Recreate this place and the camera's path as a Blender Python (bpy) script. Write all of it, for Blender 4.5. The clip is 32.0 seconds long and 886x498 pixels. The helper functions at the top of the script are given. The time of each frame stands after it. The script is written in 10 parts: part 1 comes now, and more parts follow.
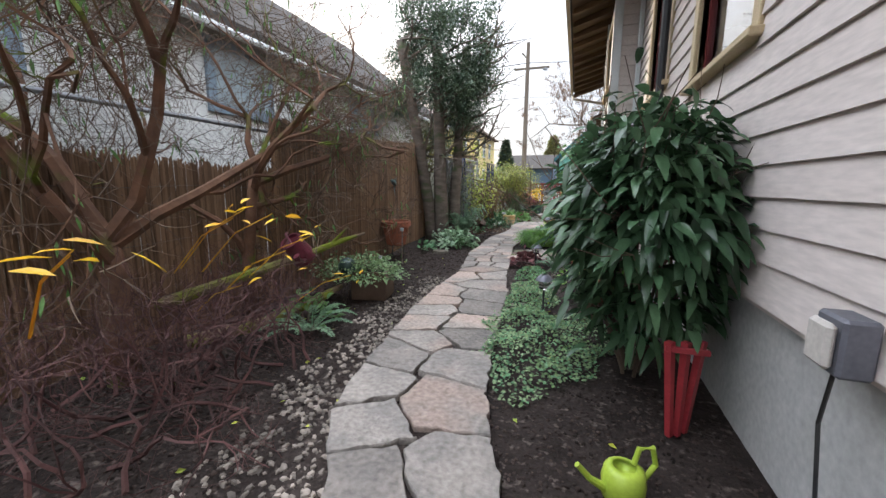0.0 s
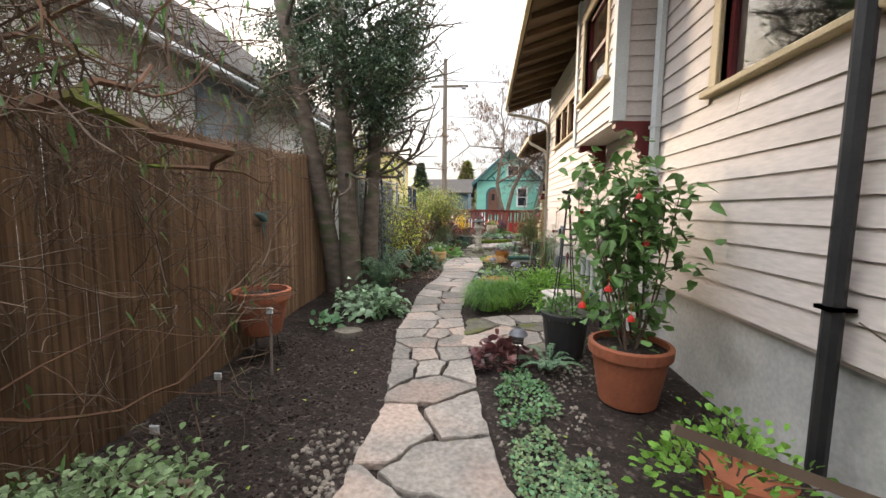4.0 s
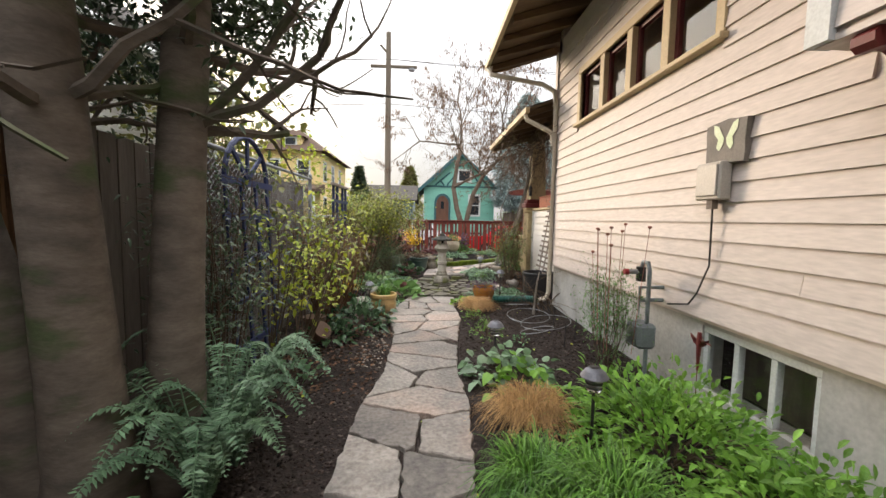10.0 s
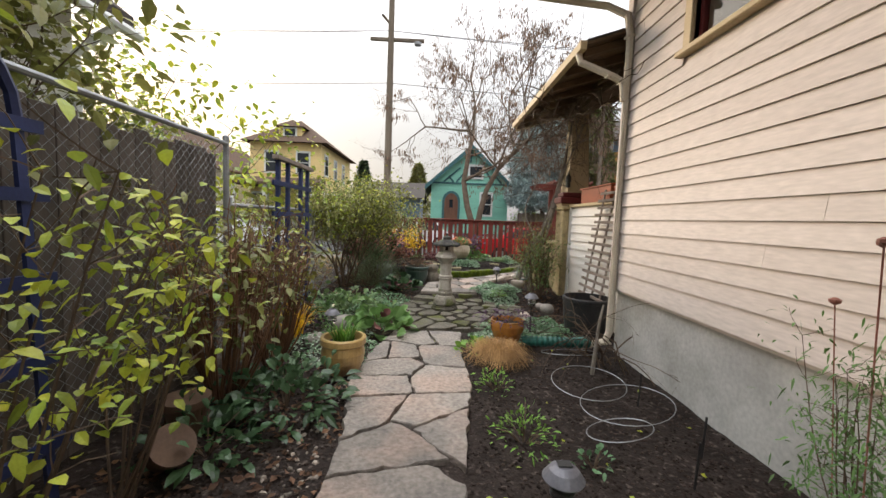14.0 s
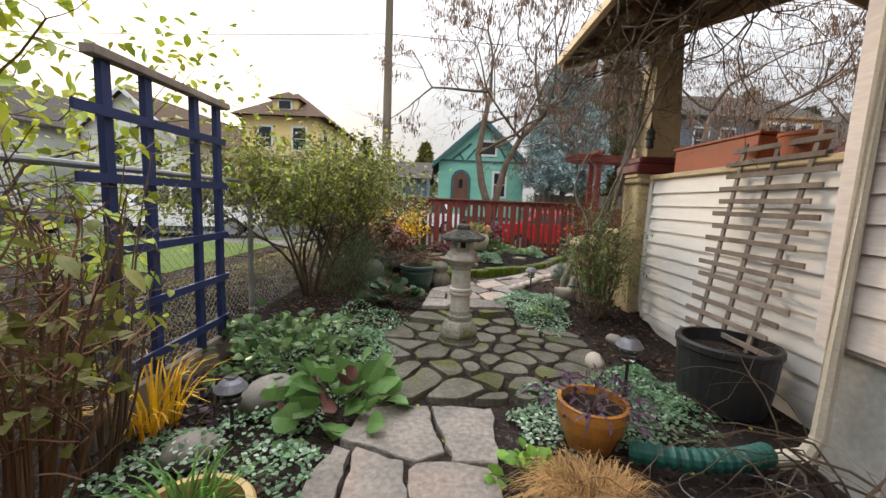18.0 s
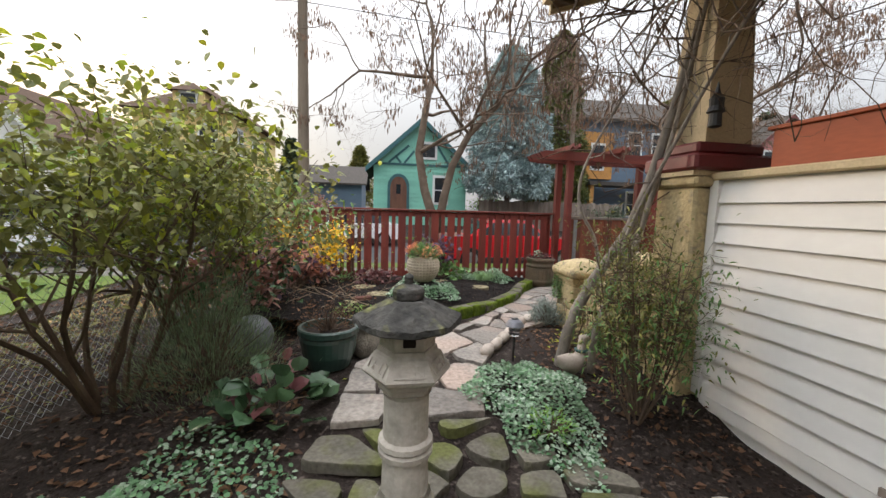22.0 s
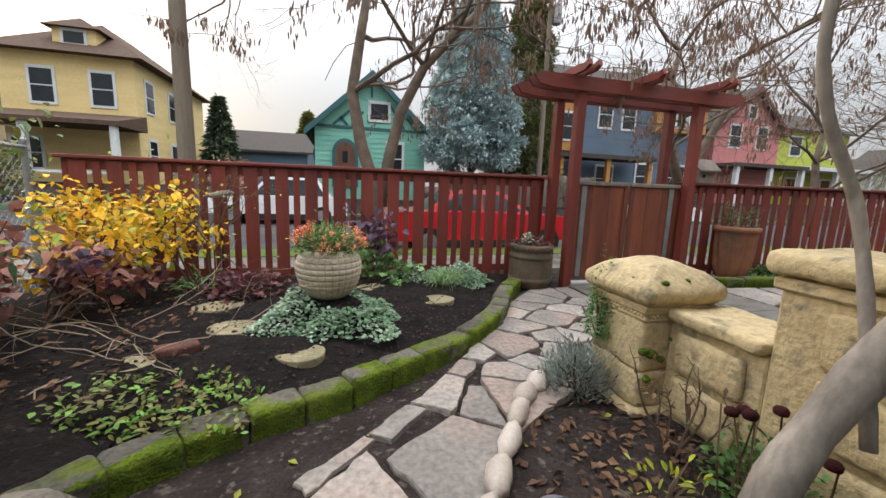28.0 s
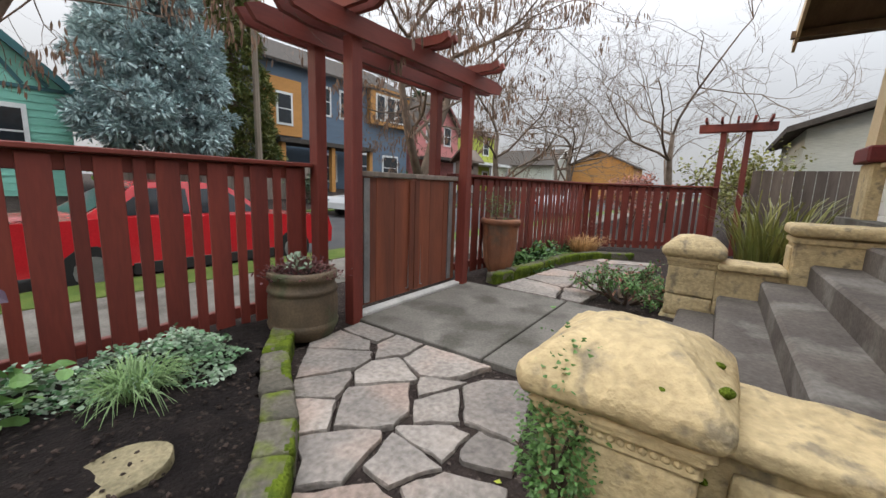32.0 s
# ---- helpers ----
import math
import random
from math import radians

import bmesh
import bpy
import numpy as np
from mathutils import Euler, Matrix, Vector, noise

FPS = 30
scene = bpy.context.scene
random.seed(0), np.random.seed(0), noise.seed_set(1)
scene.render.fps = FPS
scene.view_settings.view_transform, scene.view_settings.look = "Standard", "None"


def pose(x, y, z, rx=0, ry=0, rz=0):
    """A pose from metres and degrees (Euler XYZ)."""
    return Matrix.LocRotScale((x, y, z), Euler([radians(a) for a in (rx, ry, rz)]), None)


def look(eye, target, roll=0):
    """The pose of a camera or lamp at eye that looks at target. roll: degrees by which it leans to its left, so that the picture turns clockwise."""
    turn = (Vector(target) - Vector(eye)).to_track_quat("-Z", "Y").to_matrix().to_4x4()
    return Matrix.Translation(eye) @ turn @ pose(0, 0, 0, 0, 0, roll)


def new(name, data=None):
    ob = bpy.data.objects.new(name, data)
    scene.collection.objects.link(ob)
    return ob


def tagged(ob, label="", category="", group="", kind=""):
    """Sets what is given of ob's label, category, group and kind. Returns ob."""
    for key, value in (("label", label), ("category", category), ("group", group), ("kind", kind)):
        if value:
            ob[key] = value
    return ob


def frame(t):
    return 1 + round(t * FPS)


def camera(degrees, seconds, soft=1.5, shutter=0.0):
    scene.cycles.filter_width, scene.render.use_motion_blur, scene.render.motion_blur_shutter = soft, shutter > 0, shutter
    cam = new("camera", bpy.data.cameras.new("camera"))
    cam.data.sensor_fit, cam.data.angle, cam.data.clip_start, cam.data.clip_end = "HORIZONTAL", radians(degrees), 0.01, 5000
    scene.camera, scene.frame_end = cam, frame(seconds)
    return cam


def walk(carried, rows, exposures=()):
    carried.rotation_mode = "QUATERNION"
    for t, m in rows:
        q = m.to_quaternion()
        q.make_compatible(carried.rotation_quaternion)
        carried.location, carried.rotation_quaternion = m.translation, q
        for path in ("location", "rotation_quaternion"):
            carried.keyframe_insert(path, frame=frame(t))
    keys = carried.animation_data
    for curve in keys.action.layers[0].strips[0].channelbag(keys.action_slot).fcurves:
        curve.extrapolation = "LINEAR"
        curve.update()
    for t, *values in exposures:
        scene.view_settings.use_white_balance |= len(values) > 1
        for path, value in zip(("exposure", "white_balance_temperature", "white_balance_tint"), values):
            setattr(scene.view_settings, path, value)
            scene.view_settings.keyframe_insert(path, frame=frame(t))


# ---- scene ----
cam = camera(97.6, 32.0)
PATH = [
    (0, (-0.158, 0.23, 1.168), (-0.792, 2.1, 0.848), 0.4),
    (0.5, (-0.387, 0.534, 1.175), (-0.948, 2.435, 0.902), 0.9),
    (1, (-0.415, 0.969, 1.239), (-0.966, 2.87, 0.956), 1.0),
    (1.5, (-0.466, 1.383, 1.275), (-1.003, 3.293, 1.028), 0.4),
    (2, (-0.563, 1.683, 1.306), (-1.061, 3.604, 1.06), 0.3),
    (2.5, (-0.727, 2.007, 1.321), (-1.173, 3.944, 1.097), 0.1),
    (3, (-0.833, 2.337, 1.316), (-1.212, 4.29, 1.114), 0.0),
    (3.5, (-0.94, 2.685, 1.344), (-1.242, 4.652, 1.147), 0.3),
    (5.5, (-1.366, 4.144, 1.301), (-1.314, 6.132, 1.089), 1.0),
    (6, (-1.427, 4.53, 1.347), (-1.348, 6.521, 1.173), 1.0),
    (6.5, (-1.49, 4.864, 1.367), (-1.409, 6.854, 1.18), 1.1),
    (7, (-1.486, 5.242, 1.37), (-1.409, 7.235, 1.217), 1.5),
    (7.5, (-1.531, 5.581, 1.346), (-1.449, 7.573, 1.186), 1.7),
    (8, (-1.599, 5.954, 1.362), (-1.501, 7.946, 1.216), 1.7),
    (8.5, (-1.602, 6.317, 1.371), (-1.507, 8.309, 1.223), 1.5),
    (9, (-1.606, 6.666, 1.394), (-1.51, 8.658, 1.25), 1.4),
    (9.5, (-1.645, 7.023, 1.401), (-1.529, 9.015, 1.262), 1.2),
    (10, (-1.628, 7.32, 1.411), (-1.534, 9.311, 1.257), 1.1),
    (10.5, (-1.531, 7.645, 1.418), (-1.465, 9.639, 1.267), 1.2),
    (11, (-1.485, 7.943, 1.416), (-1.408, 9.934, 1.241), 1.3),
    (11.5, (-1.509, 8.292, 1.397), (-1.431, 10.284, 1.231), 1.6),
    (12, (-1.509, 8.575, 1.372), (-1.449, 10.568, 1.219), 1.6),
    (12.5, (-1.462, 8.904, 1.359), (-1.421, 10.897, 1.196), 1.7),
    (13, (-1.459, 9.189, 1.338), (-1.412, 11.181, 1.172), 1.7),
    (13.5, (-1.483, 9.513, 1.376), (-1.421, 11.506, 1.218), 1.8),
    (14, (-1.446, 9.821, 1.361), (-1.397, 11.815, 1.207), 2.2),
    (14.5, (-1.399, 10.176, 1.375), (-1.354, 12.169, 1.219), 2.5),
    (15, (-1.372, 10.467, 1.368), (-1.343, 12.461, 1.211), 2.3),
    (15.5, (-1.381, 10.776, 1.374), (-1.393, 12.769, 1.201), 1.9),
    (17.5, (-1.449, 11.984, 1.304), (-1.469, 13.969, 1.056), 1.8),
    (18, (-1.453, 12.264, 1.301), (-1.439, 14.249, 1.058), 2.4),
    (18.5, (-1.52, 12.517, 1.283), (-1.462, 14.497, 1.007), 2.7),
    (19, (-1.604, 12.777, 1.281), (-1.5, 14.754, 0.992), 2.6),
    (19.5, (-1.621, 13.062, 1.273), (-1.513, 15.038, 0.988), 2.3),
    (20, (-1.609, 13.385, 1.276), (-1.489, 15.362, 1.004), 2.0),
    (20.5, (-1.616, 13.712, 1.307), (-1.471, 15.691, 1.058), 1.6),
    (21, (-1.607, 14.009, 1.344), (-1.413, 15.986, 1.111), 1.5),
    (21.5, (-1.458, 14.268, 1.392), (-1.219, 16.244, 1.195), 1.4),
    (22, (-1.351, 14.513, 1.395), (-1.029, 16.476, 1.191), 1.7),
    (22.5, (-1.244, 14.8, 1.397), (-0.854, 16.751, 1.199), 2.3),
    (23, (-1.125, 15.0, 1.351), (-0.727, 16.946, 1.117), 3.3),
    (23.5, (-0.913, 15.229, 1.381), (-0.626, 17.185, 1.08), 3.4),
    (24, (-0.781, 15.46, 1.341), (-0.625, 17.422, 0.99), 4.1),
    (24.5, (-0.663, 15.726, 1.306), (-0.682, 17.69, 0.931), 4.4),
    (26.5, (-0.569, 16.505, 1.216), (-0.66, 18.476, 0.888), 2.2),
    (27, (-0.627, 16.671, 1.231), (-0.55, 18.64, 0.889), 2.0),
    (27.5, (-0.628, 16.892, 1.203), (-0.322, 18.843, 0.887), 2.4),
    (28, (-0.646, 17.119, 1.196), (-0.128, 19.024, 0.879), 2.1),
    (28.5, (-0.713, 17.373, 1.204), (0.02, 19.207, 0.888), 2.3),
    (29, (-0.702, 17.534, 1.189), (0.215, 19.28, 0.863), 2.2),
    (29.5, (-0.63, 17.772, 1.204), (0.477, 19.403, 0.868), 2.8),
    (30, (-0.559, 18.025, 1.175), (0.699, 19.548, 0.864), 2.5),
    (30.5, (-0.532, 18.257, 1.216), (0.846, 19.675, 0.916), 2.1),
    (31, (-0.417, 18.462, 1.216), (1.037, 19.802, 0.915), 1.9),
    (31.5, (-0.274, 18.616, 1.221), (1.261, 19.863, 0.918), 1.9),
    (32, (-0.146, 18.787, 1.227), (1.464, 19.927, 0.903), 1.9),
]
walk(cam, [(t, look(eye, target, roll)) for t, eye, target, roll in PATH], [(0.0, 1.6, 5950, 10), (2.0, 1.75, 6250, 10), (7.0, 1.6, 6650, 10), (9.0, 1.55, 6700, 10), (13.0, 1.14, 6700, 10), (20.0, 1.16, 6550, 10), (28.0, 1.14, 6450, 10), (32.0, 1.08, 6450, 10)])

# ---- world, sun, exposure ----
SUN_DIR = Vector((-0.56, 0.80, 0.20)).normalized()
world = bpy.data.worlds.new("sky")
scene.world = world
world.use_nodes = True
wn = world.node_tree.nodes
sky = wn.new("ShaderNodeTexSky")
sky.sky_type = "NISHITA"
sky.sun_disc = False
sky.sun_elevation = math.asin(SUN_DIR.z)
sky.sun_rotation = math.atan2(SUN_DIR.x, SUN_DIR.y)
sky.air_density, sky.dust_density, sky.ozone_density = 1.0, 3.5, 1.5
haze = wn.new("ShaderNodeMix")
haze.data_type, haze.blend_type = "RGBA", "MIX"
haze.inputs[0].default_value = 0.80
haze.inputs[7].default_value = (6.85, 6.9, 7.1, 1)
world.node_tree.links.new(sky.outputs["Color"], haze.inputs[6])
# hazy overcast: the sky brightens towards the zenith
co = wn.new("ShaderNodeTexCoord")
sep = wn.new("ShaderNodeSeparateXYZ")
world.node_tree.links.new(co.outputs["Generated"], sep.inputs[0])
rise = wn.new("ShaderNodeMath")
rise.operation, rise.use_clamp = "MULTIPLY", False
world.node_tree.links.new(sep.outputs["Z"], rise.inputs[0])
world.node_tree.links.new(sep.outputs["Z"], rise.inputs[1])
grade = wn.new("ShaderNodeMath")
grade.operation = "MULTIPLY_ADD"
grade.inputs[1].default_value, grade.inputs[2].default_value = 3.0, 0.36
world.node_tree.links.new(rise.outputs[0], grade.inputs[0])
dome_light = wn.new("ShaderNodeVectorMath")
dome_light.operation = "SCALE"
world.node_tree.links.new(haze.outputs[2], dome_light.inputs[0])
world.node_tree.links.new(grade.outputs[0], dome_light.inputs["Scale"])
world.node_tree.links.new(dome_light.outputs[0], wn["Background"].inputs["Color"])
wn["Background"].inputs["Strength"].default_value = 0.12
sun = new("sun", bpy.data.lights.new("sun", "SUN"))
sun.data.energy, sun.data.angle, sun.data.color = 1.1, radians(10), (1.0, 0.80, 0.60)
sun.matrix_world = look(SUN_DIR * 50, (0, 0, 0))

# ---- materials ----
MATS = {}


def material(name, c1, c2=None, scale=6.0, rough=0.7, bump=0.15, metal=0.0, fine=60.0, vary=0.0, island=False, thin=0.0, stretch=(1, 1, 1), c3=None, c3scale=1.5, c3amount=0.5, coat=0.0, relief=0.01, grain=0.5):
    """A two-scale procedural surface: c1 to c2 by coarse noise, fine grain in value and relief, c3 in patches."""
    m = bpy.data.materials.new(name)
    m.use_nodes = True
    n, l = m.node_tree.nodes, m.node_tree.links
    bsdf, out = n["Principled BSDF"], n["Material Output"]
    co = n.new("ShaderNodeTexCoord")
    mp = n.new("ShaderNodeMapping")
    mp.inputs["Scale"].default_value = stretch
    l.new(co.outputs["Object"], mp.inputs["Vector"])
    where = mp.outputs["Vector"]
    rnd = None
    if vary or island:
        src = n.new("ShaderNodeNewGeometry") if island else n.new("ShaderNodeObjectInfo")
        rnd = src.outputs["Random Per Island" if island else "Random"]
        if not island:
            add = n.new("ShaderNodeVectorMath")
            mul = n.new("ShaderNodeVectorMath")
            mul.operation, add.operation = "SCALE", "ADD"
            mul.inputs[0].default_value = (31, 17, 23)
            l.new(rnd, mul.inputs["Scale"])
            l.new(where, add.inputs[0])
            l.new(mul.outputs[0], add.inputs[1])
            where = add.outputs[0]
    big = n.new("ShaderNodeTexNoise")
    big.inputs["Scale"].default_value, big.inputs["Detail"].default_value = scale, 4
    small = n.new("ShaderNodeTexNoise")
    small.inputs["Scale"].default_value, small.inputs["Detail"].default_value = fine, 3
    l.new(where, big.inputs["Vector"])
    l.new(where, small.inputs["Vector"])
    ramp = n.new("ShaderNodeMapRange")
    ramp.inputs[1].default_value, ramp.inputs[2].default_value = 0.35, 0.65
    l.new(big.outputs["Fac"], ramp.inputs[0])
    mix = n.new("ShaderNodeMix")
    mix.data_type = "RGBA"
    c2 = c2 or tuple(v * 0.75 for v in c1)
    mix.inputs[6].default_value, mix.inputs[7].default_value = (*c1, 1), (*c2, 1)
    l.new(ramp.outputs[0], mix.inputs[0])
    col = mix.outputs[2]
    if c3:
        patch = n.new("ShaderNodeTexNoise")
        patch.inputs["Scale"].default_value, patch.inputs["Detail"].default_value = c3scale, 5
        l.new(where, patch.inputs["Vector"])
        pr = n.new("ShaderNodeMapRange")
        pr.inputs[1].default_value, pr.inputs[2].default_value = 0.62 - c3amount * 0.25, 0.72 - c3amount * 0.2
        l.new(patch.outputs["Fac"], pr.inputs[0])
        m3 = n.new("ShaderNodeMix")
        m3.data_type = "RGBA"
        m3.inputs[7].default_value = (*c3, 1)
        l.new(pr.outputs[0], m3.inputs[0])
        l.new(col, m3.inputs[6])
        col = m3.outputs[2]
    hsv = n.new("ShaderNodeHueSaturation")
    val = n.new("ShaderNodeMath")
    val.operation = "MULTIPLY_ADD"
    val.inputs[1].default_value, val.inputs[2].default_value = grain, 1 - grain / 2
    l.new(small.outputs["Fac"], val.inputs[0])
    top = val.outputs[0]
    if rnd is not None and vary:
        rv = n.new("ShaderNodeMath")
        rv.operation = "MULTIPLY_ADD"
        rv.inputs[1].default_value, rv.inputs[2].default_value = vary, 1 - vary / 2
        l.new(rnd, rv.inputs[0])
        pm = n.new("ShaderNodeMath")
        pm.operation = "MULTIPLY"
        l.new(top, pm.inputs[0])
        l.new(rv.outputs[0], pm.inputs[1])
        top = pm.outputs[0]
    l.new(top, hsv.inputs["Value"])
    l.new(col, hsv.inputs["Color"])
    l.new(hsv.outputs["Color"], bsdf.inputs["Base Color"])
    bsdf.inputs["Roughness"].default_value, bsdf.inputs["Metallic"].default_value = rough, metal
    bsdf.inputs["Coat Weight"].default_value = coat
    bsdf.inputs["Specular IOR Level"].default_value = 0.12 if rough > 0.8 else 0.4
    if bump:
        b = n.new("ShaderNodeBump")
        b.inputs["Strength"].default_value, b.inputs["Distance"].default_value = bump, relief
        hs = n.new("ShaderNodeMath")
        hs.operation = "MULTIPLY_ADD"
        hs.inputs[1].default_value = 0.4
        l.new(small.outputs["Fac"], hs.inputs[0])
        l.new(big.outputs["Fac"], hs.inputs[2])
        l.new(hs.outputs[0], b.inputs["Height"])
        l.new(b.outputs["Normal"], bsdf.inputs["Normal"])
    if thin:
        tr = n.new("ShaderNodeBsdfTranslucent")
        l.new(hsv.outputs["Color"], tr.inputs["Color"])
        ms = n.new("ShaderNodeMixShader")
        ms.inputs[0].default_value = thin
        l.new(bsdf.outputs[0], ms.inputs[1])
        l.new(tr.outputs[0], ms.inputs[2])
        l.new(ms.outputs[0], out.inputs["Surface"])
    MATS[name] = m
    return m


def leafy(name, c1, c2, thin=0.3, rough=0.45, vary=0.7):
    c1, c2 = tuple(v * 1.3 for v in c1), tuple(v * 1.3 for v in c2)
    return material(name, c1, c2, scale=2.5, rough=rough, bump=0.05, fine=90, vary=vary, island=True, thin=thin)


def glass_material(name, tint=(1, 1, 1), rough=0.02):
    m = bpy.data.materials.new(name)
    m.use_nodes = True
    b = m.node_tree.nodes["Principled BSDF"]
    b.inputs["Base Color"].default_value = (*tint, 1)
    b.inputs["Transmission Weight"].default_value, b.inputs["Roughness"].default_value, b.inputs["IOR"].default_value = 1.0, rough, 1.5
    MATS[name] = m
    return m


SOIL = material("soil", (0.021, 0.0155, 0.0135), (0.037, 0.028, 0.024), scale=5, rough=0.95, bump=1.0, fine=45, c3=(0.10, 0.08, 0.068), c3scale=24, c3amount=0.16, relief=0.05, grain=1.2)
STONE = material("flagstone", (0.27, 0.238, 0.208), (0.19, 0.172, 0.155), scale=3.2, rough=0.83, bump=1.0, fine=30, vary=0.5, c3=(0.31, 0.24, 0.20), c3scale=1.1, c3amount=0.42, relief=0.035, grain=1.2)
COMPOST = material("black_compost", (0.008, 0.0062, 0.0058), (0.014, 0.0108, 0.0095), scale=6, rough=0.95, bump=1.0, fine=50, c3=(0.035, 0.027, 0.022), c3scale=26, c3amount=0.1, relief=0.04, grain=0.9)
COBBLE = material("mossy_stone", (0.145, 0.13, 0.105), (0.095, 0.088, 0.07), scale=5, rough=0.9, bump=0.9, fine=36, vary=0.5, c3=(0.10, 0.105, 0.04), c3scale=2.2, c3amount=0.35, relief=0.03, grain=1.0)
PAINT = material("siding_paint", (0.62, 0.545, 0.50), (0.58, 0.505, 0.46), scale=1.2, rough=0.55, bump=0.08, fine=35, vary=0.05, stretch=(1, 0.25, 1.5))
PAINT_WHITE = material("porch_siding_paint", (0.74, 0.71, 0.67), (0.71, 0.68, 0.635), scale=1.0, rough=0.55, bump=0.04, fine=20, vary=0.04, stretch=(1, 0.5, 1), grain=0.12)
CONCRETE = material("foundation_concrete", (0.50, 0.49, 0.46), (0.40, 0.39, 0.37), scale=2, rough=0.9, bump=0.3, fine=30, c3=(0.33, 0.32, 0.29), c3scale=1.2, c3amount=0.4)
PAVING = material("walk_concrete", (0.175, 0.162, 0.142), (0.125, 0.115, 0.10), scale=2.5, rough=0.9, bump=0.5, fine=50, c3=(0.085, 0.08, 0.066), c3scale=1.7, c3amount=0.5, grain=0.8)
STEPSTONE = material("weathered_step_concrete", (0.14, 0.122, 0.105), (0.095, 0.083, 0.073), scale=3, rough=0.85, bump=0.6, fine=40, c3=(0.19, 0.175, 0.155), c3scale=2.2, c3amount=0.25, grain=0.9)
CURBMOSS = material("thick_green_moss", (0.10, 0.135, 0.012), (0.05, 0.075, 0.012), scale=9, rough=1.0, bump=1.0, fine=70, relief=0.04, grain=1.2)
OCHRE = material("ochre_masonry_paint", (0.51, 0.40, 0.22), (0.42, 0.325, 0.175), scale=4.5, rough=0.8, bump=1.0, fine=34, c3=(0.25, 0.205, 0.13), c3scale=11, c3amount=0.2, relief=0.028, grain=0.75)
OCHRE_TRIM = material("ochre_trim_paint", (0.55, 0.43, 0.26), (0.50, 0.39, 0.23), scale=3, rough=0.6, bump=0.1)
RED_TRIM = material("dark_red_trim_paint", (0.15, 0.022, 0.022), (0.11, 0.018, 0.018), scale=4, rough=0.5, bump=0.1)
GREY_TRIM = material("pale_grey_trim_paint", (0.62, 0.64, 0.63), (0.55, 0.57, 0.56), scale=3, rough=0.55, bump=0.06)
REDWOOD = material("red_stained_wood", (0.175, 0.033, 0.021), (0.115, 0.024, 0.018), scale=4, rough=0.6, bump=0.2, fine=50, vary=0.45, stretch=(1, 1, 0.15))
REDWOOD_X = material("red_stained_beam", (0.175, 0.033, 0.021), (0.115, 0.024, 0.018), scale=4, rough=0.6, bump=0.2, fine=50, vary=0.3, stretch=(0.15, 1, 1))
CEDAR = material("cedar_gate_boards", (0.21, 0.062, 0.03), (0.11, 0.034, 0.02), scale=5, rough=0.65, bump=0.2, fine=50, vary=0.4, stretch=(1, 1, 0.12))
GREYWOOD = material("weathered_wood", (0.24, 0.20, 0.17), (0.16, 0.13, 0.11), scale=6, rough=0.85, bump=0.3, fine=60, vary=0.3, stretch=(1, 1, 0.15))
EAVE = material("eave_boards", (0.17, 0.11, 0.06), (0.11, 0.07, 0.04), scale=4, rough=0.75, bump=0.2, fine=40, vary=0.3, stretch=(0.2, 1, 1))
ROOF = material("roof_shingles", (0.055, 0.05, 0.045), (0.08, 0.07, 0.062), scale=8, rough=0.95, bump=0.5, fine=50)
REED = material("reed_screen", (0.24, 0.15, 0.088), (0.15, 0.095, 0.06), scale=3, rough=0.85, bump=0.2, fine=50, vary=0.85, island=True, stretch=(1, 1, 0.2))
BLUEWOOD = material("navy_blue_paint", (0.014, 0.022, 0.075), (0.02, 0.03, 0.10), scale=5, rough=0.55, bump=0.15)
STEEL = material("galvanised_steel", (0.33, 0.34, 0.35), (0.24, 0.25, 0.26), scale=5, rough=0.5, bump=0.05, metal=0.7)
DARKMETAL = material("dark_metal", (0.03, 0.03, 0.032), (0.05, 0.048, 0.045), scale=6, rough=0.45, bump=0.08, metal=0.5)
MOSS = material("mossy_curb_stone", (0.085, 0.078, 0.062), (0.12, 0.108, 0.085), scale=5, rough=0.95, bump=1.0, fine=40, vary=0.35, c3=(0.10, 0.125, 0.02), c3scale=4, c3amount=0.6, relief=0.03, grain=1.0)
GLASS = glass_material("window_glass")
# near-black colour that stands in for the shade inside holes
DARK = material("painted_hole_shade", (0.03, 0.022, 0.02), rough=0.9, bump=0)
WOODPOLE = material("utility_pole_wood", (0.20, 0.165, 0.13), (0.14, 0.115, 0.09), scale=3, rough=0.9, bump=0.2, stretch=(1, 1, 0.1))
BARK = material("smooth_grey_bark", (0.155, 0.125, 0.10), (0.085, 0.07, 0.058), scale=4, rough=0.9, bump=0.6, fine=30, stretch=(1, 1, 2.5), c3=(0.075, 0.09, 0.045), c3scale=2, c3amount=0.3)
TWIG = material("bare_twigs", (0.14, 0.10, 0.07), (0.09, 0.065, 0.05), scale=5, rough=0.9, bump=0.2, vary=0.3)
ASPHALT = material("asphalt", (0.05, 0.05, 0.052), (0.065, 0.064, 0.063), scale=1, rough=0.9, bump=0.3, fine=80)
GRASS = material("lawn_grass", (0.06, 0.10, 0.02), (0.10, 0.13, 0.03), scale=3, rough=0.9, bump=0.8, fine=60)

# ---- mesh helpers ----


def ground(y):
    """Height of the garden floor, which steps up beyond the stone lantern."""
    return -0.13 + 0.13 * min(max((y - 16.65) / 0.4, 0), 1)


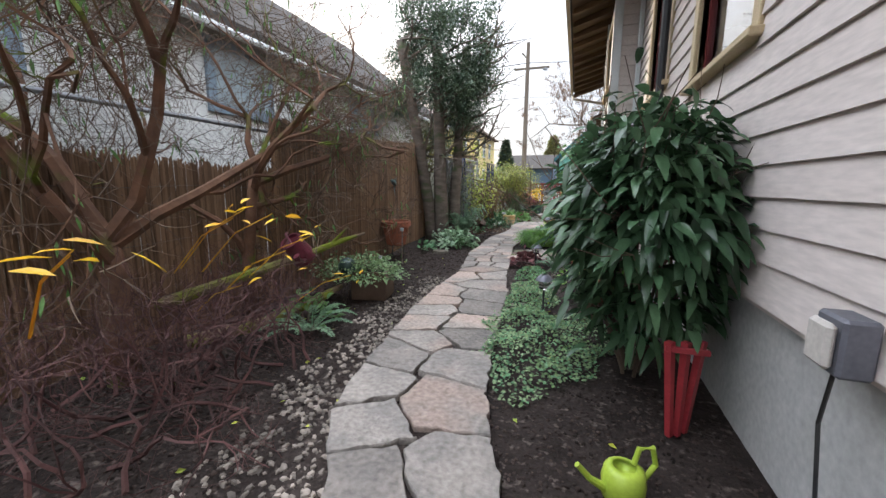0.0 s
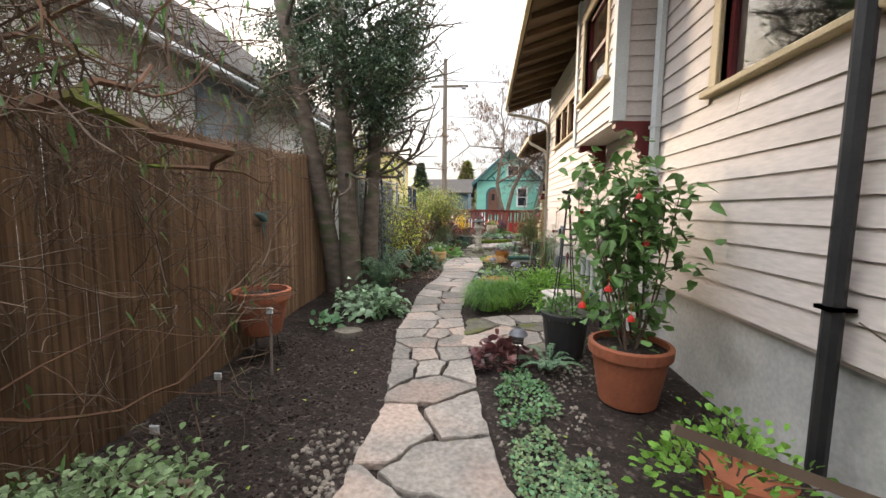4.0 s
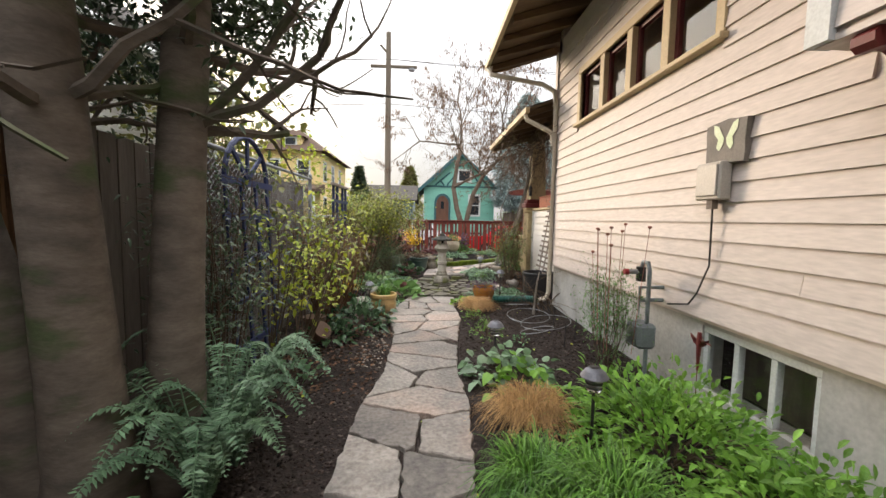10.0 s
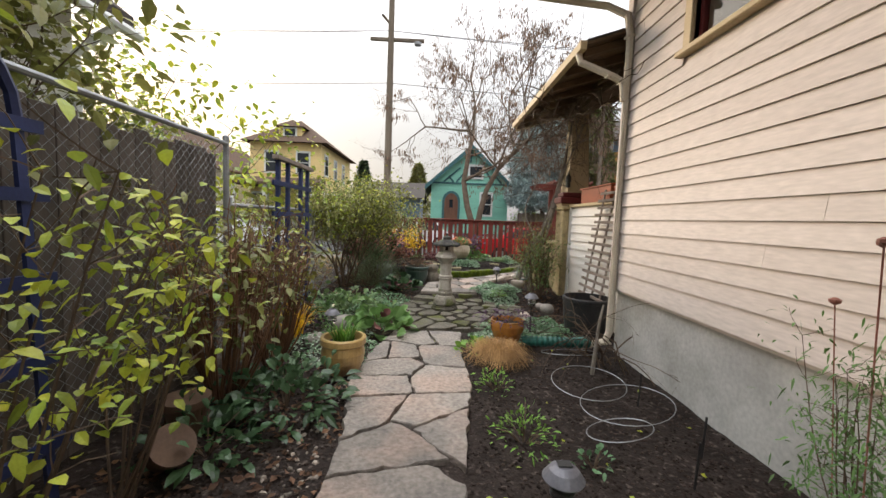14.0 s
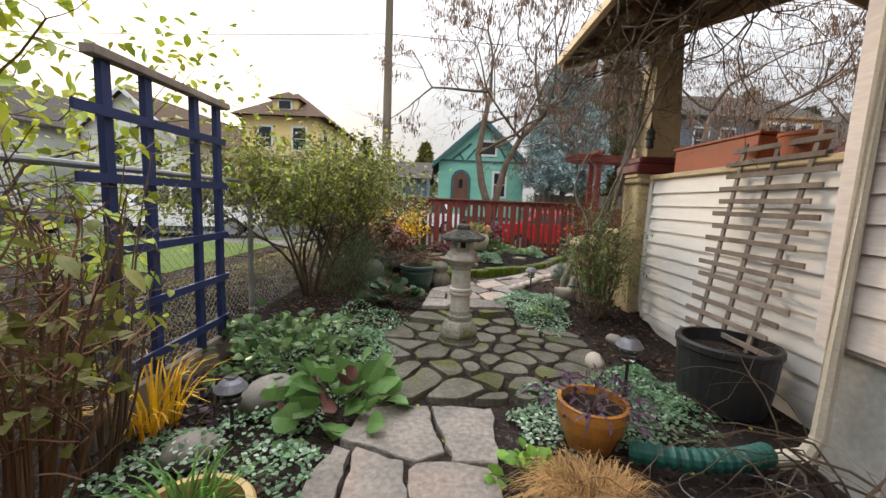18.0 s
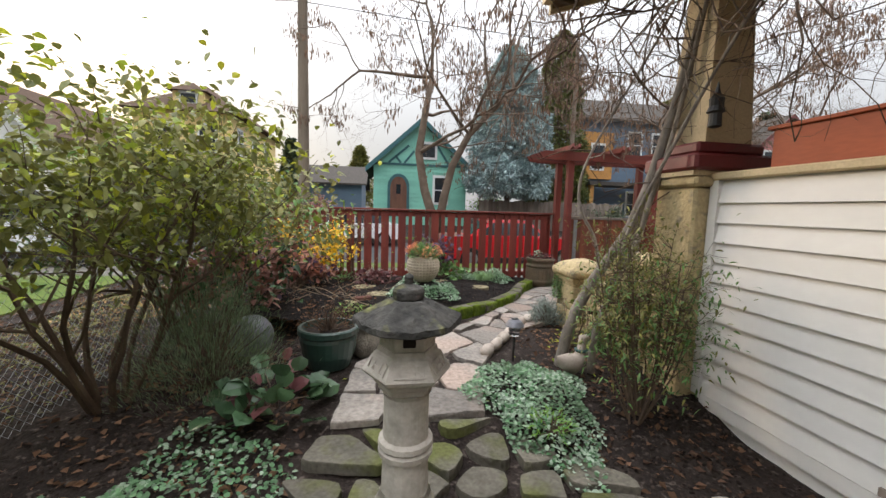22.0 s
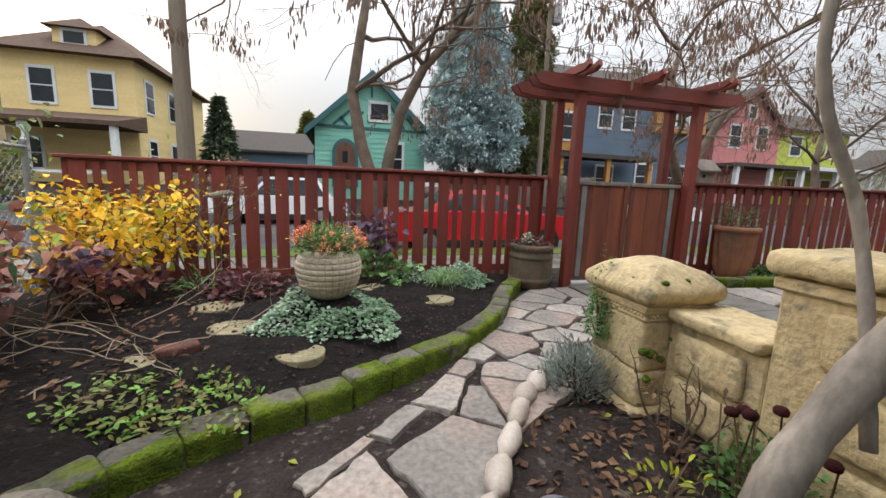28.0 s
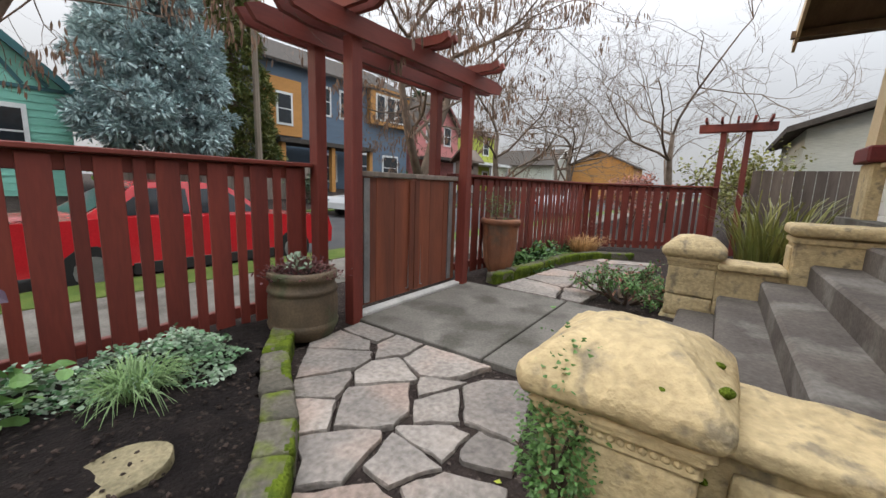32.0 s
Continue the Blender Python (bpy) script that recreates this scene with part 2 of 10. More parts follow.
class Soup:
    """Vertices and faces gathered into one mesh."""

    def __init__(self):
        self.v, self.f, self.n = [], [], 0

    def add(self, verts, faces):
        self.v.append(np.asarray(verts, float).reshape(-1, 3))
        k = self.n
        self.f += [tuple(i + k for i in f) for f in faces]
        self.n += len(self.v[-1])

    def addgrid(self, verts, faces):
        """verts (m, k, 3): m copies of a pattern of k vertices with the same faces."""
        m, k = verts.shape[:2]
        self.v.append(verts.reshape(-1, 3))
        for f in faces:
            a = np.asarray(f)[None, :] + (np.arange(m) * k)[:, None] + self.n
            self.f += list(map(tuple, a.tolist()))
        self.n += m * k

    def box(self, lo, hi):
        x0, y0, z0 = lo
        x1, y1, z1 = hi
        self.add([(x0, y0, z0), (x1, y0, z0), (x1, y1, z0), (x0, y1, z0), (x0, y0, z1), (x1, y0, z1), (x1, y1, z1), (x0, y1, z1)],
                 [(3, 2, 1, 0), (4, 5, 6, 7), (0, 1, 5, 4), (1, 2, 6, 5), (2, 3, 7, 6), (3, 0, 4, 7)])

    def tube(self, pts, radii, sides=6, cap=True):
        pts = np.asarray(pts, float)
        n = len(pts)
        radii = np.broadcast_to(np.asarray(radii, float), (n,))
        tan = np.gradient(pts, axis=0)
        tan /= np.linalg.norm(tan, axis=1)[:, None] + 1e-9
        ref = np.array((0.0, 0.0, 1.0)) if abs(tan[:, 2]).mean() < 0.8 else np.array((1.0, 0.0, 0.0))
        a = np.cross(tan, ref)
        a /= np.linalg.norm(a, axis=1)[:, None] + 1e-9
        b = np.cross(tan, a)
        ang = np.linspace(0, 2 * np.pi, sides, endpoint=False)
        ring = pts[:, None] + radii[:, None, None] * (np.cos(ang)[None, :, None] * a[:, None] + np.sin(ang)[None, :, None] * b[:, None])
        faces = []
        for i in range(n - 1):
            for j in range(sides):
                j2 = (j + 1) % sides
                faces.append((i * sides + j, i * sides + j2, (i + 1) * sides + j2, (i + 1) * sides + j))
        if cap:
            faces += [tuple(range(sides))[::-1], tuple(range((n - 1) * sides, n * sides))]
        self.add(ring.reshape(-1, 3), faces)

    def lathe(self, profile, seg=24, centre=(0, 0, 0), wob=0.0):
        """profile: (radius, z) from bottom to top."""
        ang = np.linspace(0, 2 * np.pi, seg, endpoint=False)
        p = np.asarray(profile, float)
        rr = p[:, 0][:, None] * (1 + wob * np.sin(3 * ang)[None, :])
        v = np.stack([rr * np.cos(ang) + centre[0], rr * np.sin(ang) + centre[1], np.repeat(p[:, 1][:, None], seg, 1) + centre[2]], -1)
        f = []
        for i in range(len(p) - 1):
            for j in range(seg):
                j2 = (j + 1) % seg
                f.append((i * seg + j, i * seg + j2, (i + 1) * seg + j2, (i + 1) * seg + j))
        f += [tuple(range(seg))[::-1], tuple(range((len(p) - 1) * seg, len(p) * seg))]
        self.add(v.reshape(-1, 3), f)

    def mesh(self, name, mat, smooth=False):
        me = bpy.data.meshes.new(name)
        v = np.concatenate(self.v) if self.v else np.zeros((0, 3))
        me.from_pydata(v.tolist(), [], self.f)
        me.materials.append(mat)
        if smooth:
            me.polygons.foreach_set("use_smooth", [True] * len(me.polygons))
        me.update()
        return me


def thing(name, label, category, at=(0, 0, 0), group="", kind="", rz=0.0):
    ob = new(name)
    ob.empty_display_size = 0.1
    ob.matrix_world = pose(*at, 0, 0, rz)
    return tagged(ob, label, category, group, kind)


def part(name, soup, mat, parent, label="", smooth=False, kind=""):
    """Link a soup as one mesh object under a thing or a part; its vertices are in the thing's own coordinates."""
    ob = new(name, soup.mesh(name, mat, smooth) if isinstance(soup, Soup) else soup)
    ob.parent = parent
    return tagged(ob, label, kind=kind)


def whole(name, soup, mat, label, category, kind="structure", smooth=False):
    return tagged(new(name, soup.mesh(name, mat, smooth)), label, category, kind=kind)


def bevelbox(lo, hi, r=0.01):
    """A box with chamfered vertical and horizontal edges, as a Soup."""
    bm = bmesh.new()
    bmesh.ops.create_cube(bm, size=1)
    lo, hi = Vector(lo), Vector(hi)
    for v in bm.verts:
        v.co = Vector([lo[i] + (v.co[i] + 0.5) * (hi[i] - lo[i]) for i in range(3)])
    bmesh.ops.bevel(bm, geom=bm.edges[:], offset=r, segments=1, affect="EDGES", clamp_overlap=True)
    s = Soup()
    bm.verts.index_update()
    s.add([v.co[:] for v in bm.verts], [tuple(v.index for v in f.verts) for f in bm.faces])
    bm.free()
    return s


def roughbox(lo, hi, amp, seed, cuts=3, r=0.02):
    """A worn stone block: bevelled, subdivided and uneven all over."""
    bm = bmesh.new()
    bmesh.ops.create_cube(bm, size=1)
    lo, hi = Vector(lo), Vector(hi)
    for v in bm.verts:
        v.co = Vector([lo[i] + (v.co[i] + 0.5) * (hi[i] - lo[i]) for i in range(3)])
    bmesh.ops.bevel(bm, geom=bm.edges[:], offset=r, segments=2, affect="EDGES", clamp_overlap=True)
    bmesh.ops.subdivide_edges(bm, edges=[e for e in bm.edges if e.calc_length() > 0.05], cuts=cuts, use_grid_fill=True)
    for v in bm.verts:
        v.co += Vector(noise.noise_vector(v.co * 9 + Vector((seed, 0, 0)))) * amp + Vector(noise.noise_vector(v.co * 26 + Vector((seed, 5, 0)))) * amp * 0.5
    s = Soup()
    bm.verts.index_update()
    s.add([v.co[:] for v in bm.verts], [tuple(v.index for v in f.verts) for f in bm.faces])
    bm.free()
    return s


def worn(lo, hi, r=0.03, amp=0.006, seed=0.0, step=0.03):
    """A cast or cut block with rounded, chipped edges and an uneven skin, as a Soup."""
    lo, hi = np.array(lo, float), np.array(hi, float)
    mid, h = (lo + hi) / 2, (hi - lo) / 2
    s = Soup()
    index, faces = {}, []
    cells = [int(max(4, min(22, 2 * q / step))) for q in h]
    for ax in range(3):
        u, w = (ax + 1) % 3, (ax + 2) % 3
        for sg in (-1, 1):
            nu, nw = cells[u], cells[w]
            ru, rw = np.meshgrid(np.linspace(-1, 1, nu + 1), np.linspace(-1, 1, nw + 1), indexing="ij")
            p = np.zeros((nu + 1, nw + 1, 3))
            p[..., ax], p[..., u], p[..., w] = sg * h[ax], ru * h[u], rw * h[w]
            core = np.clip(p, -(h - r), h - r)
            d = p - core
            p = core + d / np.maximum(np.linalg.norm(d, axis=-1, keepdims=True), 1e-9) * r + mid
            p = np.array([[q + np.array(noise.noise_vector(Vector(q) * 8 + Vector((seed, 0, 0)))) * amp + np.array(noise.noise_vector(Vector(q) * 30 + Vector((seed, 5, 0)))) * amp * 0.45 for q in line] for line in p])
            k = nw + 1
            ids = []
            for q in p.reshape(-1, 3):
                key = tuple(round(float(c), 5) for c in q)
                ids.append(index.setdefault(key, len(index)))
            for i in range(nu):
                for j in range(nw):
                    quad = [ids[i * k + j], ids[(i + 1) * k + j], ids[(i + 1) * k + j + 1], ids[i * k + j + 1]]
                    faces.append(tuple(quad if sg > 0 else quad[::-1]))
    s.add(list(index), faces)
    return s


def square_turned(profile, corner, amp, seed, n=7):
    """A moulding run round a square: (half width, height) pairs, rounded corners, uneven skin."""
    s = Soup()
    rows = []
    for hw, z in profile:
        c = min(corner, hw * 0.45)
        ringp = []
        for q in range(4):
            a = q * math.pi / 2
            rot = lambda x, y: (x * math.cos(a) - y * math.sin(a), x * math.sin(a) + y * math.cos(a))
            ringp += [rot(hw, -hw + c + (2 * hw - 2 * c) * k / n) for k in range(n)]
            ringp += [rot(hw - c + c * math.cos(b), hw - c + c * math.sin(b)) for b in (0, 0.52, 1.05)]
        rows.append([(x, y, z) for x, y in ringp])
    m = len(rows[0])
    v = []
    for row in rows:
        for q in row:
            g = Vector(q)
            v.append(g + Vector(noise.noise_vector(g * 8 + Vector((seed, 0, 0)))) * amp + Vector(noise.noise_vector(g * 27 + Vector((seed, 5, 0)))) * amp * 0.5)
    f = [(i * m + j, i * m + (j + 1) % m, (i + 1) * m + (j + 1) % m, (i + 1) * m + j) for i in range(len(rows) - 1) for j in range(m)]
    f += [tuple(range(m))[::-1], tuple(range((len(rows) - 1) * m, len(rows) * m))]
    s.add([tuple(q) for q in v], f)
    return s


def boxes(*pairs):
    s = Soup()
    for lo, hi in pairs:
        s.box(lo, hi)
    return s


def clip(poly, p, n):
    """Part of a polygon on the side of the line through p that n points away from."""
    out = []
    for i, a in enumerate(poly):
        b = poly[(i + 1) % len(poly)]
        da, db = (a - p).dot(n), (b - p).dot(n)
        if da <= 0:
            out.append(a)
        if da * db < 0:
            out.append(a + (b - a) * (da / (da - db)))
    return out


def cell(i, seeds, outline, gap, uneven=0.0):
    """The piece of ground nearest to seed i, inside the outline, drawn in by the joint."""
    poly = [Vector(p) for p in outline]
    s = Vector(seeds[i])
    for j, o in enumerate(seeds):
        o = Vector(o)
        d = o - s
        if j != i and d.length < 1.8:
            pair = random.Random(min(i, j) * 997 + max(i, j))
            turn = pair.uniform(-0.34, 0.34) * (1 + uneven * 4)
            size = uneven * d.length * (random.Random(i * 31 + 7).uniform(-1, 1) - random.Random(j * 31 + 7).uniform(-1, 1))
            way = Vector((d.x * math.cos(turn) - d.y * math.sin(turn), d.x * math.sin(turn) + d.y * math.cos(turn))).normalized()
            poly = clip(poly, (s + o) / 2 + d.normalized() * size - way * gap / 2, way)
            if len(poly) < 3:
                return None
    return poly


def slab(poly, rng, z, thick=0.05, rough=0.012, rounding=0):
    """A stone from a polygon: edges broken and uneven, top rim worn; origin at its middle."""
    c = sum(poly, Vector((0, 0))) / len(poly)
    pts = []
    for i, a in enumerate(poly):
        b = poly[(i + 1) % len(poly)]
        n = max(2, int((b - a).length / 0.065))
        for k in range(n):
            p = a.lerp(b, k / n)
            if 0 < k:
                p = p + Vector((rng.uniform(-rough, rough), rng.uniform(-rough, rough)))
            pts.append(p)
    for _ in range(rounding):
        pts = [(pts[i - 1] + pts[i] * 2 + pts[(i + 1) % len(pts)]) / 4 for i in range(len(pts))]
    n = len(pts)
    s = Soup()
    tilt = (rng.uniform(-0.008, 0.008), rng.uniform(-0.008, 0.008))
    low = [((p - c).x, (p - c).y, -0.03) for p in pts]
    mid = [((p - c).x, (p - c).y, thick - 0.009 + rng.uniform(-0.003, 0.003)) for p in pts]
    up = [((p - c).x * 0.98, (p - c).y * 0.98, thick + (p - c).x * tilt[0] + (p - c).y * tilt[1]) for p in pts]
    f = [tuple(range(2 * n, 3 * n))]
    for i in range(n):
        j = (i + 1) % n
        f += [(i, j, n + j, n + i), (n + i, n + j, 2 * n + j, 2 * n + i)]
    s.add(low + mid + up, f)
    return s, (c.x, c.y, z)


def inside(p, poly):
    hit = False
    for i, a in enumerate(poly):
        b = poly[i - 1]
        if (a[1] > p[1]) != (b[1] > p[1]) and p[0] < (b[0] - a[0]) * (p[1] - a[1]) / (b[1] - a[1]) + a[0]:
            hit = not hit
    return hit


# ---- ground ----
xs = np.concatenate([[-900, -300, -120, -60, -30, -18, -12, -8, -6], np.arange(-5, 5.01, 0.1), [6, 7, 8, 10, 12, 16, 24, 40, 80, 200, 900]])
ys = np.concatenate([[-900, -200, -60, -20, -8, -4, -2], np.arange(-1, 22.61, 0.1), [23, 23.5, 24, 24.6, 24.8, 26, 28, 30, 33, 33.2, 34, 36, 40, 50, 80, 200, 900]])


def ground_height(x, y):
    z = ground(y)
    if y > 22.2:
        z = -0.08 if y < 24.7 else (-0.3 if y < 33.1 else min(-0.1 + (y - 33.1) * 0.12, 0.75))
    elif abs(x) < 5:
        z += 0.02 * noise.noise((x * 1.7, y * 1.7, 0)) + 0.012 * noise.noise((x * 7, y * 7, 3)) - 0.012
    return z


s = Soup()
gx, gy = np.meshgrid(xs, ys, indexing="ij")
gz = np.array([[ground_height(a, b) for b in ys] for a in xs])
ny = len(ys)
s.add(np.stack([gx, gy, gz], -1), [(i * ny + j, (i + 1) * ny + j, (i + 1) * ny + j + 1, i * ny + j + 1) for i in range(len(xs) - 1) for j in range(ny - 1)])
whole("ground", s, SOIL, "dark brown garden soil covered in mulch and leaf litter", "ground", smooth=True)
s = boxes(((-300, 24.9, -0.35), (300, 33.0, -0.26)))
whole("road", s, ASPHALT, "grey asphalt street beyond the red fence", "road")
s = boxes(((-300, 22.7, -0.2), (300, 24.0, -0.065)))
whole("pavement", s, PAVING, "grey concrete pavement along the street", "pavement")
s = boxes(((-300, 24.0, -0.2), (300, 24.75, -0.055)), ((-300, 33.15, -0.2), (300, 35, -0.04)))
s.box((-60, 18.2, -0.2), (-5.7, 22.3, 0.02))
whole("lawn", s, GRASS, "short green lawn beside the street and next door", "grass")
s = boxes(((-300, 24.75, -0.4), (300, 24.9, -0.09)), ((-300, 33.0, -0.4), (300, 33.15, -0.09)))
whole("kerb", s, PAVING, "pale concrete kerb of the street", "kerb")

# ---- the house: foundation, wall, siding ----
WX, HOUSE_END, SILL_Z, EAVE_Z = 0.70, 14.32, 0.62, 4.35
house_openings = [(2.85, 4.0, 1.98, 3.6), (5.12, 6.3, 2.28, 3.7), (10.45, 13.2, 2.90, 3.62)]
BAY = (7.42, 9.22, 2.32)


def wall_boxes(s, x0, x1, y0, y1, z0, z1, holes):
    """A wall along y with rectangular holes (y0, y1, z0, z1) through it."""
    cuts = sorted(holes)
    y = y0
    for a, b, c, d in cuts:
        s.box((x0, y, z0), (x1, a, z1))
        s.box((x0, a, z0), (x1, b, c))
        s.box((x0, a, d), (x1, b, z1))
        y = b
    s.box((x0, y, z0), (x1, y1, z1))


wall_house = thing("wall_house", "pinkish beige lap-sided house wall", "wall", kind="structure")
s = Soup()
wall_boxes(s, WX, WX + 0.16, -6, HOUSE_END, SILL_Z - 0.02, EAVE_Z + 0.2, house_openings)
s.box((WX, HOUSE_END - 0.16, SILL_Z), (6.8, HOUSE_END, EAVE_Z + 3.0))
s.box((6.8, -6, -0.3), (6.96, HOUSE_END, EAVE_Z + 0.2))
s.box((WX, -6.16, -0.3), (6.96, -6, EAVE_Z + 3))
s.box((WX + 0.16, -6, 1.0), (6.8, HOUSE_END - 0.16, 1.1))
part("wall_core", s, PAINT, wall_house)
s = Soup()
wall_boxes(s, WX + 0.04, WX + 0.24, -6, HOUSE_END - 0.03, -0.5, SILL_Z - 0.02, [(9.45, 10.45, 0.02, 0.56)])
s.box((WX + 0.24, HOUSE_END - 0.25, -0.5), (6.8, HOUSE_END - 0.03, SILL_Z - 0.02))
whole("foundation", s, CONCRETE, "pale stained concrete foundation wall of the house", "foundation")


def course(parent, mat, x, y0, y1, z, expo, facing=-1, lift=0.024, name="siding_board"):
    """One lap board along y whose lower edge stands proud."""
    s = Soup()
    o = facing * 0.004
    b = x + facing * lift
    s.add([(x, y0, z + expo + 0.02), (x + o, y0, z + expo + 0.02), (b, y0, z), (x, y0, z), (x, y1, z + expo + 0.02), (x + o, y1, z + expo + 0.02), (b, y1, z), (x, y1, z)],
          [(0, 1, 2, 3), (7, 6, 5, 4), (1, 5, 6, 2), (2, 6, 7, 3), (0, 4, 5, 1)])
    return part(name, s, mat, parent)


rng = random.Random(5)
EXPO = 0.1507
for k in range(24):
    z, expo = (SILL_Z + 0.055 + EXPO * k, EXPO) if k else (SILL_Z + 0.012, EXPO + 0.043)
    spans = [(-6.0, HOUSE_END)]
    for a, b, c, d in house_openings + [(BAY[0] + 0.02, BAY[1] - 0.02, BAY[2], 9)]:
        if z + 0.08 > c - 0.08 and z + 0.08 < d + 0.1:
            spans = [q for u, v in spans for q in ((u, min(v, a - 0.09)), (max(u, b + 0.09), v)) if q[1] - q[0] > 0.05]
    for u, v in spans:
        cut = rng.uniform(u + 1, v - 1) if v - u > 6 else None
        for q in ([(u, cut - 0.0015), (cut + 0.0015, v)] if cut else [(u, v)]):
            course(wall_house, PAINT, WX - 0.002, q[0], q[1], z, expo)
s = Soup()
s.box((WX - 0.045, HOUSE_END - 0.09, SILL_Z - 0.02), (WX - 0.004, HOUSE_END + 0.03, EAVE_Z))
part("corner_board", s, PAINT, wall_house, "beige corner board")


def window(name, x, y0, y1, z0, z1, label, panes, trim, facing=-1, sash=RED_TRIM, meeting=False):
    """A window in a wall along y: casing, projecting sill, sashes and glass."""
    w = thing(name, label, "window", kind="structure")
    e = 0.10
    o = lambda a, b: (min(x + facing * a, x + facing * b), max(x + facing * a, x + facing * b))
    xa, xb = o(-0.12, 0.035)
    for lo, hi in (((xa, y0 - e, z0), (xb, y0, z1)), ((xa, y1, z0), (xb, y1 + e, z1)), ((xa, y0 - e, z1), (xb, y1 + e, z1 + e))):
        part("window_frame", bevelbox(lo, hi, 0.006), trim, w)
    xa, xb = o(-0.12, 0.085)
    part("window_sill", bevelbox((xa, y0 - e - 0.03, z0 - 0.05), (xb, y1 + e + 0.03, z0), 0.008), trim, w)
    step = (y1 - y0) / panes
    for i in range(panes):
        a, b = y0 + i * step, y0 + (i + 1) * step
        if i:
            xa, xb = o(-0.10, 0.025)
            part("mullion", bevelbox((xa, a - 0.06, z0), (xb, a + 0.06, z1), 0.005), trim, w)
        a, b = a + (0.06 if i else 0.0), b - (0.06 if i < panes - 1 else 0.0)
        xa, xb = o(-0.09, -0.04)
        s = boxes(((xa, a, z0), (xb, a + 0.045, z1)), ((xa, b - 0.045, z0), (xb, b, z1)), ((xa, a + 0.045, z0), (xb, b - 0.045, z0 + 0.06)), ((xa, a + 0.045, z1 - 0.05), (xb, b - 0.045, z1)))
        if meeting:
            zm = (z0 + z1) / 2
            s.box((xa, a + 0.045, zm - 0.025), (xb, b - 0.045, zm + 0.025))
        sh = part("sash", s, sash, w)
        xa, xb = o(-0.068, -0.062)
        p = part("pane", boxes(((xa, a + 0.045, z0 + 0.06), (xb, b - 0.045, z1 - 0.05))), GLASS, sh)
        p.visible_shadow = False
    return w


window("window_1", WX, *house_openings[0], "tall window with ochre casing and mauve sash", 1, OCHRE_TRIM)
window("window_2", WX, *house_openings[1], "double-hung window with ochre casing and dark red sash", 1, OCHRE_TRIM, meeting=True)
window("window_3", WX, *house_openings[2], "row of four small high windows in an ochre casing", 4, OCHRE_TRIM)

# bay that overhangs the path on two brackets
bay = thing("bay_window_box", "overhanging bay with lap siding and pale corner boards", "bay window", kind="structure")
bx, by0, by1, bz = 0.30, *BAY
s = Soup()
wall_boxes(s, bx, bx + 0.1, by0, by1, bz, EAVE_Z, [(7.8, 8.85, 2.85, 3.95)])
s.box((bx + 0.1, by0, bz), (WX, by0 + 0.1, EAVE_Z))
s.box((bx + 0.1, by1 - 0.1, bz), (WX, by1, EAVE_Z))
s.box((bx + 0.1, by0 + 0.1, bz), (WX, by1 - 0.1, bz + 0.05))
part("bay_core", s, PAINT, bay)
part("soffit", boxes(((bx - 0.01, by0 - 0.01, bz - 0.035), (WX - 0.03, by1 + 0.01, bz - 0.002))), PAINT, bay)
for k in range(13):
    z = bz + 0.02 + EXPO * k
    for u, v in ([(by0 + 0.09, 7.7), (8.95, by1 - 0.09)] if 2.76 < z + 0.08 < 4.1 else [(by0 + 0.09, by1 - 0.09)]):
        course(bay, PAINT, bx - 0.002, u, v, z, EXPO)
    for yy, sgn in ((by0, -1), (by1, 1)):
        s = Soup()
        b = yy + sgn * 0.024
        s.add([(bx + 0.09, yy, z + EXPO + 0.01), (bx + 0.09, yy + sgn * 0.004, z + EXPO + 0.01), (bx + 0.09, b, z), (WX - 0.03, yy, z + EXPO + 0.01), (WX - 0.03, yy + sgn * 0.004, z + EXPO + 0.01), (WX - 0.03, b, z), (bx + 0.09, yy, z), (WX - 0.03, yy, z)],
              [(1, 4, 5, 2), (2, 5, 7, 6), (0, 3, 4, 1)])
        part("siding_board", s, PAINT, bay)
for lo, hi in (((bx - 0.045, by0 - 0.035, bz - 0.03), (bx - 0.003, by0 + 0.085, EAVE_Z)), ((bx - 0.045, by1 - 0.085, bz - 0.03), (bx - 0.003, by1 + 0.035, EAVE_Z)),
               ((bx - 0.003, by0 - 0.035, bz - 0.03), (bx + 0.085, by0 - 0.003, EAVE_Z)), ((bx - 0.003, by1 + 0.003, bz - 0.03), (bx + 0.085, by1 + 0.035, EAVE_Z))):
    part("corner_board", boxes((lo, hi)), GREY_TRIM, bay, "pale grey corner board")
window("window_4", bx, 7.8, 8.85, 2.85, 3.95, "bay window with ochre casing and dark red sash", 1, OCHRE_TRIM, meeting=True)


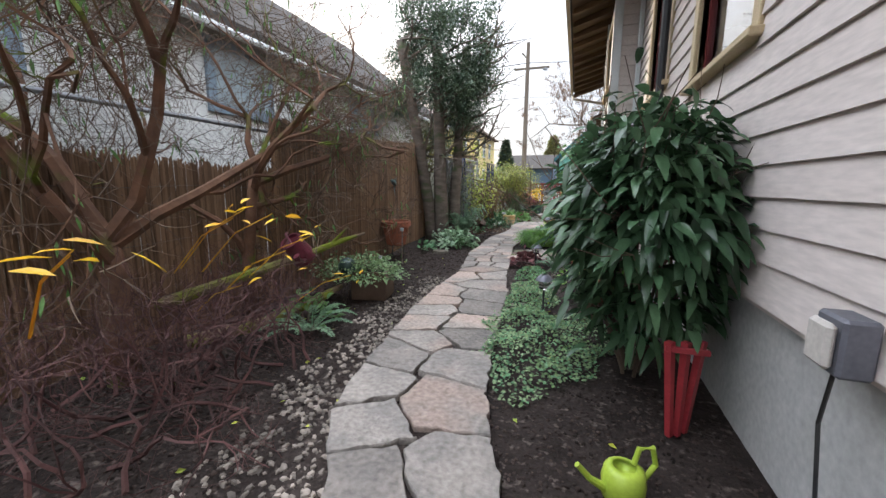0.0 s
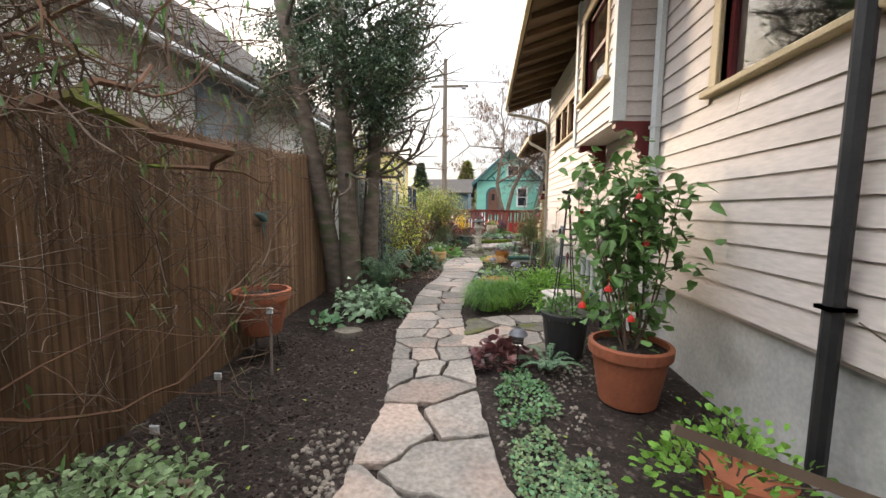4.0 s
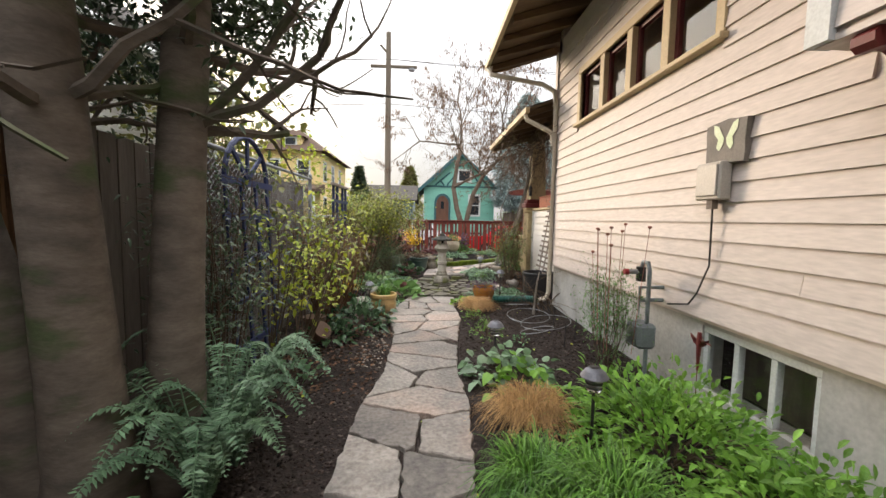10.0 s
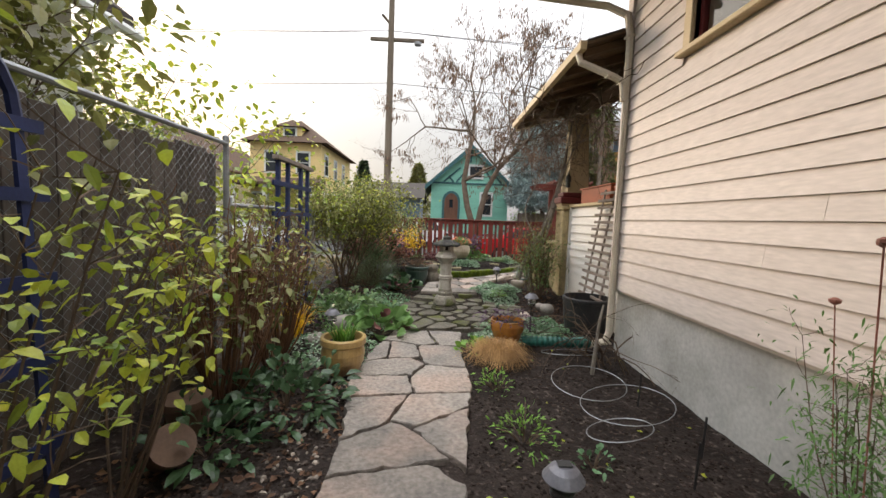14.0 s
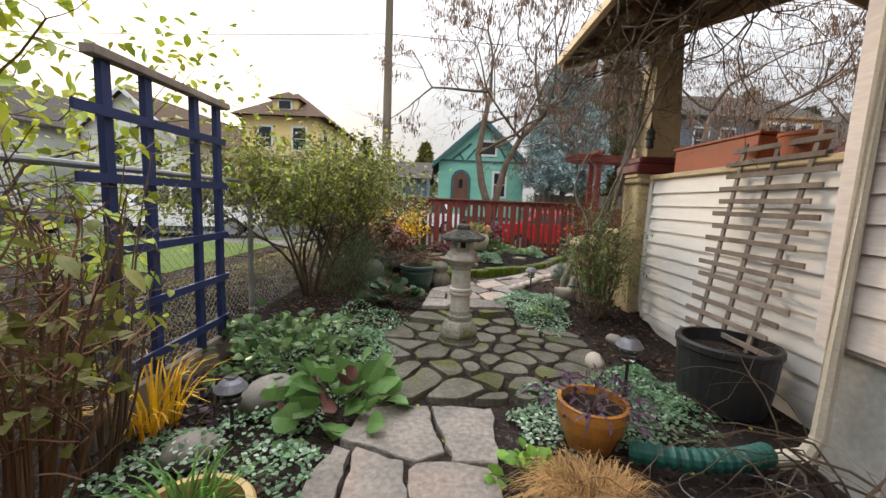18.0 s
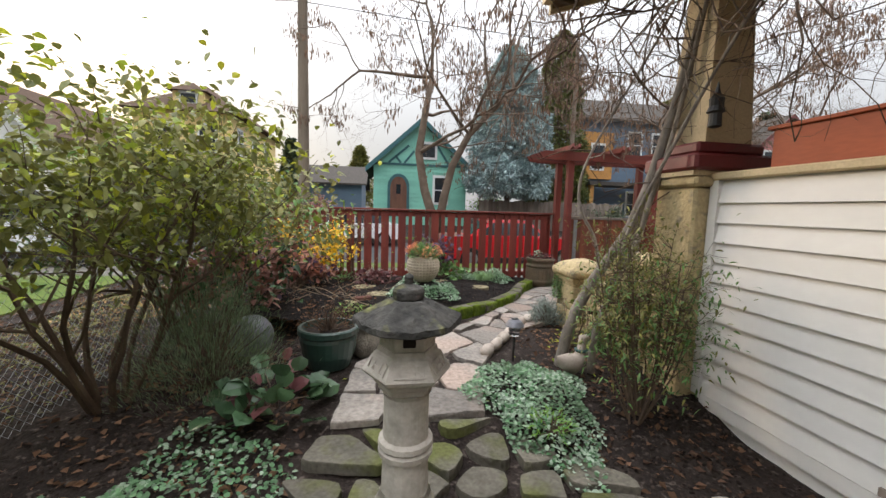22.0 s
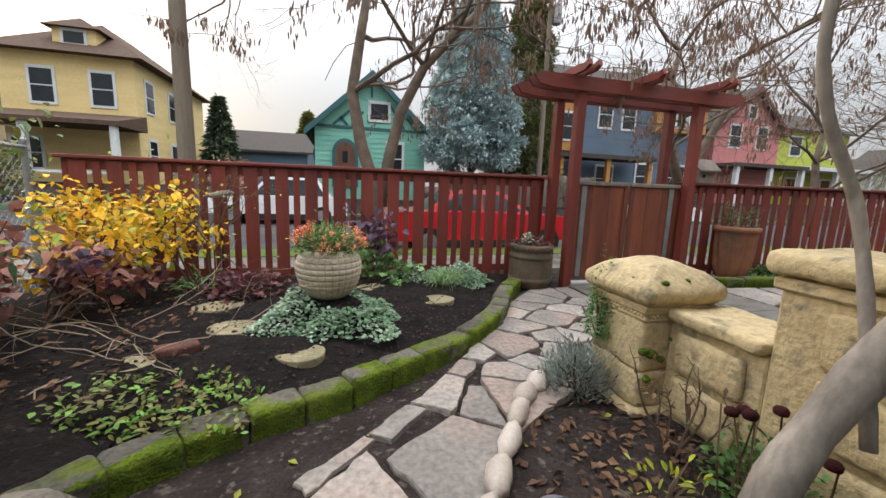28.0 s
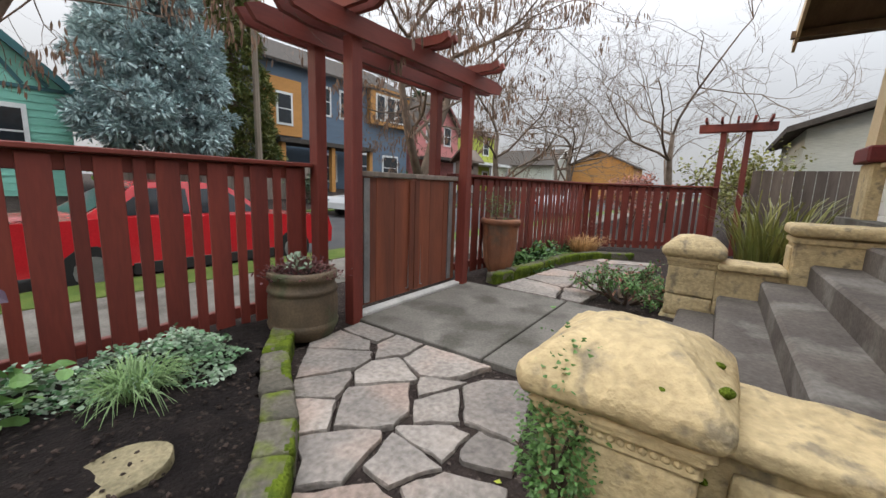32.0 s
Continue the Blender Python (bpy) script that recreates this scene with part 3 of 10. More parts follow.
def bracket(y):
    """Scrolled wooden bracket against the wall, drawn as a side profile given thickness."""
    b = thing("bracket", "dark red scrolled wooden bracket under the bay", "bracket", (WX - 0.03, y, BAY[2] - 0.036), "bay brackets")
    prof = [(0, 0), (-0.35, 0), (-0.375, -0.025), (-0.375, -0.065), (-0.345, -0.09), (-0.30, -0.085), (-0.265, -0.065), (-0.22, -0.07), (-0.175, -0.10), (-0.15, -0.145), (-0.15, -0.19), (-0.168, -0.225), (-0.165, -0.265), (-0.13, -0.29), (-0.105, -0.315), (-0.11, -0.345), (-0.09, -0.375), (-0.04, -0.385), (0, -0.385)]
    s = Soup()
    n = len(prof)
    v = [(px, w, pz) for w in (-0.05, 0.05) for px, pz in prof]
    s.add(v, [tuple(range(n))[::-1], tuple(range(n, 2 * n))] + [(i, (i + 1) % n, n + (i + 1) % n, n + i) for i in range(n)])
    part("scroll", s, RED_TRIM, b)
    part("back_plate", bevelbox((-0.025, -0.065, -0.42), (-0.001, 0.065, -0.0), 0.006), RED_TRIM, b)


bracket(7.45)
bracket(9.02)

# ---- roofs and eaves ----
EX = -0.42
roof = thing("roof_main", "brown board eaves with rafter tails under a shingled roof", "roof", kind="structure")
slope = 0.32
s = Soup()
zr = lambda x: EAVE_Z + (x - EX) * slope
ridge = 3.9
for top, mat, nm in ((0.0, EAVE, "soffit_boards"), (0.035, ROOF, "shingles")):
    s = Soup()
    a, b = top, top + 0.03
    y0, y1 = -6.6, 15.0
    v = [(EX - top, y0, zr(EX) + a), (ridge, y0, zr(ridge) + a), (ridge, y1, zr(ridge) + a), (EX - top, y1, zr(EX) + a),
         (EX - top, y0, zr(EX) + b), (ridge, y0, zr(ridge) + b), (ridge, y1, zr(ridge) + b), (EX - top, y1, zr(EX) + b)]
    s.add(v, [(3, 2, 1, 0), (4, 5, 6, 7), (0, 1, 5, 4), (1, 2, 6, 5), (2, 3, 7, 6), (3, 0, 4, 7)])
    v = [(2 * ridge - q[0], q[1], q[2]) for q in v]
    s.add(v, [(0, 1, 2, 3), (7, 6, 5, 4), (4, 5, 1, 0), (5, 6, 2, 1), (6, 7, 3, 2), (7, 4, 0, 3)])
    part(nm, s, mat, roof)
for k in range(36):
    y = -6.4 + k * 0.61
    s = Soup()
    w = 0.045
    pts = [(EX + 0.02, -0.012), (EX + 0.02, -0.10), (WX + 0.1, -0.15), (WX + 0.1, -0.012)]
    v = [(px, y + o, zr(px) + dz) for o in (-w, w) for px, dz in pts]
    s.add(v, [(0, 1, 2, 3), (7, 6, 5, 4), (0, 4, 5, 1), (1, 5, 6, 2), (2, 6, 7, 3), (3, 7, 4, 0)])
    part("rafter_tail", s, EAVE, roof)
s = Soup()
s.box((EX - 0.10, -6.6, zr(EX) - 0.07), (EX - 0.036, 15.0, zr(EX) + 0.04))
part("gutter", s, OCHRE_TRIM, roof, "cream painted gutter")
# gable verge board at the end of the roof
s = Soup()
for sg in (1, -1):
    f = lambda x: x if sg == 1 else 2 * ridge - x
    v = [(f(EX), 15.003, zr(EX) - 0.14), (f(ridge), 15.003, zr(ridge) - 0.14), (f(ridge), 15.003, zr(ridge) + 0.06), (f(EX), 15.003, zr(EX) + 0.06)]
    v += [(q[0], 15.043, q[2]) for q in v]
    s.add(v, [(3, 2, 1, 0), (4, 5, 6, 7), (0, 1, 5, 4), (2, 3, 7, 6), (1, 2, 6, 5), (3, 0, 4, 7)])
part("verge_board", s, EAVE, roof)

porch_roof = thing("roof_porch", "low porch roof with brown boards and rafters", "roof", kind="structure")
PZ, PX0, PY1 = 3.40, 0.22, 18.2
pz = lambda x: PZ + (x - PX0) * 0.34
for top, mat, nm in ((0.0, EAVE, "soffit_boards"), (0.032, ROOF, "shingles")):
    s = Soup()
    mid = 3.9
    v = [(x, y, pz(x) + dz) for dz in (top, top + 0.028) for x, y in ((PX0, HOUSE_END + 0.03), (mid, HOUSE_END + 0.03), (mid, PY1), (PX0, PY1))]
    s.add(v, [(3, 2, 1, 0), (4, 5, 6, 7), (0, 1, 5, 4), (1, 2, 6, 5), (2, 3, 7, 6), (3, 0, 4, 7)])
    v = [(2 * mid - q[0], q[1], q[2]) for q in v]
    s.add(v, [(0, 1, 2, 3), (7, 6, 5, 4), (4, 5, 1, 0), (5, 6, 2, 1), (6, 7, 3, 2), (7, 4, 0, 3)])
    part(nm, s, mat, porch_roof)
for k in range(7):
    y = HOUSE_END + 0.2 + k * 0.62
    s = Soup()
    v = [(px, y + o, pz(px) + dz) for o in (-0.04, 0.04) for px, dz in ((PX0 + 0.02, -0.01), (PX0 + 0.02, -0.09), (1.6, -0.13), (1.6, -0.01))]
    s.add(v, [(0, 1, 2, 3), (7, 6, 5, 4), (0, 4, 5, 1), (1, 5, 6, 2), (2, 6, 7, 3), (3, 7, 4, 0)])
    part("rafter_tail", s, EAVE, porch_roof)
part("beam", boxes(((1.08, HOUSE_END + 0.03, 3.40), (1.36, 17.75, 3.66))), EAVE, porch_roof)
s = Soup()
for sg in (1, -1):
    f = lambda x: x if sg == 1 else 7.8 - x
    v = [(f(PX0), PY1 + 0.003, pz(PX0) - 0.13), (f(3.9), PY1 + 0.003, pz(3.9) - 0.13), (f(3.9), PY1 + 0.003, pz(3.9) + 0.05), (f(PX0), PY1 + 0.003, pz(PX0) + 0.05)]
    v += [(q[0], PY1 + 0.04, q[2]) for q in v]
    s.add(v, [(3, 2, 1, 0), (4, 5, 6, 7), (0, 1, 5, 4), (2, 3, 7, 6), (1, 2, 6, 5), (3, 0, 4, 7)])
part("verge_board", s, OCHRE_TRIM, porch_roof)
s = Soup()
s.box((PX0 - 0.085, HOUSE_END + 0.02, pz(PX0) - 0.06), (PX0 - 0.012, PY1, pz(PX0) + 0.035))
part("gutter", s, OCHRE_TRIM, porch_roof, "cream painted gutter")

# ---- porch: knee wall, piers, steps ----
KX = 1.13
knee = thing("wall_porch", "white lap-sided porch knee wall with a tan cap", "wall", kind="structure")
part("wall_core", boxes(((KX, HOUSE_END, -0.2), (KX + 0.2, 17.08, 1.66))), PAINT_WHITE, knee)
for k in range(11):
    course(knee, PAINT_WHITE, KX - 0.002, HOUSE_END + 0.01, 17.02, 0.05 + 0.145 * k, 0.145, lift=0.034)
part("wall_cap", bevelbox((KX - 0.06, HOUSE_END + 0.01, 1.665), (KX + 0.26, 17.10, 1.72), 0.01), OCHRE_TRIM, knee)
part("end_trim", boxes(((KX - 0.048, 17.02, 0.03), (KX - 0.004, 17.09, 1.664))), PAINT_WHITE, knee)
part("base_trim", boxes(((KX - 0.035, HOUSE_END + 0.01, -0.05), (KX - 0.004, 17.02, 0.045))), PAINT_WHITE, knee)
floor_porch = boxes(((KX + 0.2, HOUSE_END, 0.9), (6.75, 17.6, 1.0)))
whole("floor_porch", floor_porch, PAVING, "grey painted porch floor", "floor")


def pier(x, y, w, z1, name="masonry_pier", z0=-0.1, label="ochre painted cast-stone pier"):
    """Moulded masonry pier: plinth, block courses, necking band with beads, weathered pyramid cap."""
    p = thing(name, label, "pier", (x, y, 0))
    h = w / 2
    zc = z1 - 0.17
    zm = z0 + 0.12 + (zc - 0.13 - z0 - 0.12) * 0.42
    part("plinth", worn((-h - 0.03, -h - 0.03, z0), (h + 0.03, h + 0.03, z0 + 0.12), 0.02, 0.006, x), OCHRE, p, smooth=True)
    for i, (a, b) in enumerate(((z0 + 0.121, zm), (zm + 0.002, zc - 0.13))):
        part("block", worn((-h, -h, a), (h, h, b), 0.014, 0.009, x + 3 * i, 0.022), OCHRE, p, smooth=True)
    prof = [(h - 0.01, zc - 0.129), (h + 0.004, zc - 0.128), (h + 0.008, zc - 0.118), (h + 0.002, zc - 0.112), (h + 0.002, zc - 0.088), (h + 0.012, zc - 0.084), (h + 0.018, zc - 0.072), (h + 0.014, zc - 0.066), (h + 0.03, zc - 0.05), (h + 0.01, zc - 0.04)]
    part("necking", square_turned(prof, 0.012, 0.005, x), OCHRE, p, smooth=True)
    s = Soup()
    for sx, sy in ((1, 0), (-1, 0), (0, 1), (0, -1)):
        for k in range(15):
            q = (k - 7) * w / 15.5
            c = (sx * (h + 0.002) + abs(sy) * q, sy * (h + 0.002) + abs(sx) * q, zc - 0.1)
            s.lathe([(0.001, -0.012), (0.010, -0.006), (0.011, 0.003), (0.001, 0.011)], 6, c)
    part("bead_moulding", s, OCHRE, p, kind="stuff", smooth=True)
    e = h + 0.062
    prof = [(h, zc - 0.04), (h + 0.025, zc - 0.036), (e - 0.008, zc - 0.012), (e, zc + 0.004), (e + 0.002, zc + 0.03), (e - 0.004, zc + 0.052), (e - 0.02, zc + 0.07)]
    prof += [(e - 0.02 - (e - 0.05) * q, zc + 0.07 + (z1 - zc - 0.07) * math.sin(q * 1.9) ** 0.9) for q in (0.15, 0.3, 0.45, 0.6, 0.72, 0.8)] + [(0.03, z1)]
    part("cap", square_turned(prof, 0.035, 0.014, x + y), OCHRE, p, smooth=True)
    return p


pier(1.14, 18.96, 0.42, 0.82)
pier(4.46, 18.95, 0.40, 0.82)
for cx, sg in ((1.26, -1), (4.42, 1)):
    ck = thing("step_side_wall", "low ochre panelled wall flanking the steps", "wall", group="step walls")
    part("wall_body", bevelbox((cx - 0.16, 18.25, -0.1), (cx + 0.16, 18.75, 0.53), 0.008), OCHRE, ck)
    part("coping", worn((cx - 0.21, 18.252, 0.533), (cx + 0.2, 18.745, 0.60), 0.018, 0.008, cx, 0.025), OCHRE, ck, smooth=True)
    for z0, z1 in ((0.03, 0.24), (0.28, 0.49)):
        part("raised_panel", worn((cx + sg * 0.178 - 0.02, 18.32, z0), (cx + sg * 0.178 + 0.02, 18.68, z1), 0.018, 0.005, z0), OCHRE, ck, smooth=True)
    hk = thing("step_pedestal", "tall ochre panelled pedestal wall beside the porch steps", "wall", group="step walls")
    part("wall_body", bevelbox((cx - 0.17, 17.56, -0.1), (cx + 0.19, 18.245, 0.90), 0.015), OCHRE, hk)
    part("coping", worn((cx - 0.235, 17.57, 0.90), (cx + 0.25, 18.29, 1.0), 0.04, 0.008, cx + 4, 0.03), OCHRE, hk, smooth=True)
    part("necking", bevelbox((cx - 0.195, 17.565, 0.835), (cx + 0.215, 18.265, 0.888), 0.012), OCHRE, hk)
    for z0, z1 in ((0.02, 0.26), (0.30, 0.54), (0.58, 0.80)):
        part("raised_panel", worn((cx + sg * 0.188 - 0.022, 17.66, z0), (cx + sg * 0.188 + 0.022, 18.06, z1), 0.02, 0.005, z1), OCHRE, hk, smooth=True)
        part("raised_panel", bevelbox((cx - 0.12, 18.24, z0), (cx + 0.14, 18.262, z1), 0.008), OCHRE, hk)
for k in range(5):
    s = bevelbox((1.42, 17.6, -0.1), (4.28, 19.02 - k * 0.30, 0.10 + k * 0.19), 0.022)
    whole("step", s, STEPSTONE, "dark grey-brown weathered concrete step up to the porch", "step")

# porch column over the knee wall's end
col = thing("porch_column", "ochre tapered porch column on a dark red base and masonry pier", "column", (1.18, 17.30, 0))
part("pier", bevelbox((-0.21, -0.2, -0.05), (0.24, 0.22, 1.62), 0.02), OCHRE, col)
part("pier_moulding", bevelbox((-0.245, -0.235, 1.622), (0.275, 0.255, 1.70), 0.02), OCHRE, col)
part("base_cap", bevelbox((-0.29, -0.27, 1.74), (0.40, 0.30, 1.86), 0.02), RED_TRIM, col, "dark red moulded cap")
part("base_cap", bevelbox((-0.24, -0.22, 1.862), (0.34, 0.25, 1.95), 0.02), RED_TRIM, col, "dark red moulded cap")
s = Soup()
v = [(a * w + 0.05, b * w + 0.02, z) for z, w in ((1.952, 0.20), (3.41, 0.14)) for a, b in ((-1, -1), (1, -1), (1, 1), (-1, 1))]
s.add(v, [(3, 2, 1, 0), (4, 5, 6, 7), (0, 1, 5, 4), (1, 2, 6, 5), (2, 3, 7, 6), (3, 0, 4, 7)])
part("shaft", s, OCHRE_TRIM, col)
part("neck", boxes(((-0.26, -0.22, 1.703), (0.36, 0.26, 1.738))), OCHRE_TRIM, col)

col = thing("porch_column", "ochre porch column on a dark red base at the far end of the porch", "column", (6.25, 17.30, 0))
part("pier", bevelbox((-0.22, -0.2, -0.05), (0.22, 0.22, 1.62), 0.02), OCHRE, col)
part("base_cap", bevelbox((-0.29, -0.27, 1.623), (0.29, 0.28, 1.80), 0.02), RED_TRIM, col, "dark red moulded cap")
s = Soup()
v = [(a * w, b * w + 0.02, z) for z, w in ((1.802, 0.20), (3.5, 0.14)) for a, b in ((-1, -1), (1, -1), (1, 1), (-1, 1))]
s.add(v, [(3, 2, 1, 0), (4, 5, 6, 7), (0, 1, 5, 4), (1, 2, 6, 5), (2, 3, 7, 6), (3, 0, 4, 7)])
part("shaft", s, OCHRE_TRIM, col)
knee2 = thing("wall_porch_front", "white lap-sided front knee wall of the porch", "wall", kind="structure")
part("wall_core", boxes(((4.66, 17.2, -0.2), (6.02, 17.38, 1.56))), PAINT_WHITE, knee2)
for k in range(10):
    part("siding_board", bevelbox((4.66, 17.382, 0.05 + 0.145 * k), (6.02, 17.40, 0.19 + 0.145 * k), 0.003), PAINT_WHITE, knee2)
part("wall_cap", bevelbox((4.62, 17.14, 1.562), (6.02, 17.46, 1.615), 0.01), OCHRE_TRIM, knee2)
for k in range(9):
    s = Soup()
    px = 0.5 + k * 0.85
    v = [(px + o, y, (pz(px) if px < 3.9 else pz(7.8 - px)) + dz) for o in (-0.04, 0.04) for y, dz in ((PY1 + 0.09, -0.03), (PY1 + 0.09, -0.12), (16.6, -0.16), (16.6, -0.03))]
    s.add(v, [(0, 1, 2, 3), (7, 6, 5, 4), (0, 4, 5, 1), (1, 5, 6, 2), (2, 6, 7, 3), (3, 7, 4, 0)])
    part("lookout", s, EAVE, porch_roof)

# ---- red fence, gate and arbor ----
FY, FZ = 21.85, 1.38


def fence(name, p0, p1, label, z0=0.06, ztop=1.38, gap=0.156, posts=2.1, swap=False):
    """Fence of alternating wide and narrow pickets under a flat cap rail, along p0 to p1."""
    p0, p1 = Vector(p0), Vector(p1)
    n = p1 - p0
    L = n.length
    f = thing(name, label, "fence", (p0.x, p0.y, 0), rz=math.degrees(math.atan2(n.y, n.x)))
    part("cap_rail", bevelbox((-0.06, -0.08, ztop - 0.035), (L + 0.06, 0.08, ztop), 0.006), REDWOOD_X, f)
    part("top_rail", bevelbox((0, -0.025, ztop - 0.14), (L, 0.025, ztop - 0.038), 0.005), REDWOOD_X, f)
    part("bottom_rail", bevelbox((0, -0.025, z0 + 0.06), (L, 0.025, z0 + 0.15), 0.005), REDWOOD_X, f)
    wide = bevelbox((-0.07, -0.046, z0), (0.07, -0.027, ztop - 0.05), 0.003).mesh("picket", REDWOOD)
    slim = bevelbox((-0.035, -0.046, z0), (0.035, -0.027, ztop - 0.05), 0.003).mesh("picket", REDWOOD)
    x, k = 0.12, 0
    while x < L - 0.1:
        o = part("picket", wide if k % 2 == 0 else slim, REDWOOD, f)
        o.matrix_basis = pose(x, 0, 0, 0, 0, rng.uniform(-0.8, 0.8))
        x += gap
        k += 1
    m = max(1, round(L / posts))
    for i in range(m + 1):
        a = L * i / m
        part("post", bevelbox((a - 0.05, -0.05 + 0.078, -0.2), (a + 0.05, 0.05 + 0.078, ztop - 0.036), 0.006), REDWOOD, f)
    return f


fence("red_fence", (-3.25, FY), (1.98, FY), "dark red stained picket fence with alternating wide and narrow pickets")
fence("red_fence", (4.02, 21.6), (8.2, 21.14), "dark red stained picket fence beside the gate")
fence("red_fence", (8.27, 21.08), (9.55, 18.98), "dark red stained picket fence turning back to the house")

arbor = thing("gate_arbor", "red stained timber arbor over the garden gate", "arbor", (2.97, 21.55, 0))
for sx in (-0.87, 0.87):
    for sy in (-0.23, 0.23):
        part("post", bevelbox((sx - 0.055, sy - 0.055, -0.1), (sx + 0.055, sy + 0.055, 2.37), 0.006), REDWOOD, arbor)
for sy in (-0.30, -0.16, 0.16, 0.30):
    s = Soup()
    v = [(x, sy + o, z) for o in (-0.022, 0.022) for x, z in ((-1.45, 2.37), (-1.52, 2.46), (-1.42, 2.50), (1.42, 2.50), (1.52, 2.46), (1.45, 2.37), (1.25, 2.345), (-1.25, 2.345))]
    s.add(v, [tuple(range(8)), tuple(range(8, 16))[::-1]] + [(i, i + 8, (i + 1) % 8 + 8, (i + 1) % 8) for i in range(8)])
    part("beam", s, REDWOOD_X, arbor)
for x in (-1.02, -0.9, -0.06, 0.06, 0.9, 1.02):
    s = Soup()
    prof = [(-0.58, 2.60), (-0.60, 2.54), (-0.52, 2.502), (0.52, 2.502), (0.60, 2.54), (0.58, 2.60), (0.50, 2.575), (0.42, 2.585), (-0.42, 2.585), (-0.50, 2.575)]
    n = len(prof)
    v = [(x + o, py, pz_) for o in (-0.022, 0.022) for py, pz_ in prof]
    s.add(v, [tuple(range(n))[::-1], tuple(range(n, 2 * n))] + [(i, (i + 1) % n, (i + 1) % n + n, i + n) for i in range(n)])
    part("rafter", s, REDWOOD, arbor)
gate = thing("garden_gate", "double-leaf cedar board gate with grey metal edge strips, closed", "gate", (2.97, 21.40, 0))
for leaf in (-1, 1):
    for k in range(3):
        a = leaf * (0.03 + 0.254 * k)
        b = leaf * (0.03 + 0.254 * (k + 1) - 0.003)
        part("board", bevelbox((min(a, b), -0.012, 0.10), (max(a, b), 0.012, 1.28), 0.003), CEDAR, gate)
    part("top_cap", bevelbox((min(leaf * 0.01, leaf * 0.8), -0.035, 1.283), (max(leaf * 0.01, leaf * 0.8), 0.035, 1.33), 0.005), GREYWOOD, gate)
    part("cover_strip", bevelbox((leaf * 0.03 - 0.035 + leaf * 0.012, -0.034, 0.12), (leaf * 0.03 + 0.035 + leaf * 0.012, -0.014, 1.27), 0.004), CEDAR, gate)
    part("metal_strip", boxes(((min(leaf * 0.63, leaf * 0.70), -0.026, 0.12), (max(leaf * 0.63, leaf * 0.70), -0.014, 1.27))), STEEL, gate, "grey metal edge strip")
    s = Soup()
    s.tube([(leaf * 0.10, -0.04, 0.62), (leaf * 0.10, -0.04, 0.16), (leaf * 0.13, -0.04, 0.16)], 0.006, 6)
    part("drop_bolt", s, STEEL, gate, "metal drop bolt")

# concrete walk from gate to steps
walk_slab = thing("concrete_walk", "grey concrete walk from the gate to the porch steps", "walkway", kind="structure")
for y0, y1 in ((18.9, 20.02), (20.035, 21.30)):
    part("slab", bevelbox((2.12, y0, -0.1), (3.95, y1, 0.035), 0.008), PAVING, walk_slab)
part("threshold", bevelbox((2.16, 21.305, -0.1), (3.82, 21.42, 0.06), 0.01), CONCRETE, walk_slab, "pale concrete threshold under the gate")

# ---- stone path ----
path = thing("flagstone_path", "irregular pinkish grey flagstone path with dark joints", "path", kind="structure")
seeds_a = [(-0.9, 0.95), (-0.42, 0.95), (-0.98, 1.52), (-0.58, 1.68), (-1.2, 1.93), (-1.33, 2.28), (-0.88, 2.3), (-1.36, 2.8), (-0.92, 2.74), (-1.3, 3.1), (-0.98, 3.3), (-1.45, 3.5), (-1.05, 3.62), (-1.5, 3.88),
           (-1.52, 4.2), (-1.05, 4.1), (-1.63, 4.6), (-1.15, 4.58), (-1.25, 5.08), (-1.58, 5.5), (-1.25, 5.6), (-1.45, 6.02), (-1.78, 6.42), (-1.52, 6.45), (-1.26, 6.5)]
seeds_b = [(-1.9, 6.75), (-1.62, 6.75), (-1.36, 6.78), (-1.72, 7.08), (-1.36, 7.2), (-1.84, 7.4), (-1.56, 7.42), (-1.3, 7.55), (-1.82, 7.72), (-1.45, 7.8), (-1.84, 8.1), (-1.5, 8.3), (-1.88, 8.55), (-1.52, 8.72), (-1.9, 9.0),
           (-1.5, 9.05), (-1.56, 9.48), (-1.94, 9.6), (-1.46, 9.9), (-1.84, 10.05), (-1.62, 10.46), (-1.42, 10.9), (-1.92, 10.9), (-1.68, 11.3), (-1.68, 11.74), (-1.66, 12.2), (-1.28, 12.4), (-1.46, 12.72), (-1.88, 12.72),
           (-1.35, 13.24), (-1.85, 13.08), (-1.8, 13.56), (-1.36, 13.92), (-1.76, 13.98), (-2.02, 13.98), (-1.6, 14.52), (-1.24, 14.5)]
seeds_c = [(-1.4, 17.15), (-1.02, 17.12), (-1.12, 17.5), (-0.72, 17.48), (-1.5, 17.55), (-0.92, 17.95), (-1.4, 17.98), (-0.38, 18.2), (-1.4, 18.2), (-0.6, 18.34), (-1.15, 18.48), (-0.08, 18.55), (-0.72, 18.74), (-0.4, 19.0),
           (0.1, 18.95), (-0.15, 19.25), (0.06, 19.43), (0.42, 19.28), (0.4, 19.0), (0.3, 19.7), (0.66, 19.72), (0.62, 19.45), (0.95, 19.55), (0.86, 20.06), (1.05, 19.82), (1.22, 19.8), (1.28, 20.25), (1.45, 19.88), (0.98, 20.4),
           (1.62, 20.1), (1.25, 20.62), (1.6, 20.45), (1.9, 20.35), (1.48, 20.82), (1.9, 20.62), (1.72, 21.0), (2.0, 20.95), (1.62, 19.7), (1.35, 19.55)]


def edges(points, side, amount, r):
    return [(x + side * (amount + r.uniform(-0.05, 0.05)), y) for x, y in points]


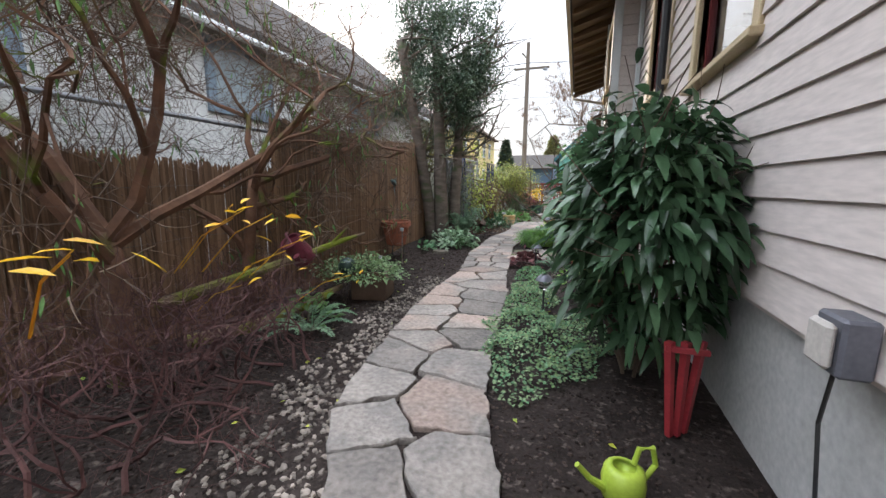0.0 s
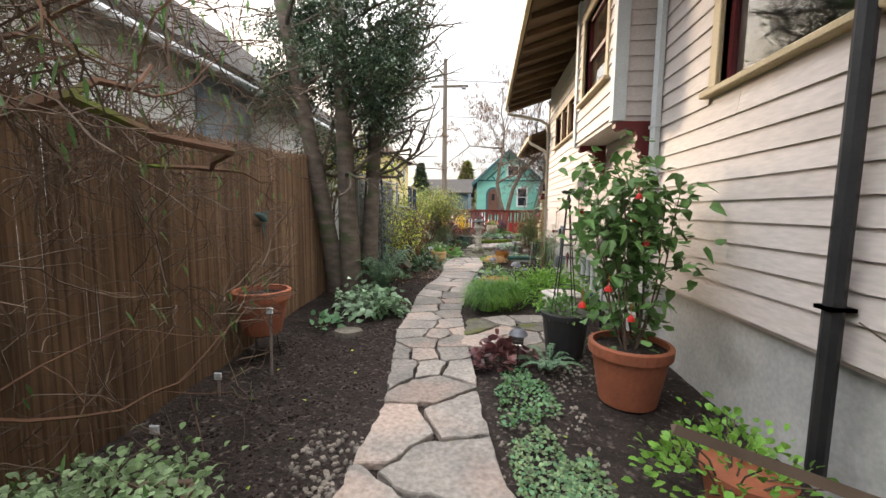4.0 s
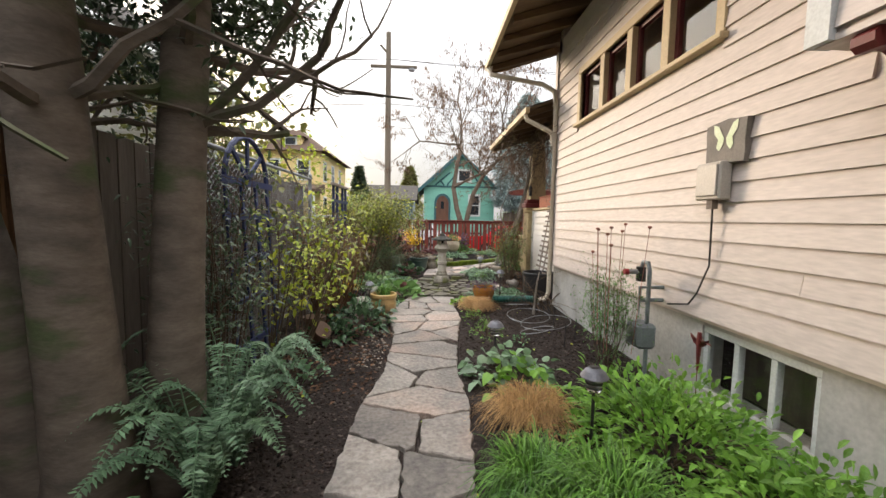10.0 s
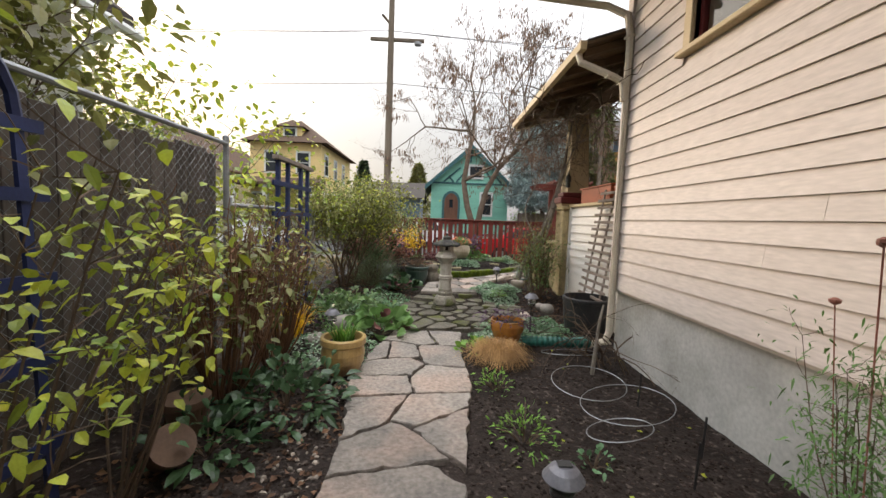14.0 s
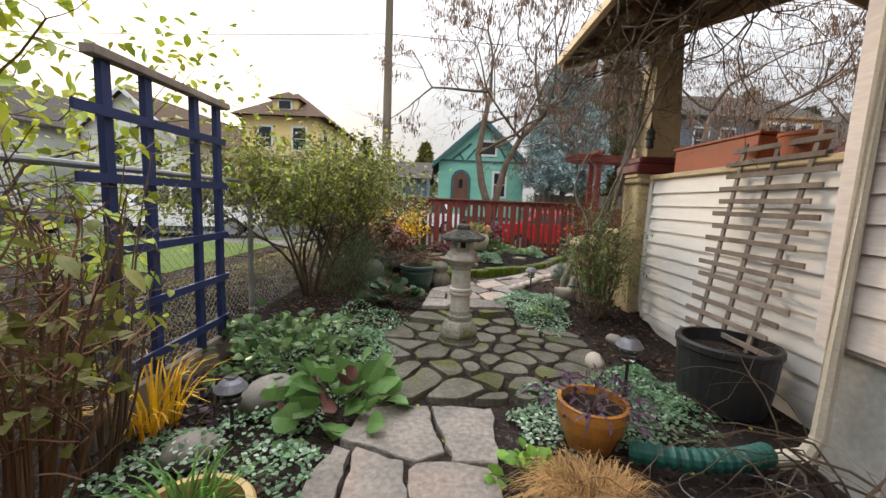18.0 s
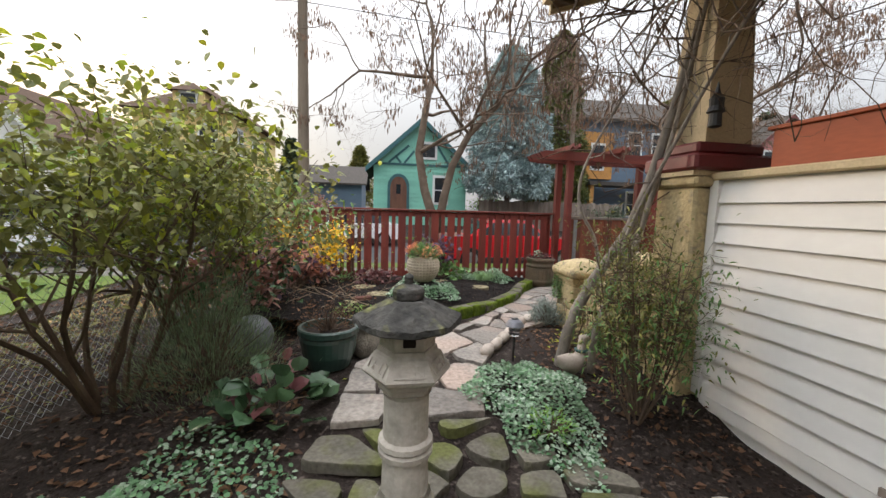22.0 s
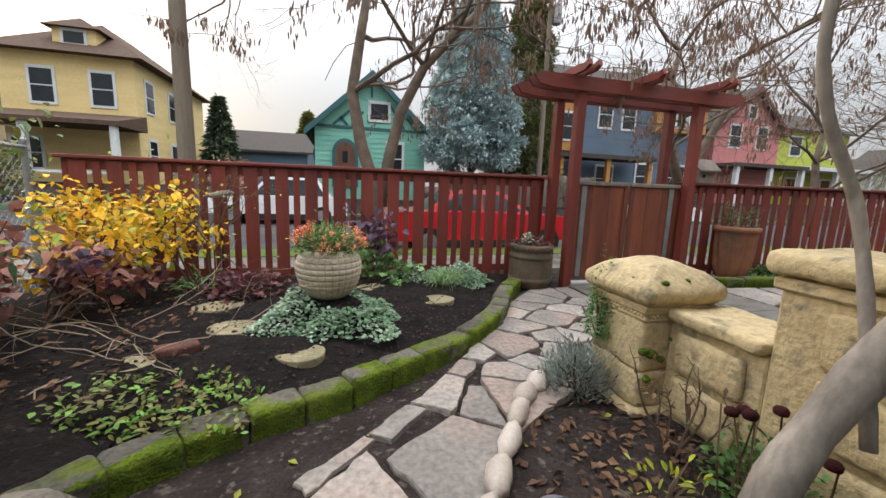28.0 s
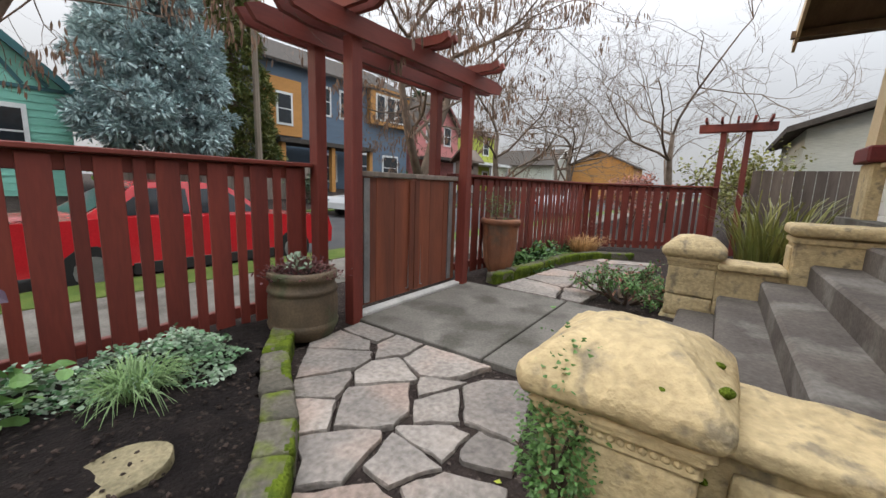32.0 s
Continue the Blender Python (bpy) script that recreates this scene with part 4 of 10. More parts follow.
def pave(seeds, outline, parent, mat, gap, name="flagstone", thick=0.035, rough=0.017, rounding=0, r=random.Random(11), z=None, uneven=0.0):
    for i in range(len(seeds)):
        poly = cell(i, seeds, outline, gap, uneven)
        if poly and len(poly) > 2:
            s, at = slab(poly, r, 0, thick, rough, rounding)
            o = part(name, s, mat, parent)
            o.matrix_basis = pose(at[0], at[1], ground(at[1]) if z is None else z)


centre = [(-0.52, 0.6), (-0.70, 1.45), (-0.95, 1.95), (-1.06, 2.4), (-1.18, 3.0), (-1.26, 3.9), (-1.31, 4.7), (-1.43, 5.7), (-1.5, 6.5), (-1.67, 7.5), (-1.72, 8.4), (-1.73, 9.4), (-1.7, 10.4), (-1.65, 11.2), (-1.58, 12.3), (-1.6, 13.2), (-1.6, 14.0), (-1.5, 14.78)]
half = [0.40, 0.40, 0.45, 0.46, 0.44, 0.44, 0.43, 0.36, 0.37, 0.38, 0.40, 0.43, 0.45, 0.35, 0.44, 0.52, 0.48, 0.44]
rp = random.Random(3)
outline = [(x - h + rp.uniform(-0.04, 0.04), y) for (x, y), h in zip(centre, half)] + [(x + h + rp.uniform(-0.04, 0.04), y) for (x, y), h in reversed(list(zip(centre, half)))]
pave(seeds_a + seeds_b, outline, path, STONE, 0.026)
outline_c = [(-1.65, 16.95), (-0.62, 16.98), (-0.45, 17.75), (-0.12, 18.25), (0.2, 18.7), (0.7, 18.98), (0.98, 19.3), (1.5, 19.45), (2.08, 19.62), (2.1, 21.25), (1.55, 21.2), (1.08, 20.72), (0.76, 20.15), (0.34, 19.74), (-0.1, 19.22), (-0.6, 18.76), (-1.12, 18.35), (-1.55, 17.9)]
pave(seeds_c, outline_c, path, STONE, 0.026, thick=0.02, rough=0.012, uneven=0.13)
# darker mossy slabs beside the path
side_seeds = [(-1.05, 7.25), (-0.62, 7.45), (-1.08, 7.82), (-0.78, 7.98), (-0.42, 8.2), (-0.48, 7.82), (-0.8, 7.62), (-0.25, 7.5), (-0.35, 7.1)]
pave(side_seeds, [(-1.28, 7.05), (-0.2, 6.95), (-0.05, 7.8), (-0.2, 8.4), (-0.8, 8.3), (-1.25, 8.05)], path, STONE, 0.032, uneven=0.12)
for k, o in enumerate(path.children[-8:]):
    if k % 3 == 1:
        o.data.materials[0] = COBBLE
court = thing("cobble_circle", "mossy round stepping stones around the stone lantern", "paving", kind="structure")
rc = random.Random(8)
cob = []
for yy in range(9):
    for xx in range(8):
        q = (-1.95 + xx * 0.285 + (0.14 if yy % 2 else 0) + rc.uniform(-0.085, 0.085), 14.88 + yy * 0.265 + rc.uniform(-0.085, 0.085))
        if (q[0] + 1.0) ** 2 / 0.95 ** 2 + (q[1] - 15.85) ** 2 / 1.15 ** 2 < 1.0 and (q[0] + 1.235) ** 2 + (q[1] - 16.03) ** 2 > 0.05:
            cob.append(q)
pave(cob, [(-1.98, 14.85), (0.05, 14.95), (0.1, 16.4), (-0.6, 16.95), (-1.7, 16.95), (-2.0, 16.2)], court, COBBLE, 0.05, "cobble", 0.04, 0.028, 1)

# ---- plant helpers ----
SHAPES = {"oval": (0.15, 0.95, 0.8), "lance": (0.12, 0.75, 0.5), "heart": (0.7, 1.0, 0.55), "blade": (0.9, 0.75, 0.45), "round": (0.5, 1.05, 0.9)}


def unit(a):
    return a / (np.linalg.norm(a, axis=-1, keepdims=True) + 1e-9)


def add_leaves(s, pos, way, length, width, r, shape="oval", droop=0.25, fold=0.2, detail=1):
    """n leaves from pos along way, each folded on its midrib and drooping to the tip."""
    pos, way = np.asarray(pos, float), unit(np.asarray(way, float))
    n = len(pos)
    if not n:
        return
    length = np.broadcast_to(np.asarray(length, float), (n,)) * r.uniform(0.75, 1.2, n)
    width = np.broadcast_to(np.asarray(width, float), (n,)) * r.uniform(0.8, 1.15, n)
    side = unit(np.cross(way, np.array((0, 0, 1.0)) + r.normal(0, 0.35, (n, 3))))
    nor = unit(np.cross(side, way))
    wa, wb, wc = SHAPES[shape]
    if detail == 0:
        tpl = [(0, 0, 0), (0.45, 1, 1), (0.45, -1, 1), (1, 0, 0)]
        faces = [(0, 2, 3), (0, 3, 1)]
    else:
        tpl = [(0, wa, 1), (0, 0, 0), (0, -wa, 1), (0.35, wb, 1), (0.35, 0, 0), (0.35, -wb, 1), (0.7, wc, 1), (0.7, 0, 0), (0.7, -wc, 1), (1, 0, 0)]
        faces = [(0, 1, 4, 3), (1, 2, 5, 4), (3, 4, 7, 6), (4, 5, 8, 7), (6, 7, 9), (7, 8, 9)]
    if detail == 2:
        rows = [(u, math.sin(math.pi * u ** 0.75) ** 0.8) for u in (0.0, 0.1, 0.24, 0.4, 0.56, 0.72, 0.87)]
        tpl = [(u, v * max(w, 0.06), 1) for u, w in rows for v in (1, 0, -1)] + [(1, 0, 0)]
        faces = [q for i in range(6) for q in ((3 * i, 3 * i + 1, 3 * i + 4, 3 * i + 3), (3 * i + 1, 3 * i + 2, 3 * i + 5, 3 * i + 4))] + [(18, 19, 21), (19, 20, 21)]
    out = np.empty((n, len(tpl), 3))
    for k, (u, v, e) in enumerate(tpl):
        out[:, k] = pos + way * (u * length)[:, None] + side * (v * width / 2)[:, None] + nor * (abs(v) * fold * width / 2)[:, None]
        out[:, k, 2] -= droop * length * u * u
    s.addgrid(out, faces)


def add_branch(s, p, d, length, radius, depth, r, tips, spread=0.6, kids=3, wander=0.25, lift=0.15, sides=5, shrink=0.62, limit=None):
    """A tapered limb that wanders, then forks; its ends are gathered in tips."""
    p, d = np.array(p, float), unit(np.array(d, float))
    pts, n = [p.copy()], 4
    for _ in range(n):
        d = unit(d + r.normal(0, wander, 3) * 0.5 + np.array((0, 0, lift * 0.3)))
        if limit is not None and p[0] > limit:
            d[0] = -abs(d[0]) - 0.2
        p = p + d * length / n
        pts.append(p.copy())
    s.tube(pts, np.linspace(radius, radius * 0.6, n + 1), sides, cap=depth == 0)
    if depth == 0:
        tips.append((pts[2], d))
        tips.append((p, d))
        return
    for k in range(kids):
        q = pts[-1] if k == 0 else pts[r.integers(2, n + 1)]
        e = unit(d + r.normal(0, spread, 3))
        add_branch(s, q, e, length * r.uniform(shrink - 0.12, shrink + 0.12), radius * (0.6 if k == 0 else 0.45), depth - 1, r, tips, spread, kids, wander, lift, max(3, sides - 1), shrink, limit)


def ground_at(x, y):
    return ground(y)


def dome(n, rx, ry, h, r, inner=0.35):
    """Points and outward ways inside a half-ellipsoid mound, most of them near its skin."""
    a = r.uniform(0, 2 * np.pi, n)
    c = r.uniform(0, 1, n)
    rad = r.uniform(inner, 1, n) ** 0.5
    st = np.sqrt(1 - c * c)
    way = np.stack([np.cos(a) * st, np.sin(a) * st, c], -1)
    pos = way * rad[:, None] * np.array((rx, ry, h))
    pos += 0.12 * np.array((rx, ry, h)) * r.normal(0, 1, (n, 3))
    pos[:, 2] = np.abs(pos[:, 2])
    return pos, way


def mound(name, at, rx, ry, h, n, leaf, width, mat, label, category="plant", seed=1, shape="oval", droop=0.3, detail=1, stems=14, upright=0.4, group="", stem_mat=None, jagged=0.25):
    """A leafy clump: stems from the crown and leaves over an uneven mound."""
    r = np.random.default_rng(seed)
    t = thing(name, label, category, at, group)
    s = Soup()
    pos, way = dome(n, rx, ry, h, r)
    bulge = 1 + jagged * np.sin(np.arctan2(pos[:, 1], pos[:, 0]) * 3 + seed) * 0.5 + jagged * r.normal(0, 0.4, n)
    pos *= bulge[:, None]
    pos[:, 2] = np.maximum(pos[:, 2], 0.01)
    way = way + r.normal(0, 0.45, (n, 3)) + np.array((0, 0, upright))
    add_leaves(s, pos, way, leaf, width, r, shape, droop, 0.2, detail)
    part("leaves", s, mat, t)
    s = Soup()
    for k in range(stems):
        q = pos[r.integers(0, n)]
        s.tube([(q[0] * 0.12, q[1] * 0.12, -0.02), (q[0] * 0.5, q[1] * 0.5, q[2] * 0.6), tuple(q)], (0.006, 0.005, 0.003), 4)
    part("stem_tuft", s, stem_mat or TWIG, t, kind="stuff")
    return t


def cover(name, poly_at, rx, ry, h, n, leaf, width, mat, label, seed, shape="oval", category="ground cover", mat2=None, lift=0.0):
    """Low carpet of small leaves over an uneven oval."""
    r = np.random.default_rng(seed)
    x0, y0 = poly_at
    t = thing(name, label, category, (x0, y0, ground(y0) + lift), kind="stuff" if n > 4000 else "")
    a, q = r.uniform(0, 2 * np.pi, n), np.sqrt(r.uniform(0, 1, n))
    edge = 1 + 0.18 * np.sin(3 * a + seed) + 0.12 * np.sin(7 * a + 2 * seed)
    x, y = rx * q * edge * np.cos(a), ry * q * edge * np.sin(a)
    lump = 0.55 + 0.45 * np.sin(x * 9 + seed) * np.cos(y * 8)
    z = h * (1 - q ** 3) * lump * r.uniform(0.4, 1, n) + 0.01 + np.array([ground(y0 + b) - ground(y0) for b in y])
    way = np.stack([r.normal(0, 0.8, n), r.normal(0, 0.8, n), r.uniform(0.15, 0.9, n)], -1)
    for m, sel in ((mat, np.arange(n) % 3 != 0), (mat2 or mat, np.arange(n) % 3 == 0)):
        s = Soup()
        add_leaves(s, np.stack([x, y, z], -1)[sel], way[sel], leaf, width, r, shape, 0.3, 0.15, 1)
        part("leaves", s, m, t, kind="stuff" if n > 4000 else "")
    return t


def tuft(name, at, radius, height, n, mat, label, seed, width=0.008, category="grass", lean=0.5, mop=False):
    """A clump of arching grass blades."""
    r = np.random.default_rng(seed)
    t = thing(name, label, category, at)
    s = Soup()
    a = r.uniform(0, 2 * np.pi, n)
    q = radius * (0.65 if mop else 0.45) * np.sqrt(r.uniform(0, 1, n))
    base = np.stack([q * np.cos(a), q * np.sin(a), np.zeros(n)], -1)
    b = a + r.normal(0, 0.7, n)
    out = np.stack([np.cos(b), np.sin(b), np.zeros(n)], -1)
    hh, ln = height * r.uniform(0.6, 1.1, n), radius * r.uniform(0.3, 1.1, n) * lean * 2
    side = np.stack([-np.sin(b), np.cos(b), np.zeros(n)], -1)
    k = 5
    v = np.empty((n, 2 * k, 3))
    for i in range(k):
        u = i / (k - 1)
        c = base + out * (ln * u ** 1.6)[:, None]
        c[:, 2] = hh * (math.sin(0.35 + 2.5 * u) if mop else 1.0) * (1.0 if mop else 1.25 * u - (0.0 if mop else 0.45 * lean * 2 * u ** 3)) + 0.005
        w = width * (1 - 0.85 * u)
        v[:, 2 * i], v[:, 2 * i + 1] = c - side * w / 2, c + side * w / 2
    s.addgrid(v, [(2 * i, 2 * i + 1, 2 * i + 3, 2 * i + 2) for i in range(k - 1)])
    part("leaf_tuft", s, mat, t)
    return t


def fountain(name, at, radius, height, n, mat, label, seed, width=0.0095, category="grass"):
    """Fine blades that rise from the middle of a clump, arch over and hang to the ground, in tousled locks."""
    r = np.random.default_rng(seed)
    t = thing(name, label, category, at)
    locks = r.uniform(0, 2 * np.pi, 26)
    b = locks[r.integers(0, 26, n)] + r.normal(0, 0.14, n)
    q = radius * 0.4 * np.sqrt(r.uniform(0, 1, n))
    c0 = b + r.normal(0, 0.8, n)
    reach, rise, hang = radius * r.uniform(0.35, 1.1, n), height * r.uniform(0.6, 1.12, n), r.uniform(0.2, 1.0, n)
    out = np.stack([np.cos(b), np.sin(b), np.zeros(n)], -1)
    side = np.stack([-np.sin(b), np.cos(b), np.zeros(n)], -1)
    k, bend = 7, r.normal(0, 0.05, n)
    v = np.empty((n, 2 * k, 3))
    for i in range(k):
        u = i / (k - 1)
        c = np.stack([q * np.cos(c0), q * np.sin(c0), np.zeros(n)], -1) + out * (reach * u ** 1.25)[:, None] + side * (bend * u * u)[:, None]
        c[:, 2] = np.maximum(rise * (2.5 * u - 1.45 * u * u - hang * 0.85 * u ** 3.5), 0.006)
        w = width * (1 - 0.8 * u ** 2)
        v[:, 2 * i], v[:, 2 * i + 1] = c - side * w / 2, c + side * w / 2
    s = Soup()
    s.addgrid(v, [(2 * i, 2 * i + 1, 2 * i + 3, 2 * i + 2) for i in range(k - 1)])
    part("leaf_tuft", s, mat, t)
    return t


def fern(name, at, radius, n, mat, label, seed, up=0.6):
    """Arching fronds, each with pairs of small leaflets along its rib."""
    r = np.random.default_rng(seed)
    t = thing(name, label, "fern", at)
    for k in range(n):
        a = 2 * math.pi * k / n + r.uniform(-0.3, 0.3)
        L, hgt = radius * r.uniform(0.75, 1.15), radius * up * r.uniform(0.6, 1.3)
        u = np.linspace(0, 1, 38)
        rib = np.stack([L * u * math.cos(a), L * u * math.sin(a), hgt * np.sin(u * 2.3) * 0.9 + 0.02], -1)
        s = Soup()
        s.tube(rib[::5], np.linspace(0.006, 0.002, 8), 4)
        out = np.array((-math.sin(a), math.cos(a), 0))
        fwd = np.gradient(rib, axis=0)
        for sg in (-1, 1):
            w = np.sin(np.clip(u[2:] * 0.97 + 0.03, 0, 1) * math.pi) ** 0.55 * radius * 0.105 + 0.01
            add_leaves(s, rib[2:], out[None] * sg + unit(fwd[2:]) * 0.3 + r.normal(0, 0.06, (len(u) - 2, 3)), w, 0.021 * radius / 0.6, r, "lance", 0.15, 0.1, 0)
        part("frond", s, mat, t)
    return t


def pot(name, at, profile, mat, label, soil=0.05, seg=28, category="pot", wob=0.0, flutes=None):
    """Turned pot with a wall thickness and soil inside; profile runs up the outside from base to rim."""
    t = thing(name, label, category, at)
    s = Soup()
    top = profile[-1]
    inner = [(top[0] - 0.025, top[1])] + [(max(q[0] - 0.03, 0.02), q[1]) for q in reversed(profile) if q[1] < top[1] - soil * 1.2 and q[1] > 0.05]
    if flutes:
        count, deep, za, zb = flutes
        zs = sorted(set([q[1] for q in profile if q[1] < za or q[1] > zb] + list(np.linspace(za, zb, 9))))
        profile = [(float(np.interp(z, [q[1] for q in profile], [q[0] for q in profile])), float(z)) for z in zs]
    s.lathe(list(profile) + inner, seg, wob=wob)
    if flutes:
        v = s.v[-1] = np.array(s.v[-1], float)
        out = np.hypot(v[:, 0], v[:, 1])
        wall = np.interp(v[:, 2], [q[1] for q in profile], [q[0] for q in profile])
        on = (np.abs(out - wall) < 0.004 + wob) & (v[:, 2] > za) & (v[:, 2] < zb)
        cutin = deep * (1 - np.abs(np.cos(np.arctan2(v[:, 1], v[:, 0]) * count / 2)) ** 0.7) * np.sin(np.pi * np.clip((v[:, 2] - za) / (zb - za), 0, 1)) ** 0.5
        v[on, :2] *= (1 - cutin[on] / out[on])[:, None]
    part("body", s, mat, t, smooth=bool(flutes))
    s = Soup()
    ri = np.interp(top[1] - soil, [q[1] for q in profile], [q[0] for q in profile]) - 0.02
    s.lathe([(0.01, top[1] - soil - 0.02), (ri, top[1] - soil - 0.02), (ri * 0.97, top[1] - soil), (0.01, top[1] - soil + 0.01)], seg)
    part("potting_soil", s, SOIL, t)
    return t


def pebble(r, size, flat=0.6):
    """A rounded stone as an uneven low-poly ball."""
    s = Soup()
    lat, lon = 5, 9
    v, f = [(0, 0, -size * flat)], []
    ph = [r.uniform(0, 6.28) for _ in range(3)]
    for i in range(1, lat):
        for j in range(lon):
            a, b = math.pi * i / lat - math.pi / 2, 2 * math.pi * j / lon
            k = 1 + 0.12 * math.sin(2 * b + ph[0]) + 0.08 * math.sin(3 * b + ph[1] + i)
            v.append((size * k * math.cos(a) * math.cos(b), size * 0.75 * k * math.cos(a) * math.sin(b), size * flat * math.sin(a)))
    v.append((0, 0, size * flat))
    for j in range(lon):
        j2 = (j + 1) % lon
        f.append((0, 1 + j2, 1 + j))
        for i in range(lat - 2):
            f.append((1 + i * lon + j, 1 + i * lon + j2, 1 + (i + 1) * lon + j2, 1 + (i + 1) * lon + j))
        f.append((1 + (lat - 2) * lon + j, 1 + (lat - 2) * lon + j2, len(v) - 1))
    s.add(v, f)
    return s


# plant and pot colours
DARKLEAF = leafy("glossy_dark_leaf", (0.034, 0.068, 0.033), (0.065, 0.115, 0.055), rough=0.26, vary=0.9)
MIDLEAF = leafy("mid_green_leaf", (0.07, 0.145, 0.038), (0.12, 0.215, 0.068))
DULLLEAF = leafy("broad_green_leaf", (0.05, 0.10, 0.035), (0.12, 0.18, 0.07), rough=0.32, vary=1.1)
LIMELEAF = leafy("lime_leaf", (0.16, 0.30, 0.045), (0.10, 0.22, 0.035))
YELLOWGREEN = leafy("yellowing_leaf", (0.34, 0.34, 0.03), (0.14, 0.22, 0.03))
YELLOW = leafy("yellow_autumn_leaf", (0.60, 0.40, 0.02), (0.50, 0.26, 0.015), thin=0.35)
SILVER = leafy("silver_grey_green_leaf", (0.34, 0.41, 0.32), (0.13, 0.20, 0.12), rough=0.6, vary=0.9)
CREEPER = leafy("creeping_green_leaf", (0.21, 0.28, 0.15), (0.12, 0.185, 0.075), rough=0.6, vary=0.9)
SILVERDARK = leafy("silver_edge_leaf", (0.08, 0.17, 0.08), (0.14, 0.25, 0.13), rough=0.6)
PALELEAF = leafy("pale_veined_leaf", (0.24, 0.32, 0.22), (0.11, 0.20, 0.09), rough=0.45, vary=0.9)
OLIVELEAF = leafy("olive_leaf", (0.10, 0.115, 0.03), (0.16, 0.15, 0.04))
HOLLY = leafy("dark_evergreen_leaf", (0.035, 0.065, 0.04), (0.075, 0.105, 0.055), rough=0.3, thin=0.15)
BURGUNDY = leafy("burgundy_leaf", (0.07, 0.022, 0.026), (0.13, 0.055, 0.05), rough=0.4, vary=0.9)
PURPLE = leafy("deep_purple_leaf", (0.045, 0.022, 0.045), (0.085, 0.042, 0.075), rough=0.4)
BLACKLEAF = leafy("near_black_purple_leaf", (0.03, 0.02, 0.032), (0.055, 0.035, 0.05), rough=0.35)
RUST = leafy("rusty_red_leaf", (0.29, 0.115, 0.08), (0.19, 0.10, 0.085))
GRASSLEAF = leafy("bright_green_blade", (0.05, 0.13, 0.02), (0.13, 0.25, 0.04), vary=1.1)
leafy("green_grey_blade", (0.12, 0.20, 0.07), (0.18, 0.26, 0.12), rough=0.6)
STRAW = leafy("dry_straw_blade", (0.42, 0.26, 0.11), (0.30, 0.18, 0.08), rough=0.8)
FERNLEAF = leafy("fern_leaf", (0.085, 0.15, 0.085), (0.13, 0.205, 0.115))
DEADLEAF = leafy("fallen_dry_leaf", (0.15, 0.085, 0.05), (0.07, 0.042, 0.03), rough=0.85, vary=1.1)
GREYLEAF = leafy("lavender_grey_leaf", (0.22, 0.25, 0.22), (0.15, 0.18, 0.16), rough=0.7)
REDFLOWER = material("red_petals", (0.55, 0.02, 0.015), rough=0.5, bump=0)
ORANGEFLOWER = leafy("salmon_flower", (0.62, 0.16, 0.08), (0.50, 0.25, 0.12))
REDTWIG = material("red_brown_twigs", (0.10, 0.042, 0.036), (0.045, 0.022, 0.019), scale=5, rough=0.8, bump=0.1, vary=0.3)
BROWNBARK = material("red_brown_bark", (0.15, 0.08, 0.048), (0.085, 0.05, 0.034), scale=5, rough=0.85, bump=0.5, fine=35, c3=(0.11, 0.14, 0.02), c3scale=2.5, c3amount=0.3)
DARKBOARD = material("dark_weathered_boards", (0.13, 0.11, 0.095), (0.085, 0.072, 0.063), scale=6, rough=0.85, bump=0.4, fine=60, vary=0.4, stretch=(1, 1, 0.15))
STRAWSTEM = material("pale_dry_stems", (0.34, 0.27, 0.19), (0.24, 0.18, 0.13), scale=5, rough=0.85, bump=0.2)
MOSSBARK = material("moss_covered_bark", (0.17, 0.12, 0.08), (0.12, 0.085, 0.06), scale=5, rough=0.9, bump=0.8, fine=35, c3=(0.14, 0.16, 0.02), c3scale=3.0, c3amount=0.75)
VINE = material("pale_grey_vine_bark", (0.31, 0.27, 0.23), (0.15, 0.13, 0.11), scale=6, rough=0.9, bump=0.6, fine=40, stretch=(1, 1, 0.4), relief=0.02, grain=1.0)
TERRACOTTA = material("terracotta", (0.33, 0.105, 0.05), (0.26, 0.085, 0.045), scale=5, rough=0.8, bump=0.2, fine=40)
YELLOWGLAZE = material("mustard_glaze", (0.50, 0.34, 0.13), (0.40, 0.26, 0.10), scale=4, rough=0.3, bump=0.1, coat=0.4, c3=(0.16, 0.10, 0.05), c3scale=2, c3amount=0.3)
ORANGEGLAZE = material("orange_brown_glaze", (0.46, 0.20, 0.04), (0.30, 0.11, 0.03), scale=4, rough=0.25, bump=0.1, coat=0.5)
GREENGLAZE = material("dark_green_glaze", (0.02, 0.045, 0.035), (0.03, 0.06, 0.05), scale=4, rough=0.3, bump=0.1, coat=0.4)
BROWNPOT = material("brown_clay", (0.14, 0.085, 0.055), (0.10, 0.06, 0.04), scale=5, rough=0.7, bump=0.3)
URNCLAY = material("mossy_brown_clay", (0.12, 0.085, 0.05), (0.075, 0.055, 0.035), scale=5, rough=0.7, bump=0.6, c3=(0.06, 0.065, 0.03), c3scale=3, c3amount=0.4, grain=0.9)
URNTERRA = material("aged_terracotta", (0.27, 0.11, 0.055), (0.18, 0.08, 0.045), scale=4, rough=0.75, bump=0.3, c3=(0.11, 0.075, 0.05), c3scale=3, c3amount=0.35)
BLACKPLASTIC = material("black_plastic", (0.018, 0.018, 0.02), (0.028, 0.027, 0.027), scale=5, rough=0.5, bump=0.1)
